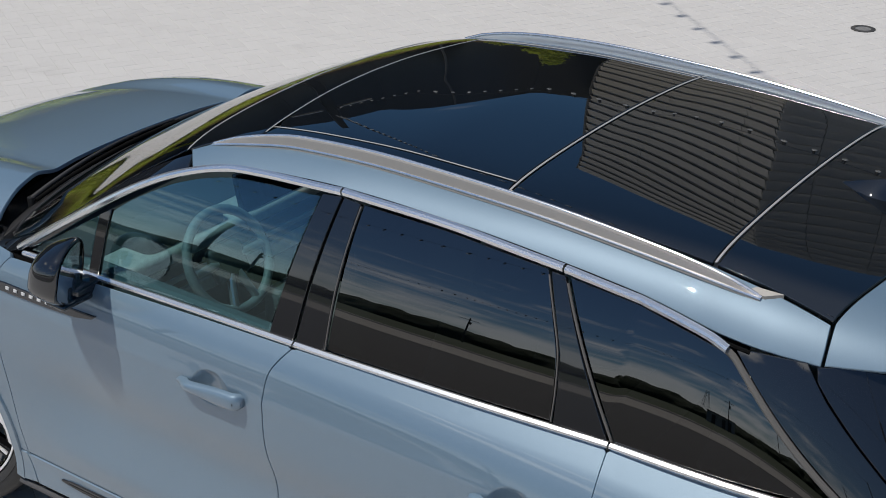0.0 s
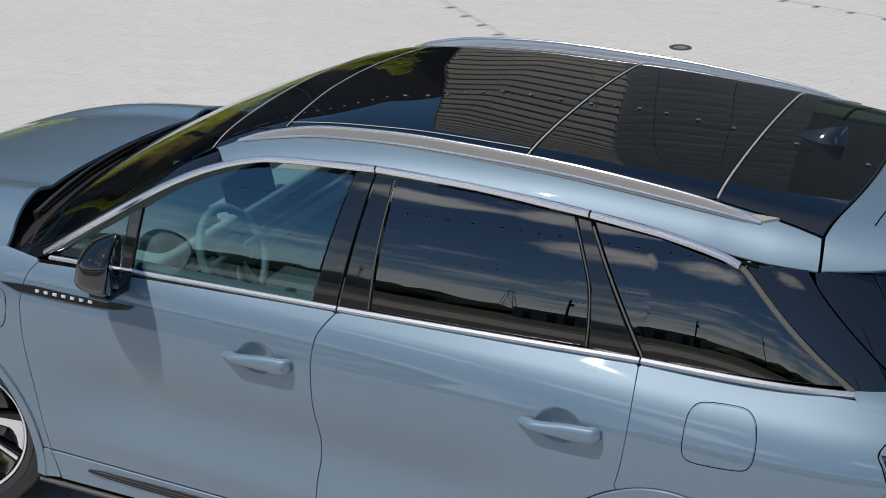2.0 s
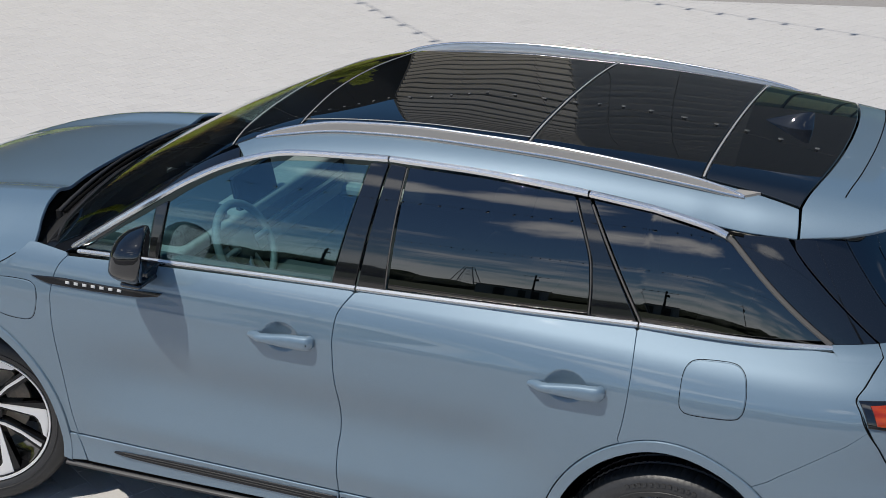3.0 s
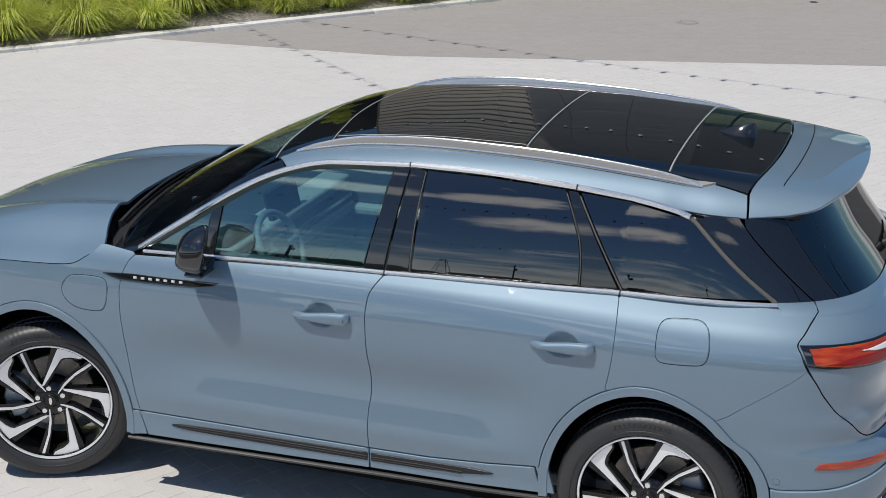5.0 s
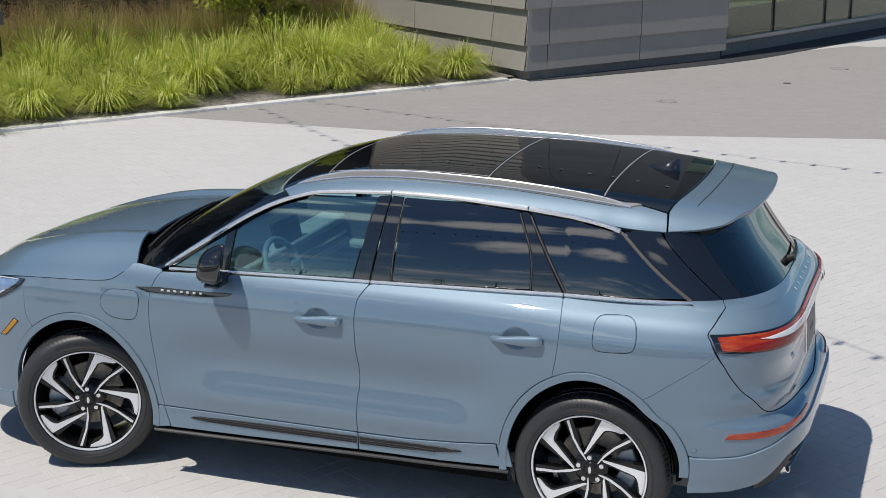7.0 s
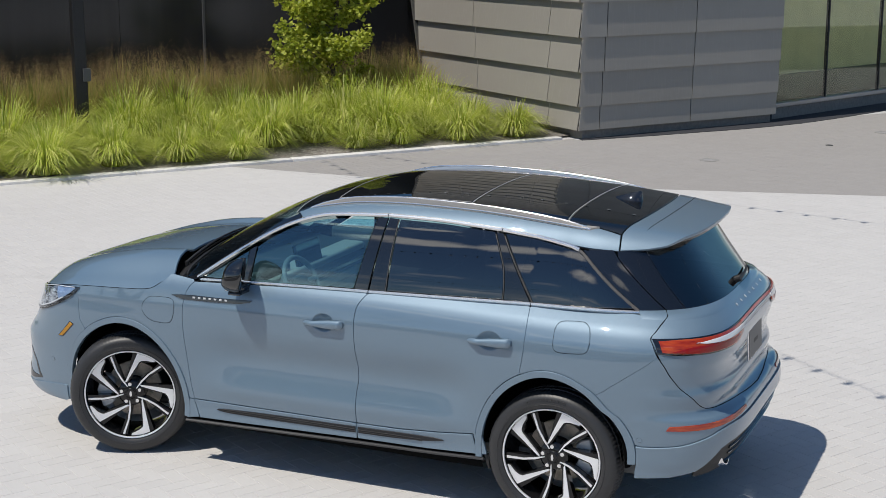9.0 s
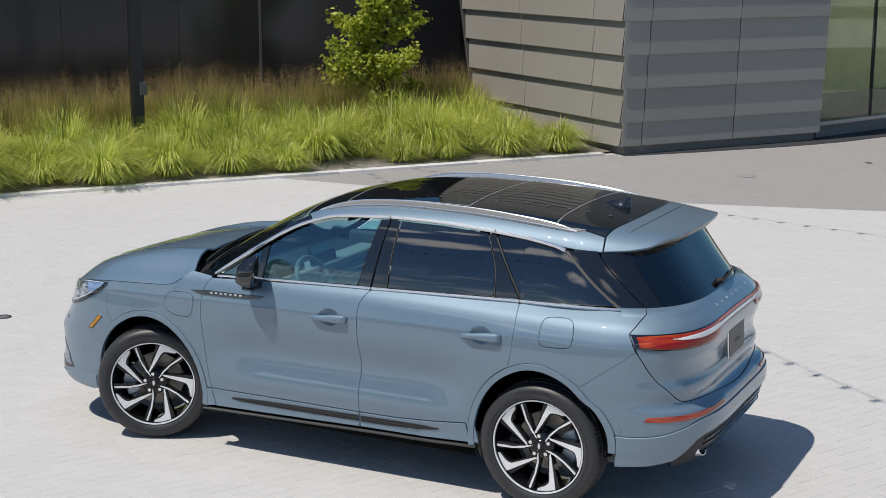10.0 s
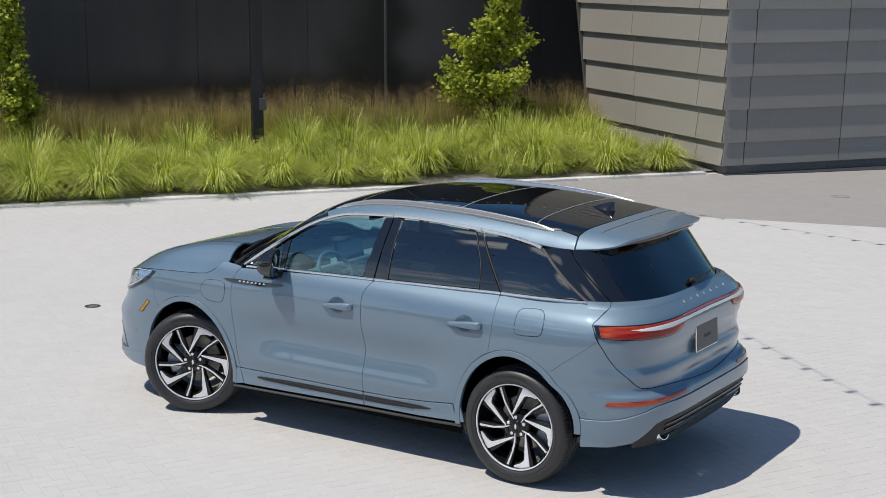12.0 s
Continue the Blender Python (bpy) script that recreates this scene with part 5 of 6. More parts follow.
header = spline([(-0.300, -0.655), (-0.318, -0.50), (-0.330, -0.30), (-0.338, 0.0)], 4)
panel("windscreen", roof, both([(-1.14, 0.0), (-1.125, -0.35), (-1.07, -0.62), (-0.985, -0.765)] + edge_line(-0.98, -0.36, 10, 0.925) + header), SCREEN, car, mirror=False, thick=0.005, step=0.04, label="tinted windscreen")
panel("screen_base", roof, both([(-1.235, 0.0), (-1.21, -0.35), (-1.14, -0.62), (-1.03, -0.785), (-0.99, -0.772), (-1.075, -0.622), (-1.13, -0.35), (-1.145, 0.0)][:4]) + [(a, -b) for a, b in both([(-1.145, 0.0), (-1.13, -0.35), (-1.075, -0.622), (-0.99, -0.772)][::-1])], BLACK, car, mirror=False, proud=0.003, label="black plastic strip below the windscreen")
panel("windscreen_pillar", roof, edge_line(-1.04, -0.235, 14, 1.0) + [(-0.262, -0.672)] + edge_line(-0.31, -1.02, 12, 0.932), GLOSS_BLACK, car, label="gloss black windscreen pillar")
front_line = spline([(-0.085, -0.556), (-0.105, -0.40), (-0.13, -0.2), (-0.138, 0.0)], 4)
panel("roof_header", roof, [(a + 0.006, b) for a, b in header] + [(a + 0.006, -b) for a, b in header[::-1][1:]] + [(-0.24, 0.632), (-0.15, 0.590), (-0.09, 0.572)]
      + [(a - 0.005, -b) for a, b in front_line] + [(a - 0.005, b) for a, b in front_line[::-1][1:]] + [(-0.09, -0.572), (-0.15, -0.590), (-0.24, -0.632)], ROOF_GLASS, car, mirror=False)
panel("sunroof", roof, [(a + 0.004, b) for a, b in front_line if b > -0.515] + [(a + 0.004, -b) for a, b in front_line[::-1][1:] if b > -0.515] + [(-0.07, 0.517), (0.3, 0.517), (0.735, 0.520), (0.735, -0.520), (0.3, -0.517), (-0.07, -0.517)], ROOF_GLASS, car, mirror=False, label="large black glass sunroof panel")
panel("roof_side_glass", roof, [(-0.085, -0.566), (-0.072, -0.525), (0.3, -0.525), (0.732, -0.527), (0.738, -0.569)], ROOF_GLASS, car)
panel("roof_glass", roof, [(0.748, -0.569), (0.748, 0.569), (1.312, 0.574), (1.312, -0.574)], ROOF_GLASS, car, mirror=False, label="black glass roof panel")
rear_edge = spline([(1.622, -0.600), (1.66, -0.40), (1.680, -0.2), (1.686, 0.0)], 4)
panel("roof_glass", roof, [(1.324, -0.574)] + [(1.45, -0.580)] + rear_edge + [(a, -b) for a, b in rear_edge[::-1][1:]] + [(1.45, 0.580), (1.324, 0.574)], ROOF_GLASS, car, mirror=False, label="black glass roof panel")
for x in (0.742, 1.318):
    ribbon("roof_seam", roof, [(x, -0.57), (x, -0.3), (x, 0), (x, 0.3), (x, 0.57)], 0.0062, 0.0018, SEAM_GREY, car, mirror=False)
ribbon("roof_seam", roof, front_line + [(a, -b) for a, b in front_line[::-1][1:]], 0.0045, 0.0015, SEAM_GREY, car, mirror=False, smooth=False)
ribbon("roof_seam", roof, [(-0.085, -0.521), (0.3, -0.521), (0.735, -0.523)], 0.004, 0.0015, SEAM_GREY, car)
ribbon("roof_seam", roof, header + [(a, -b) for a, b in header[::-1][1:]], 0.005, 0.002, SEAM_GREY, car, mirror=False, smooth=False)
panel("roof_side", roof, [(-0.285, -0.655), (-0.24, -0.640), (-0.15, -0.598), (-0.085, -0.575), (0.3, -0.573), (1.31, -0.580), (1.45, -0.587), (1.622, -0.606), (1.631, -0.650)] + edge_line(1.634, -0.22, 42, 1.0), PAINT, car, step=0.02)
spoiler_edge = spline([(1.639, -0.673), (1.71, -0.654), (1.80, -0.623), (1.89, -0.570), (1.95, -0.47), (1.985, -0.373), (2.008, -0.2), (2.016, 0.0)], 4)
spoiler = panel("roof_spoiler", roof, spoiler_edge + [(a, -b) for a, b in spoiler_edge[::-1][1:]] + [(a + 0.006, -b) for a, b in rear_edge] + [(a + 0.006, b) for a, b in rear_edge[::-1][1:]], PAINT, tailgate, mirror=False, thick=0.017, solid=True, step=0.02)
under = spline([(1.70, -0.60), (1.79, -0.585), (1.875, -0.535), (1.93, -0.44), (1.965, -0.34), (1.988, -0.18), (1.994, 0.0)], 4)
panel("spoiler_underside", roof, under + [(a, -b) for a, b in under[::-1][1:]], GLOSS_BLACK, spoiler, mirror=False, proud=-0.0185, thick=0.03, solid=True, step=0.03, label="gloss black spoiler underside")
ribbon("spoiler_groove", roof, [(1.742, -0.51), (1.765, -0.3), (1.775, 0.0), (1.765, 0.3), (1.742, 0.51)], 0.004, 0.0012, RUBBER_DARK, spoiler, mirror=False)
bm = box_bm((1.955, -0.22, 1.535), (1.985, 0.22, 1.545), 0.003)
part("brake_lamp", bm, LAMP_RED, spoiler, "slim red high brake lamp")


def rail(flip):
    pts = [(-0.215, 0.0), (-0.12, 0.011), (0.0, 0.020), (0.15, 0.024), (0.5, 0.026), (0.9, 0.024), (1.2, 0.020), (1.36, 0.011), (1.455, 0.0)]
    bm = bmesh.new()
    rings = []
    line = spline(pts, 5)
    ridge, foot_line = [], []
    for i, (x, h) in enumerate(line):
        y = 0.605 + 0.006 * math.sin(x) - 0.03 * ease(0.1, -0.25, x) * -1
        p = Vector(roof(x, -y))
        w = 0.0105 * (0.25 + 0.75 * min(1, i / 7, (len(line) - 1 - i) / 7))
        lift = h + 0.006 * min(1, (i + 1) / 5, (len(line) - i) / 5)
        prof = [(-w - 0.006, -0.006), (-w - 0.002, lift * 0.45), (-w * 0.8, lift * 0.92), (-w * 0.2, lift), (w * 0.55, lift * 0.94), (w * 0.95, lift * 0.55), (w, -0.006)]
        rings.append([bm.verts.new((x, flip * (p.y + a), p.z + b)) for a, b in prof])
        ridge.append((x, flip * (p.y + w * 0.35), p.z + lift * 0.97))
        foot_line.append((x, flip * (p.y - w - 0.004), p.z + lift * 0.12))
    face = bmesh.new()
    for a, b in zip(rings, rings[1:]):
        for k in range(len(a) - 1):
            if k < 3:
                face.faces.new([face.verts.new(v.co) for v in (a[k], a[k + 1], b[k + 1], b[k])])
            else:
                bm.faces.new((a[k], a[k + 1], b[k + 1], b[k]))
    bmesh.ops.remove_doubles(face, verts=face.verts, dist=1e-5)
    bm.faces.new(rings[0])
    bm.faces.new(rings[-1])
    r = part("roof_rail", bm, SATIN, car, "satin silver roof rail with bright edges", smooth=32)
    part("rail_face", face, RAIL, r, "pale satin outer rail face", smooth=32)
    corners = [(1.42, 0.612), (1.462, 0.612), (1.500, 0.592), (1.435, 0.598)]
    foot_v = [(x, flip * roof(x, -y)[1], roof(x, -y)[2] + dz) for dz in (-0.004, 0.008) for x, y in corners]
    poly_mesh("rail_foot", foot_v, [(3, 2, 1, 0), (4, 5, 6, 7)] + [(k, (k + 1) % 4, (k + 1) % 4 + 4, k + 4) for k in range(4)], RAIL, r)
    tube("rail_ridge", ridge, 0.0055, CHROME, r, "bright upper rail edge", seg=8)
    tube("rail_edge", foot_line, 0.0035, CHROME, r, "bright lower rail edge", seg=6)


rail(1)
rail(-1)

# aerial fin
fin = bmesh.new()
rings = []
for t, h, w in ((0.0, 0.0, 0.004), (0.25, 0.018, 0.020), (0.5, 0.034, 0.026), (0.75, 0.050, 0.024), (0.92, 0.060, 0.014), (1.0, 0.058, 0.009)):
    x = 1.395 + 0.165 * t
    z0 = roof(x, 0)[2] - 0.002
    rings.append([fin.verts.new((x, a * w, z0 + b * h)) for a, b in ((-1.5, 0), (-1, 0.3), (-0.5, 0.75), (0, 1), (0.5, 0.75), (1, 0.3), (1.5, 0))])
for a, b in zip(rings, rings[1:]):
    for k in range(6):
        fin.faces.new((a[k], a[k + 1], b[k + 1], b[k]))
fin.faces.new(rings[-1])
part("aerial_fin", fin, GLOSS_BLACK, car, "gloss black shark-fin aerial", smooth=35)

# cowl and wipers
cowl = bmesh.new()
rows = []
for i in range(25):
    y = -0.84 + 1.68 * i / 24
    f = abs(y) / 0.84
    row = []
    for x, z in ((-1.24 + 0.16 * f**3, 1.175 - 0.07 * f**3), (-1.17 + 0.14 * f**3, 1.150 - 0.05 * f**3), (-1.08 + 0.12 * f**3, 1.165 - 0.05 * f**3), (-0.98 + 0.10 * f**3, 1.205 - 0.07 * f**3)):
        row.append(cowl.verts.new((x, y, z - 0.01)))
    rows.append(row)
for a, b in zip(rows, rows[1:]):
    for k in range(3):
        cowl.faces.new((a[k], a[k + 1], b[k + 1], b[k]))
cowl_panel = part("cowl", cowl, GLOSS_BLACK, car, "black plastic cowl below the windscreen", smooth=40)
for y0, y1, x0, x1 in ((-0.60, 0.02, -1.10, -1.05), (0.05, 0.62, -1.12, -1.06)):
    pts = [(x0 + (x1 - x0) * t, y0 + (y1 - y0) * t, roof(x0 + (x1 - x0) * t + 0.03, y0 + (y1 - y0) * t)[2] + 0.012 + 0.008 * math.sin(3.1 * t)) for t in (i / 8 for i in range(9))]
    arm = tube("wiper_arm", pts, [0.010, 0.009, 0.008, 0.007, 0.006, 0.006, 0.006, 0.005, 0.005], BLACK, cowl_panel, "black windscreen wiper")
    tube("wiper_blade", [(a[0] + 0.025, a[1], roof(a[0] + 0.025, a[1])[2] + 0.016) for a in pts], 0.007, RUBBER_DARK, arm)
    part("wiper_pivot", rod_bm((pts[0][0], pts[0][1], pts[0][2] - 0.04), (pts[0][0], pts[0][1], pts[0][2] + 0.006), 0.013), BLACK, arm)
for k in range(14):
    y = -0.5 + k * 0.075
    part("cowl_slot", box_bm((-1.155, y, 1.138), (-1.10, y + 0.03, 1.152), 0.004, 1), RUBBER_DARK, cowl_panel)
# rear wiper
p0 = Vector(surface_point(band, 2.97, 1.222, 0.022)[0])
p1 = Vector(surface_point(band, 3.40, 1.232, 0.014)[0])
arm = tube("rear_wiper", [p0.lerp(p1, t / 6) + Vector((0.012 * math.sin(t / 6 * 3.1), 0, 0)) for t in range(7)], [0.013, 0.013, 0.011, 0.008, 0.007, 0.006, 0.005], BLACK, tailgate, "black rear wiper")
part("wiper_pivot", rod_bm(p0 - Vector((0.05, 0, 0.02)), p0 + Vector((0.012, 0, 0.005)), 0.020), BLACK, arm)

# lamps and trims at the front
lamp_line = spline([(-1.70, 1.016), (-1.78, 1.0155), (-1.869, 1.011), (-2.0, 0.991), (-2.12, 0.966)], 3) + spline([(-2.185, 0.940), (-2.19, 0.885), (-2.16, 0.837), (-2.06, 0.822), (-1.96, 0.846), (-1.883, 0.873), (-1.788, 0.923), (-1.729, 0.968), (-1.705, 1.002)], 3)
head = panel("headlamp", body, lamp_line, GLOSS_BLACK, car, proud=0.002, label="clear headlamp with a silver reflector", step=0.025)
panel("lamp_reflector", body, [(-1.80, 0.985), (-1.88, 0.996), (-2.0, 0.978), (-2.12, 0.953), (-2.172, 0.93), (-2.175, 0.885), (-2.15, 0.850), (-2.06, 0.838), (-1.96, 0.862), (-1.885, 0.889)], LAMP_SILVER, head, proud=0.0040, step=0.015)
panel("lamp_wing", body, [(-1.722, 1.008), (-1.80, 1.004), (-1.885, 0.999), (-1.862, 0.960), (-1.835, 0.915), (-1.78, 0.950), (-1.745, 0.978)], LAMP_BLUE, head, proud=0.0046, step=0.02)
panel("lamp_projector", body, [(-2.03 + 0.034 * math.cos(q), 0.930 + 0.026 * math.sin(q)) for q in (2 * math.pi * i / 18 for i in range(18))], LAMP_GREY, head, proud=0.0065, step=0.01)
panel("projector_lens", body, [(-2.03 + 0.019 * math.cos(q), 0.931 + 0.014 * math.sin(q)) for q in (2 * math.pi * i / 16 for i in range(16))], CHROME, head, proud=0.011, step=0.01)
ribbon("lamp_signature", body, [(-1.735, 1.009), (-1.80, 1.007), (-1.90, 1.000), (-2.0, 0.984), (-2.12, 0.958)], 0.007, 0.004, LAMP_WHITE, head, proud=0.004)
ribbon("lamp_lower_strip", body, [(-1.80, 0.940), (-1.88, 0.898), (-1.96, 0.868), (-2.06, 0.843), (-2.14, 0.850)], 0.009, 0.004, LAMP_WHITE, head, proud=0.004)
panel("lamp_cover", body, lamp_line, LAMP_CLEAR, head, proud=0.014, thick=0.003, step=0.03)
ribbon("lamp_rim", body, [(-1.70, 1.014), (-1.729, 0.966), (-1.788, 0.921), (-1.883, 0.871), (-1.96, 0.844), (-2.06, 0.820), (-2.15, 0.832)], 0.006, 0.003, GLOSS_BLACK, head, proud=0.004)
marker = panel("side_marker", body, [(-1.733, 0.799), (-1.701, 0.783), (-1.784, 0.690), (-1.825, 0.689)], GLOSS_BLACK, front_bumper, proud=0.002, step=0.02, label="amber side marker lamp")
panel("marker_lens", body, [(-1.730, 0.793), (-1.708, 0.782), (-1.786, 0.695), (-1.815, 0.694)], LAMP_AMBER, marker, proud=0.005, step=0.02)
panel("bumper_vent", body, spline([(-2.092, 0.556), (-2.022, 0.484), (-1.983, 0.406), (-1.962, 0.370)], 4) + [(-2.05, 0.348), (-2.2, 0.335), (-2.35, 0.335), (-2.35, 0.42), (-2.12, 0.415), (-2.06, 0.385), (-1.995, 0.382), (-2.005, 0.412), (-2.036, 0.474), (-2.10, 0.535)], GLOSS_BLACK, front_bumper, proud=0.002, step=0.02, label="gloss black front bumper vent")
ring = [(-1.877 + 0.013 * math.cos(a), 0.524 + 0.013 * math.sin(a)) for a in (2 * math.pi * i / 14 for i in range(14))]
panel("parking_sensor", body, ring, PAINT, front_bumper, proud=0.002, step=0.01, gap=0.0)
ribbon("sensor_ring", body, ring, 0.0012, 0.0006, BLACK, front_bumper, smooth=False, closed=True, step=0.01)

# strip on the door and fender with its row of bright marks
strip = panel("badge_strip", low, [(-1.0, 1.044), (-0.93, 1.050), (-0.86, 1.054), (-0.68, 1.054), (-0.45, 1.060), (-0.47, 1.044), (-0.54, 1.031), (-0.66, 1.025), (-0.80, 1.022), (-0.92, 1.022), (-0.96, 1.030)], GLOSS_BLACK, front_door, proud=0.006, step=0.02, label="gloss black door strip")
for k in range(7):
    a = -0.84 + 0.036 * k
    panel("badge_mark", low, [(a - 0.008, 1.0345 + 0.0007 * k), (a + 0.008, 1.0345 + 0.0007 * k), (a + 0.008, 1.0445 + 0.0006 * k), (a - 0.008, 1.0445 + 0.0006 * k)], BRIGHT, strip, proud=0.010, step=0.02, gap=0.0)

# flaps
for who, pts in ((quarter, [(1.414, 1.130), (1.48, 1.134), (1.546, 1.135), (1.568, 1.120), (1.576, 1.095), (1.577, 1.03), (1.571, 1.0), (1.553, 0.982), (1.48, 0.976), (1.408, 0.974), (1.384, 0.985), (1.375, 1.01), (1.375, 1.085), (1.388, 1.115)]),
                 (fender, [(-1.138, 1.018), (-1.08, 1.022), (-1.012, 1.022), (-0.988, 1.012), (-0.976, 0.990), (-0.980, 0.95), (-0.990, 0.905), (-1.004, 0.878), (-1.03, 0.867), (-1.08, 0.865), (-1.137, 0.869), (-1.18, 0.89), (-1.208, 0.925), (-1.207, 0.960), (-1.188, 0.990), (-1.165, 1.010)])):
    for _ in range(2):
        pts = [q for a, b in zip(pts, pts[1:] + pts[:1]) for q in ((a[0] * 0.75 + b[0] * 0.25, a[1] * 0.75 + b[1] * 0.25), (a[0] * 0.25 + b[0] * 0.75, a[1] * 0.25 + b[1] * 0.75))]
    ribbon("flap_gap", low, pts, 0.0021, 0.0006, RUBBER_DARK, who, closed=True, smooth=False, step=0.02)
    panel("fuel_flap", low, inset(dense(pts, 0.02), 0.0025), PAINT, who, proud=0.0018, thick=0.002, gap=0.0, step=0.02)

# handles
for who, (a, b), lift in ((front_door, DISHES[0], 0.0), (rear_door, DISHES[1], 0.0)):
    for flip, own in ((1, who[0]), (-1, who[1])):
        bm = bmesh.new()
        rings = []
        for i in range(21):
            t = i / 20
            s = a - 0.122 + 0.25 * t
            z = b - 0.026 + 0.010 * t
            end = min(1, t / 0.05, (1 - t) / 0.04) ** 0.5
            hz = (0.013 + 0.011 * ease(0.1, 0.75, t)) * (0.55 + 0.45 * end)
            base = side_width(s, z)
            o0 = base - 0.004 + 0.014 * ease(0.10, 0.22, t) * ease(1.0, 0.86, t)
            o1 = base + 0.010 + 0.022 * ease(0.0, 0.2, t) * ease(1.06, 0.9, t)
            prof = [(o0, -hz), (o1 - 0.010, -hz), (o1 - 0.004, -hz * 0.86), (o1, -hz * 0.45), (o1, hz * 0.25), (o1 - 0.004, hz * 0.75), (o1 - 0.011, hz), (o0, hz)]
            rings.append([bm.verts.new((s, -flip * y, z + dz)) for y, dz in prof])
        for p, q in zip(rings, rings[1:]):
            for k in range(8):
                bm.faces.new((p[k], p[(k + 1) % 8], q[(k + 1) % 8], q[k]))
        bm.faces.new(rings[0])
        bm.faces.new(rings[-1])
        h = part("door_handle", bm, PAINT, own, "body-coloured door handle", smooth=45)
        if who is front_door:
            o = side_width(a + 0.10, b) + 0.024
            part("lock", rod_bm((a + 0.104, -flip * (o - 0.01), b - 0.018), (a + 0.104, -flip * (o + 0.006), b - 0.018), 0.007), RUBBER_DARK, h)

# mirrors
MIRROR_Y = 0.992
for flip in (-1, 1):
    bm = bmesh.new()
    bmesh.ops.create_uvsphere(bm, u_segments=32, v_segments=20, radius=1)
    for v in bm.verts:
        x, y, z = v.co
        e = 0.62
        sx, sy, sz = (math.copysign(abs(c) ** e, c) for c in (x, y, z))
        xx = sx * 0.095 if sx < 0 else min(sx, 0.55) * 0.036
        taper = 1 - 0.22 * max(0.0, -sx) - 0.10 * max(0.0, -sz)
        v.co = (-0.455 + xx + 0.045 * (sz * 0.35) , flip * (MIRROR_Y + sy * 0.098 * taper), 1.222 + sz * 0.108 * taper * (1 - 0.45 * max(0.0, sy) if sz < 0 else 1 - 0.18 * max(0.0, sy)))
    turned_in = Matrix.Translation((-0.455, flip * MIRROR_Y, 0)) @ Matrix.Rotation(radians(-23 * flip), 4, "Z") @ Matrix.Translation((0.455, -flip * MIRROR_Y, 0))
    bmesh.ops.transform(bm, matrix=turned_in, verts=bm.verts)
    shell = part("door_mirror", bm, GLOSS_BLACK, car, "gloss black door mirror", smooth=60)
    bm = bmesh.new()
    ring = []
    for i in range(28):
        a = 2 * math.pi * i / 28
        cy, cz = (math.copysign(abs(c) ** 0.6, c) for c in (math.cos(a), math.sin(a)))
        ring.append(bm.verts.new((-0.4325 + 0.014 * cz, flip * (MIRROR_Y + cy * 0.085), 1.224 + cz * 0.094 * (1 - 0.45 * max(0.0, cy) if cz < 0 else 1 - 0.18 * max(0.0, cy)))))
    bm.faces.new(ring)
    bmesh.ops.transform(bm, matrix=turned_in, verts=bm.verts)
    part("mirror_glass", bm, plain("mirror_glass", (0.7, 0.72, 0.74), 0.02, 1.0), shell)
    bm = box_bm((-0.520, 0.90, 1.118), (-0.440, 1.02, 1.138), 0.010, 3)
    for v in bm.verts:
        v.co.y *= flip
    part("mirror_base", bm, GLOSS_BLACK, shell, "gloss black lower mirror cap", smooth=50)
    bm = box_bm((-0.52, 0.85, 1.118), (-0.45, 0.96, 1.165), 0.014, 3)
    for v in bm.verts:
        v.co.y *= flip
    part("mirror_arm", bm, GLOSS_BLACK, shell, smooth=50)
    bm = box_bm((-0.535, 0.92, 1.142), (-0.50, 1.02, 1.150), 0.004, 1)
    for v in bm.verts:
        v.co.y *= flip
    part("mirror_indicator", bm, SATIN, shell)
    shell.location = (-0.038, 0.0, -0.014)

# sills, dark inner body, wheel wells
panel("sill", low, [(-0.955, 0.293), (-0.5, 0.303), (0.2, 0.318), (0.64, 0.322), (0.945, 0.332), (0.955, 0.265), (0.2, 0.25), (-0.5, 0.238), (-0.965, 0.232)], BLACK, car, proud=-0.035, label="black plastic sill")
panel("quarter_foot", low, [(0.9085, 0.448), (0.9305, 0.36), (0.9405, 0.335), (0.986, 0.338), (0.960, 0.448)], PAINT, car, proud=0.003)
panel("mud_flap", low, [(0.962, 0.335), (0.992, 0.335), (0.996, 0.245), (0.985, 0.240)], BLACK, car, proud=-0.012, label="small black mud flap")
ribbon("sill_edge", low, [(-0.955, 0.268), (-0.5, 0.277), (0.2, 0.293), (0.64, 0.300), (0.965, 0.311)], 0.018, 0.012, SILL_GREY, car, proud=-0.004, label="satin grey lower sill bar")
verts, faces, index = [], [], {}
NS, NZ = 118, 24
for i in range(NS + 1):
    for j in range(NZ + 1):
        s, z = -2.95 + 5.9 * i / NS, 0.24 + 0.90 * j / NZ
        index[i, j] = len(verts)
        verts.append(surface_point(low, s, z, -0.022)[0])
for i in range(NS):
    for j in range(NZ):
        s, z = -2.95 + 5.9 * (i + 0.5) / NS, 0.24 + 0.90 * (j + 0.5) / NZ
        if min(math.hypot((s - h) / 0.425, (z - 0.37) / 0.485) for h in (HUB_F, HUB_R)) > 1 and (s > -1.0 or z < 0.96) and (abs(s) < 1.74 or z > (0.36 if s > 0 else 0.28)):
            faces.append((index[i, j], index[i + 1, j], index[i + 1, j + 1], index[i, j + 1]))
for flip in (1, -1):
    poly_mesh("inner_body", [(v.x, v.y * flip, v.z) for v in verts], faces, RUBBER_DARK, car)
part("underbody", box_bm((-1.9, -0.68, 0.26), (1.72, 0.68, 0.32), 0.02), BLACK, car)
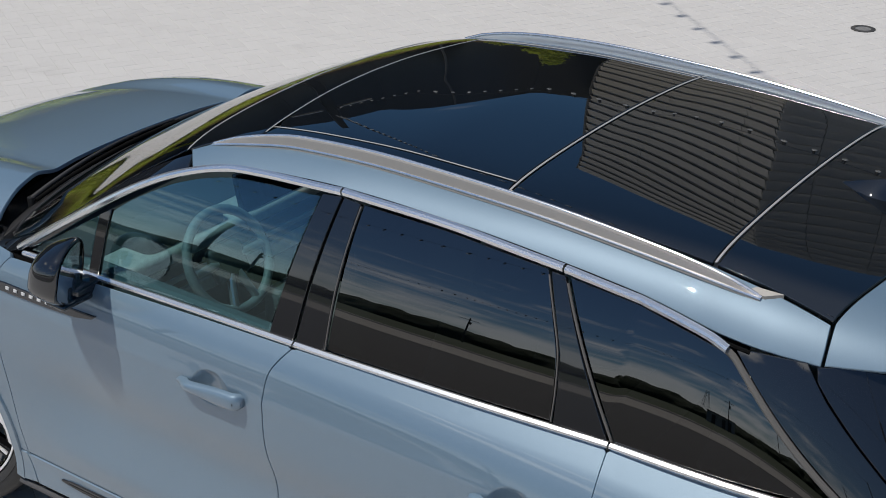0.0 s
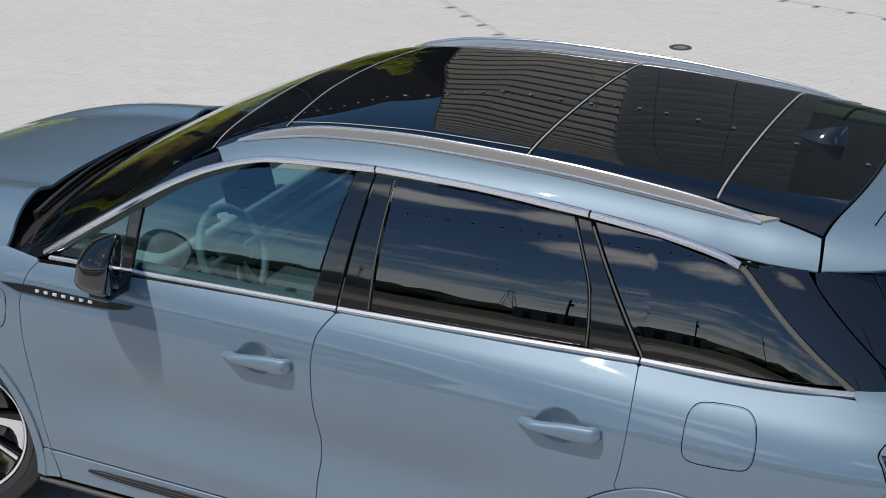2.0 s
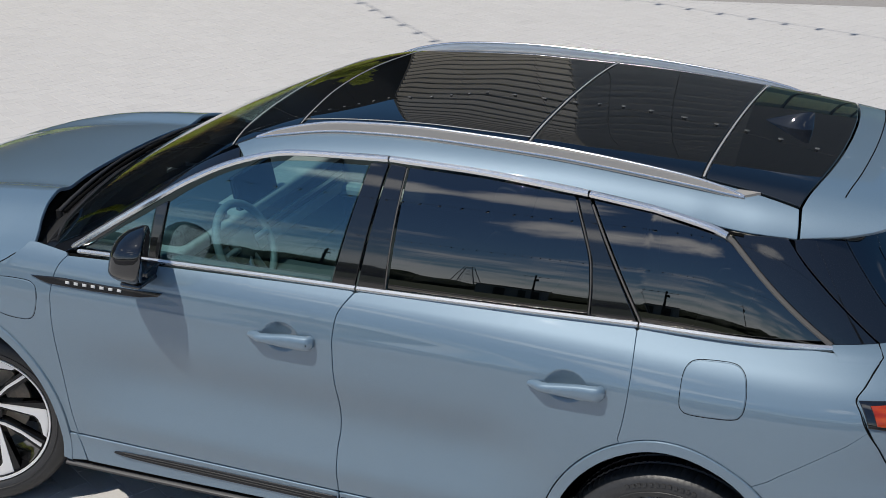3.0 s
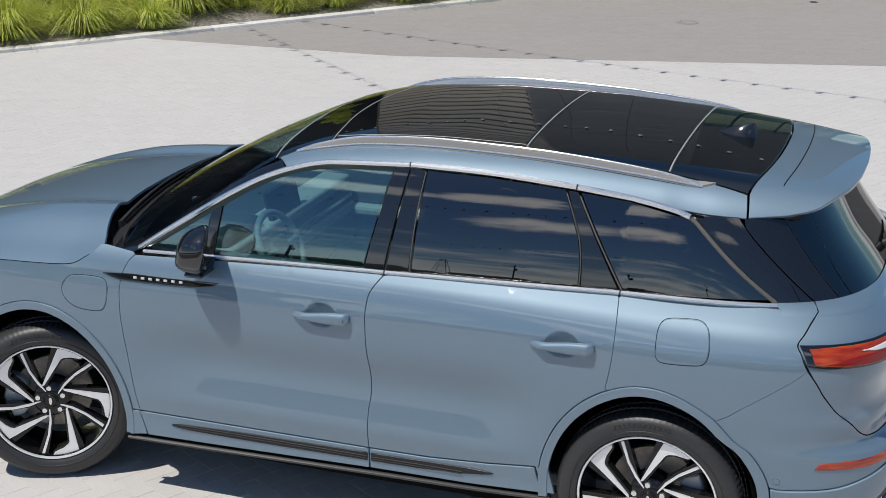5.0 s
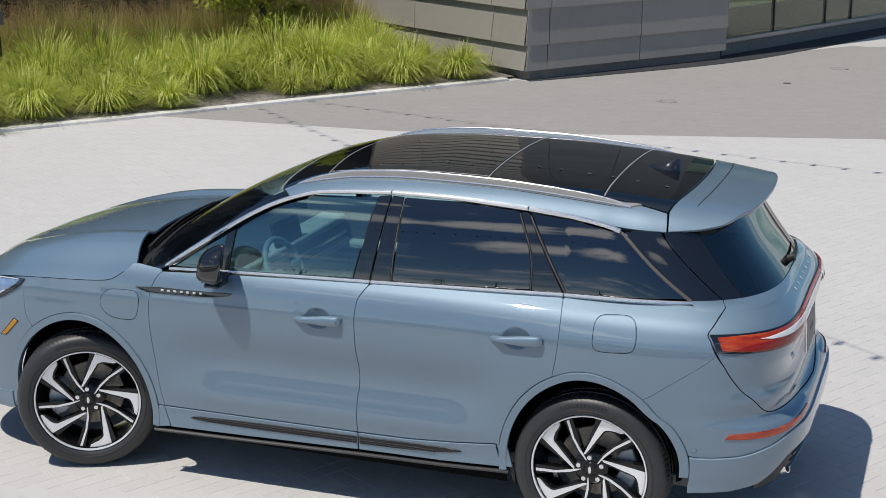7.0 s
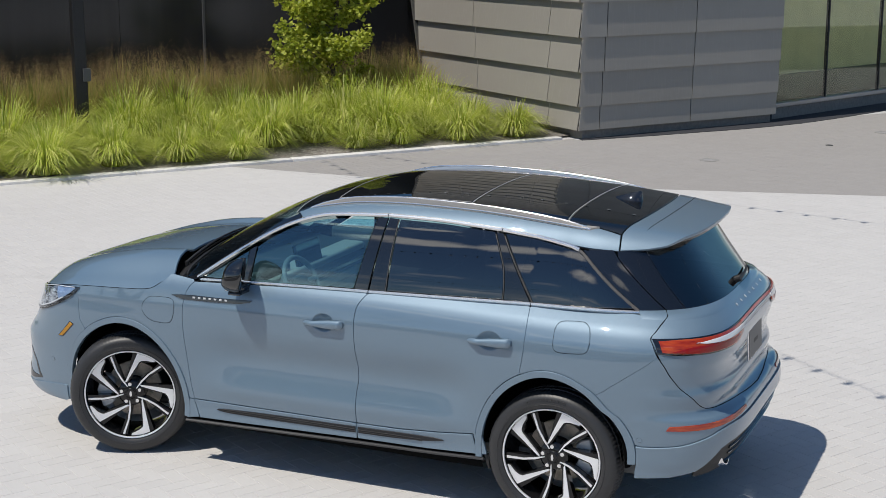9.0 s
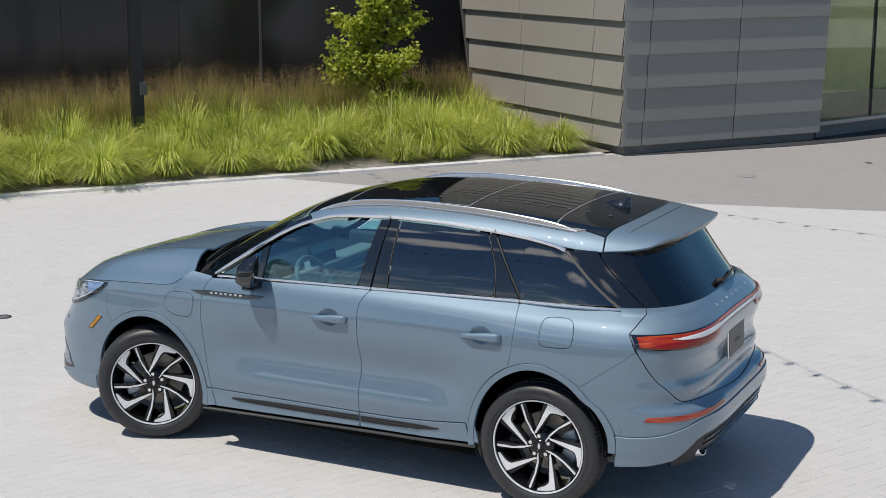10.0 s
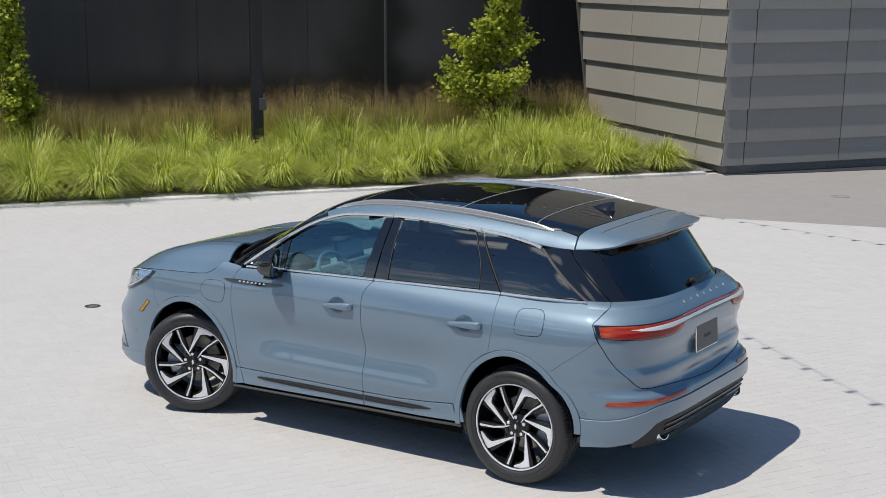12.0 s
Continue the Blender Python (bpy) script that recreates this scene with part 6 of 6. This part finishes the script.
for hub in (HUB_F, HUB_R):
    for flip in (-1, 1):
        m = Matrix.Translation((hub, 0, 0.375)) @ Matrix.Diagonal((1, flip, 1.13, 1))
        well = lathe_bm([(0.405, 0.885), (0.425, 0.86), (0.425, 0.56), (0.05, 0.55)], 40, m)
        bmesh.ops.delete(well, geom=[v for v in well.verts if v.co.z < 0.34], context="VERTS")
        part("wheel_well", well, RUBBER_DARK, car, smooth=40)


# wheels
def polar(a, r):
    return (r * math.cos(radians(a)), r * math.sin(radians(a)))


def wheel(hub, flip, steer=0.0):
    R = 0.270
    place = Matrix.Translation((hub, 0, HUB_Z)) @ Matrix.Translation((0, flip * 0.88, 0)) @ Matrix.Rotation(radians(steer), 4, "Z") @ Matrix.Translation((0, -flip * 0.88, 0)) @ Matrix.Diagonal((1.036, flip, 1.036, 1))
    y0 = 0.885

    def fix(bm):
        bmesh.ops.transform(bm, matrix=place, verts=bm.verts)
        return bm
    rim = part("wheel", fix(lathe_bm([(0.262, y0 + 0.012), (0.2695, y0 + 0.013), (0.2695, y0 - 0.02), (0.245, y0 - 0.06), (0.235, y0 - 0.14), (0.25, y0 - 0.20), (0.235, y0 - 0.205), (0.228, y0 - 0.13), (0.238, y0 - 0.055), (0.252, y0 - 0.015), (0.2545, y0 + 0.008)], 72)), RIM_BLACK, car, "black and machined alloy wheel", smooth=40)
    part("rim_ring", fix(lathe_bm([(0.2585, y0 + 0.006), (0.2595, y0 + 0.0155), (0.2660, y0 + 0.0175), (0.2680, y0 + 0.014)], 90)), MACHINED, rim, smooth=40)
    # tyre with shoulder blocks and grooves
    prof = [(0.268, y0 + 0.004), (0.273, y0 + 0.020), (0.284, y0 + 0.028), (0.305, y0 + 0.031), (0.328, y0 + 0.026), (0.343, y0 + 0.014), (0.351, y0 + 0.001), (0.356, y0 - 0.014), (0.3585, y0 - 0.036),
            (0.3525, y0 - 0.038), (0.3525, y0 - 0.048), (0.3595, y0 - 0.050), (0.360, y0 - 0.085), (0.353, y0 - 0.087), (0.353, y0 - 0.098), (0.360, y0 - 0.10), (0.3585, y0 - 0.15), (0.350, y0 - 0.19), (0.33, y0 - 0.215), (0.27, y0 - 0.21)]
    seg = 288
    bm = bmesh.new()
    rings = []
    for k, (r, q) in enumerate(prof):
        ring = []
        for i in range(seg):
            a = 2 * math.pi * (i + 0.5 * (k in (6, 7))) / seg
            rr = r - (0.0035 if i % 3 == 0 and k in (6, 7, 8, 11, 12, 15, 16) else 0.0)
            ring.append(bm.verts.new((rr * math.cos(a), q, rr * math.sin(a))))
        rings.append(ring)
    for a, b in zip(rings, rings[1:]):
        for i in range(seg):
            bm.faces.new((a[i], a[(i + 1) % seg], b[(i + 1) % seg], b[i]))
    tyre = part("tyre", fix(bm), RUBBER, rim, "black road tyre with grooved shoulders", smooth=35)
    part("sidewall_ring", fix(lathe_bm([(0.292, y0 + 0.0305), (0.293, y0 + 0.0325), (0.2955, y0 + 0.0325), (0.2965, y0 + 0.0308)], 90)), RUBBER, tyre, smooth=40)
    for i in range(12):
        a = 76 + i * 3.4
        pts = [polar(a, 0.3145), polar(a + 2.0, 0.3145), polar(a + 2.0, 0.326), polar(a, 0.326)]
        part("sidewall_bar", fix(prism_bm(pts, -0.003, Matrix.Translation((0, y0 + 0.0335, 0)))), RUBBER, tyre)
    # hub, spokes
    part("hub", fix(lathe_bm([(0.001, y0 - 0.012), (0.030, y0 - 0.012), (0.034, y0 - 0.016), (0.062, y0 - 0.020), (0.078, y0 - 0.032), (0.082, y0 - 0.09), (0.001, y0 - 0.09)], 40)), RIM_BLACK, rim, smooth=35)
    part("centre_cap", fix(lathe_bm([(0.001, y0 - 0.006), (0.024, y0 - 0.008), (0.028, y0 - 0.013)], 30)), RIM_BLACK, rim, smooth=35)
    emblem = [(0.007 * math.cos(t), 0.017 * math.sin(t)) for t in (2 * math.pi * i / 16 for i in range(16))]
    part("cap_emblem", fix(prism_bm(emblem, -0.003, Matrix.Translation((0, y0 - 0.004, 0)))), CHROME, rim)
    back = [(121, 0.25), (84, 0.975), (66, 0.98), (50, 0.975), (53, 0.87), (66, 0.79), (71, 0.74), (101, 0.25)]
    face = [(117, 0.275), (78, 0.955), (65, 0.963), (52, 0.950), (54, 0.893), (64, 0.838), (70, 0.795), (73, 0.755), (107, 0.275)]
    thin_back = [(112, 0.15), (128, 0.15), (128, 0.36), (119, 0.965), (109.5, 0.965), (116, 0.36)]
    thin = [(112, 0.165), (117, 0.165), (123.5, 0.36), (120.5, 0.60), (116, 0.925), (113.2, 0.925), (117.2, 0.60), (117.5, 0.36)]
    for i in range(5):
        turn = 72 * i
        for name, shape, depth, lift, m in (("spoke", back, -0.045, -0.004, RIM_BLACK), ("spoke", thin_back, -0.040, -0.006, RIM_BLACK)):
            bm = prism_bm([polar(a + turn, r * R) for a, r in shape], depth, Matrix.Translation((0, y0 + lift, 0)))
            for v in bm.verts:
                r = math.hypot(v.co.x, v.co.z)
                v.co.y -= 0.016 * ease(0.24, 0.08, r)
            s = part(name, fix(bm), m, rim)
            shape2 = face if name == "spoke" and shape is back else thin
            bm = prism_bm([polar(a + turn, r * R) for a, r in shape2], -0.006, Matrix.Translation((0, y0 + 0.001, 0)))
            for v in bm.verts:
                r = math.hypot(v.co.x, v.co.z)
                v.co.y -= 0.016 * ease(0.24, 0.08, r)
            part("spoke_face", fix(bm), MACHINED, s, "bright machined spoke face")
        nut = polar(90 + 72 * i + 4, 0.056)
        part("wheel_nut", fix(rod_bm((nut[0], y0 - 0.04, nut[1]), (nut[0], y0 - 0.010, nut[1]), 0.0135, 0.011, 6)), CHROME, rim)
    part("brake_disc", fix(lathe_bm([(0.08, y0 - 0.125), (0.165, y0 - 0.125), (0.165, y0 - 0.15)], 48)), DISC, rim, smooth=35)
    side = -1 if hub < 0 else 1
    cal = [polar(a, r) for a, r in ((180 - 28, 0.115), (180 - 34, 0.155), (180 - 30, 0.205), (180, 0.212), (180 + 30, 0.205), (180 + 34, 0.155), (180 + 28, 0.115), (180, 0.125))]
    if side > 0:
        cal = [(-a, b) for a, b in cal]
    part("brake_caliper", fix(prism_bm(cal, -0.06, Matrix.Translation((0, y0 - 0.075, 0)), 0.006)), CALIPER, rim)
    return rim


for hub in (HUB_F, HUB_R):
    for flip in (-1, 1):
        wheel(hub, flip, 0.0 if hub > 0 else 24.0 if flip < 0 else 20.0)

# cabin
part("cabin_floor", box_bm((-1.0, -0.76, 0.30), (1.9, 0.76, 0.36), 0.01), DOOR_TRIM, car)
part("load_cover", box_bm((1.15, -0.70, 0.98), (1.95, 0.70, 1.0), 0.01), CABIN_GREY, car)
bm = box_bm((-1.05, -0.78, 0.70), (-0.565, 0.78, 1.06), 0.05, 4)
for v in bm.verts:
    if v.co.x < -0.8:
        v.co.z += 0.04 if v.co.z > 0.9 else 0
dash = part("dashboard", bm, CABIN_GREY, car, "dark dashboard", smooth=40)
part("dash_pad", box_bm((-0.73, -0.74, 1.01), (-0.570, 0.74, 1.075), 0.02, 3), CREAM, dash, "pale padded dashboard top", smooth=40)
part("vent_strip", box_bm((-0.575, -0.72, 0.965), (-0.557, 0.72, 0.985), 0.003), SATIN, dash)
part("dash_trim", box_bm((-0.64, -0.74, 0.885), (-0.55, 0.74, 0.94), 0.01), CREAM, dash)
sc = box_bm((-0.012, -0.155, -0.085), (0.012, 0.155, 0.085), 0.008)
bmesh.ops.transform(sc, matrix=Matrix.Translation((-0.61, 0.02, 1.125)) @ Matrix.Rotation(radians(-12), 4, "Y"), verts=sc.verts)
part("centre_screen", sc, GLOSS_BLACK, dash, "dark tablet screen")
hood_bm = box_bm((-0.79, -0.56, 1.03), (-0.60, -0.20, 1.13), 0.03, 3)
part("instrument_hood", hood_bm, CABIN_GREY, dash, smooth=40)
sw = Matrix.Translation((-0.43, -0.38, 1.045)) @ Matrix.Rotation(radians(-26), 4, "Y")
ring = [sw @ Vector((0, 0.170 * math.cos(a), 0.164 * math.sin(a))) for a in (2 * math.pi * i / 40 for i in range(40))]
wheel_ring = tube("steering_wheel", ring, 0.016, WHEEL_GREY, car, "grey leather steering wheel", seg=10, closed=True)
bm = box_bm((-0.03, -0.075, -0.065), (0.012, 0.075, 0.055), 0.02, 3)
bmesh.ops.transform(bm, matrix=sw, verts=bm.verts)
part("wheel_boss", bm, CABIN_GREY, wheel_ring, smooth=40)
for y1, z1 in ((-0.155, 0.0), (0.155, 0.0), (-0.05, -0.150), (0.05, -0.150)):
    part("wheel_arm", rod_bm(sw @ Vector((0, y1 * 0.35, z1 * 0.3)), sw @ Vector((0, y1, z1)), 0.014), SATIN, wheel_ring)


def seat(x, y, wide):
    def pad(lo, hi, lean, at, name, own, bev=0.045):
        b = box_bm(lo, hi, bev, 4)
        bmesh.ops.transform(b, matrix=Matrix.Translation(at) @ Matrix.Rotation(radians(lean), 4, "Y"), verts=b.verts)
        return part(name, b, CREAM, own, smooth=50)
    cushion = pad((-0.27, -wide, -0.07), (0.26, wide, 0.08), -6, (x, y, 0.62), "seat", car)
    pad((-0.06, -wide * 0.98, 0), (0.07, wide * 0.98, 0.62), 17, (x + 0.26, y, 0.66), "backrest", cushion)
    for dy in ((0,) if wide < 0.4 else (-0.38, 0.0, 0.38)):
        pad((-0.045, -0.13, 0), (0.045, 0.13, 0.17), 12, (x + 0.44, y + dy, 1.29), "headrest", cushion, 0.035)
        part("headrest_post", rod_bm((x + 0.44, y + dy, 1.2), (x + 0.455, y + dy, 1.32), 0.008), SATIN, cushion)


seat(0.18, -0.38, 0.25)
seat(0.18, 0.38, 0.25)
seat(0.98, 0.0, 0.53)
part("centre_console", box_bm((-0.55, -0.11, 0.36), (0.35, 0.11, 0.80), 0.03, 3), DOOR_TRIM, car, smooth=40)
for flip in (-1, 1):
    for a, b, who in ((-0.84, 0.2, 0), (0.24, 0.88, 1)):
        part("door_card", box_bm((a, flip * 0.785 - 0.03, 0.45), (b, flip * 0.785 + 0.03, 1.15), 0.02), DOOR_TRIM, (front_door, rear_door)[who][0 if flip < 0 else 1])
        part("armrest", box_bm((a + 0.25, flip * 0.73 - 0.04, 0.86), (b - 0.05, flip * 0.73 + 0.04, 0.92), 0.02), CREAM, (front_door, rear_door)[who][0 if flip < 0 else 1])
verts, faces = [], []
for i in range(29):
    for j in range(17):
        x, y = -0.33 + 1.90 * i / 28, -0.56 + 1.12 * j / 16
        verts.append(surface_point(roof, x, y, -0.035)[0])
for i in range(28):
    for j in range(16):
        a = i * 17 + j
        faces.append((a, a + 17, a + 18, a + 1))
poly_mesh("headliner", verts, faces, plain("headliner_grey", (0.52, 0.51, 0.50), 0.8), car, smooth=60)
b = box_bm((-0.34, -0.11, 1.40), (-0.31, 0.11, 1.46), 0.012, 3)
part("inside_mirror", b, BLACK, car, smooth=40)


# ---- herringbone pavers, laid last ----
PW, PL = 0.10, 0.20
e1 = Vector((math.cos(radians(-29.5)), math.sin(radians(-29.5)), 0))
e2 = Vector((-e1.y, e1.x, 0))
lay_from = Vector((-0.756, -0.457, 0))
rng = random.Random(2)


def edge_of_zone(p):
    """How far a place lies inside the darker paving in front of the clad building."""
    return p.y - (8.70 + max(0.0, (p.x + 3.5)) * 0.243)


def grey_zone(p):
    return edge_of_zone(p) > 0


def clipped(poly, depth):
    """The part of a polygon whose depth is positive."""
    out = []
    for i, p in enumerate(poly):
        q, dp, dq = poly[i - 1], depth[i], depth[i - 1]
        if dp * dq < 0:
            out.append(q.lerp(p, dq / (dq - dp)))
        if dp > 0:
            out.append(p)
    return out


def laid():
    for i in range(-190, 190):
        for j in range(-95, 95):
            for turn_ in (0, 1):
                u = (i + 2 * j) * PW
                w = (i - 2 * j) * PW
                lo = (u, w) if turn_ == 0 else (u, w + PW)
                size = (PL, PW) if turn_ == 0 else (PW, PL)
                c = lay_from + e1 * (lo[0] + size[0] / 2) + e2 * (lo[1] + size[1] / 2)
                if -12.0 < c.x < 9.0 and -5.3 < c.y < 18.5 and (c.x < 6.3 or c.y < 8.8) and (c - BED).dot(INTO) < 0.11 and ((c - CORNER_AT).dot(FACE_A) < -0.05 or (c - CORNER_AT).dot(Vector((FACE_A.y, -FACE_A.x, 0))) > 0.05):
                    yield c, turn_


def paver_points(c, turn_, tilt):
    a, b = (e1, e2) if turn_ == 0 else (e2, e1)
    g, ch = 0.0008, 0.0020
    out = []
    for inset_, z in ((0.0, -0.012), (0.0, -0.0022), (ch, 0.0)):
        for s, t in ((-1, -1), (1, -1), (1, 1), (-1, 1)):
            out.append(c + a * s * (PL / 2 - g - inset_) + b * t * (PW / 2 - g - inset_) + Vector((0, 0, z + tilt[0] + tilt[1] * s + tilt[2] * t)))
    return out


PAVER_FACES = [(8, 9, 10, 11)] + [(k + r, (k + 1) % 4 + r, (k + 1) % 4 + r + 4, k + r + 4) for r in (0, 4) for k in range(4)]
lots = {"pale": ([], []), "grey": ([], [])}
single = []
for c, turn_ in laid():
    tilt = (rng.uniform(-0.0004, 0.0004), rng.uniform(-0.0002, 0.0002), rng.uniform(-0.0002, 0.0002))
    if -1.9 < c.x < 1.25 and -2.3 < c.y < -0.55 and len(single) < 300:
        single.append((c, turn_, tilt))
        continue
    a_, b_ = (e1, e2) if turn_ == 0 else (e2, e1)
    box = [c + a_ * s * (PL / 2 - 0.0011) + b_ * t * (PW / 2 - 0.0011) for s, t in ((-1, -1), (1, -1), (1, 1), (-1, 1))]
    kerbward = [-0.003 - (p - BED).dot(INTO) for p in box]
    if max(kerbward) <= 0:
        continue
    side = [edge_of_zone(p) for p in box]
    if min(side) < 0 < max(side) or min(kerbward) < 0:
        kept = clipped(box, kerbward)
        side = [edge_of_zone(p) for p in kept]
        for name, sign in (("grey", 1), ("pale", -1)):
            cut = clipped(kept, [sign * q - 0.001 for q in side])
            if len(cut) > 2:
                v, f = lots[name]
                b, n = len(v), len(cut)
                v += [p + Vector((0, 0, -0.012)) for p in cut] + cut
                f += [tuple(range(b + n, b + 2 * n))] + [(b + k, b + (k + 1) % n, b + n + (k + 1) % n, b + n + k) for k in range(n)]
        continue
    v, f = lots["grey" if grey_zone(c) else "pale"]
    b = len(v)
    v += paver_points(c, turn_, tilt)
    f += [tuple(b + q for q in t) for t in PAVER_FACES]
tagged(poly_mesh("pale_pavers", *lots["pale"], PAVER, ground), "pale grey concrete pavers laid in herringbone", kind="stuff")
tagged(poly_mesh("grey_pavers", *lots["grey"], PAVER_GREY, ground), "darker grey pavers before the building", kind="stuff")
shared = []
for turn_ in (0, 1):
    me = bpy.data.meshes.new("paver")
    me.from_pydata(paver_points(Vector(), turn_, (0, 0, 0)), [], PAVER_FACES)
    me.materials.append(PAVER_ONE)
    shared.append(me)
for c, turn_, tilt in single:
    o = new("paver", shared[turn_])
    o.parent = ground
    o.location = c + Vector((0, 0, tilt[0]))
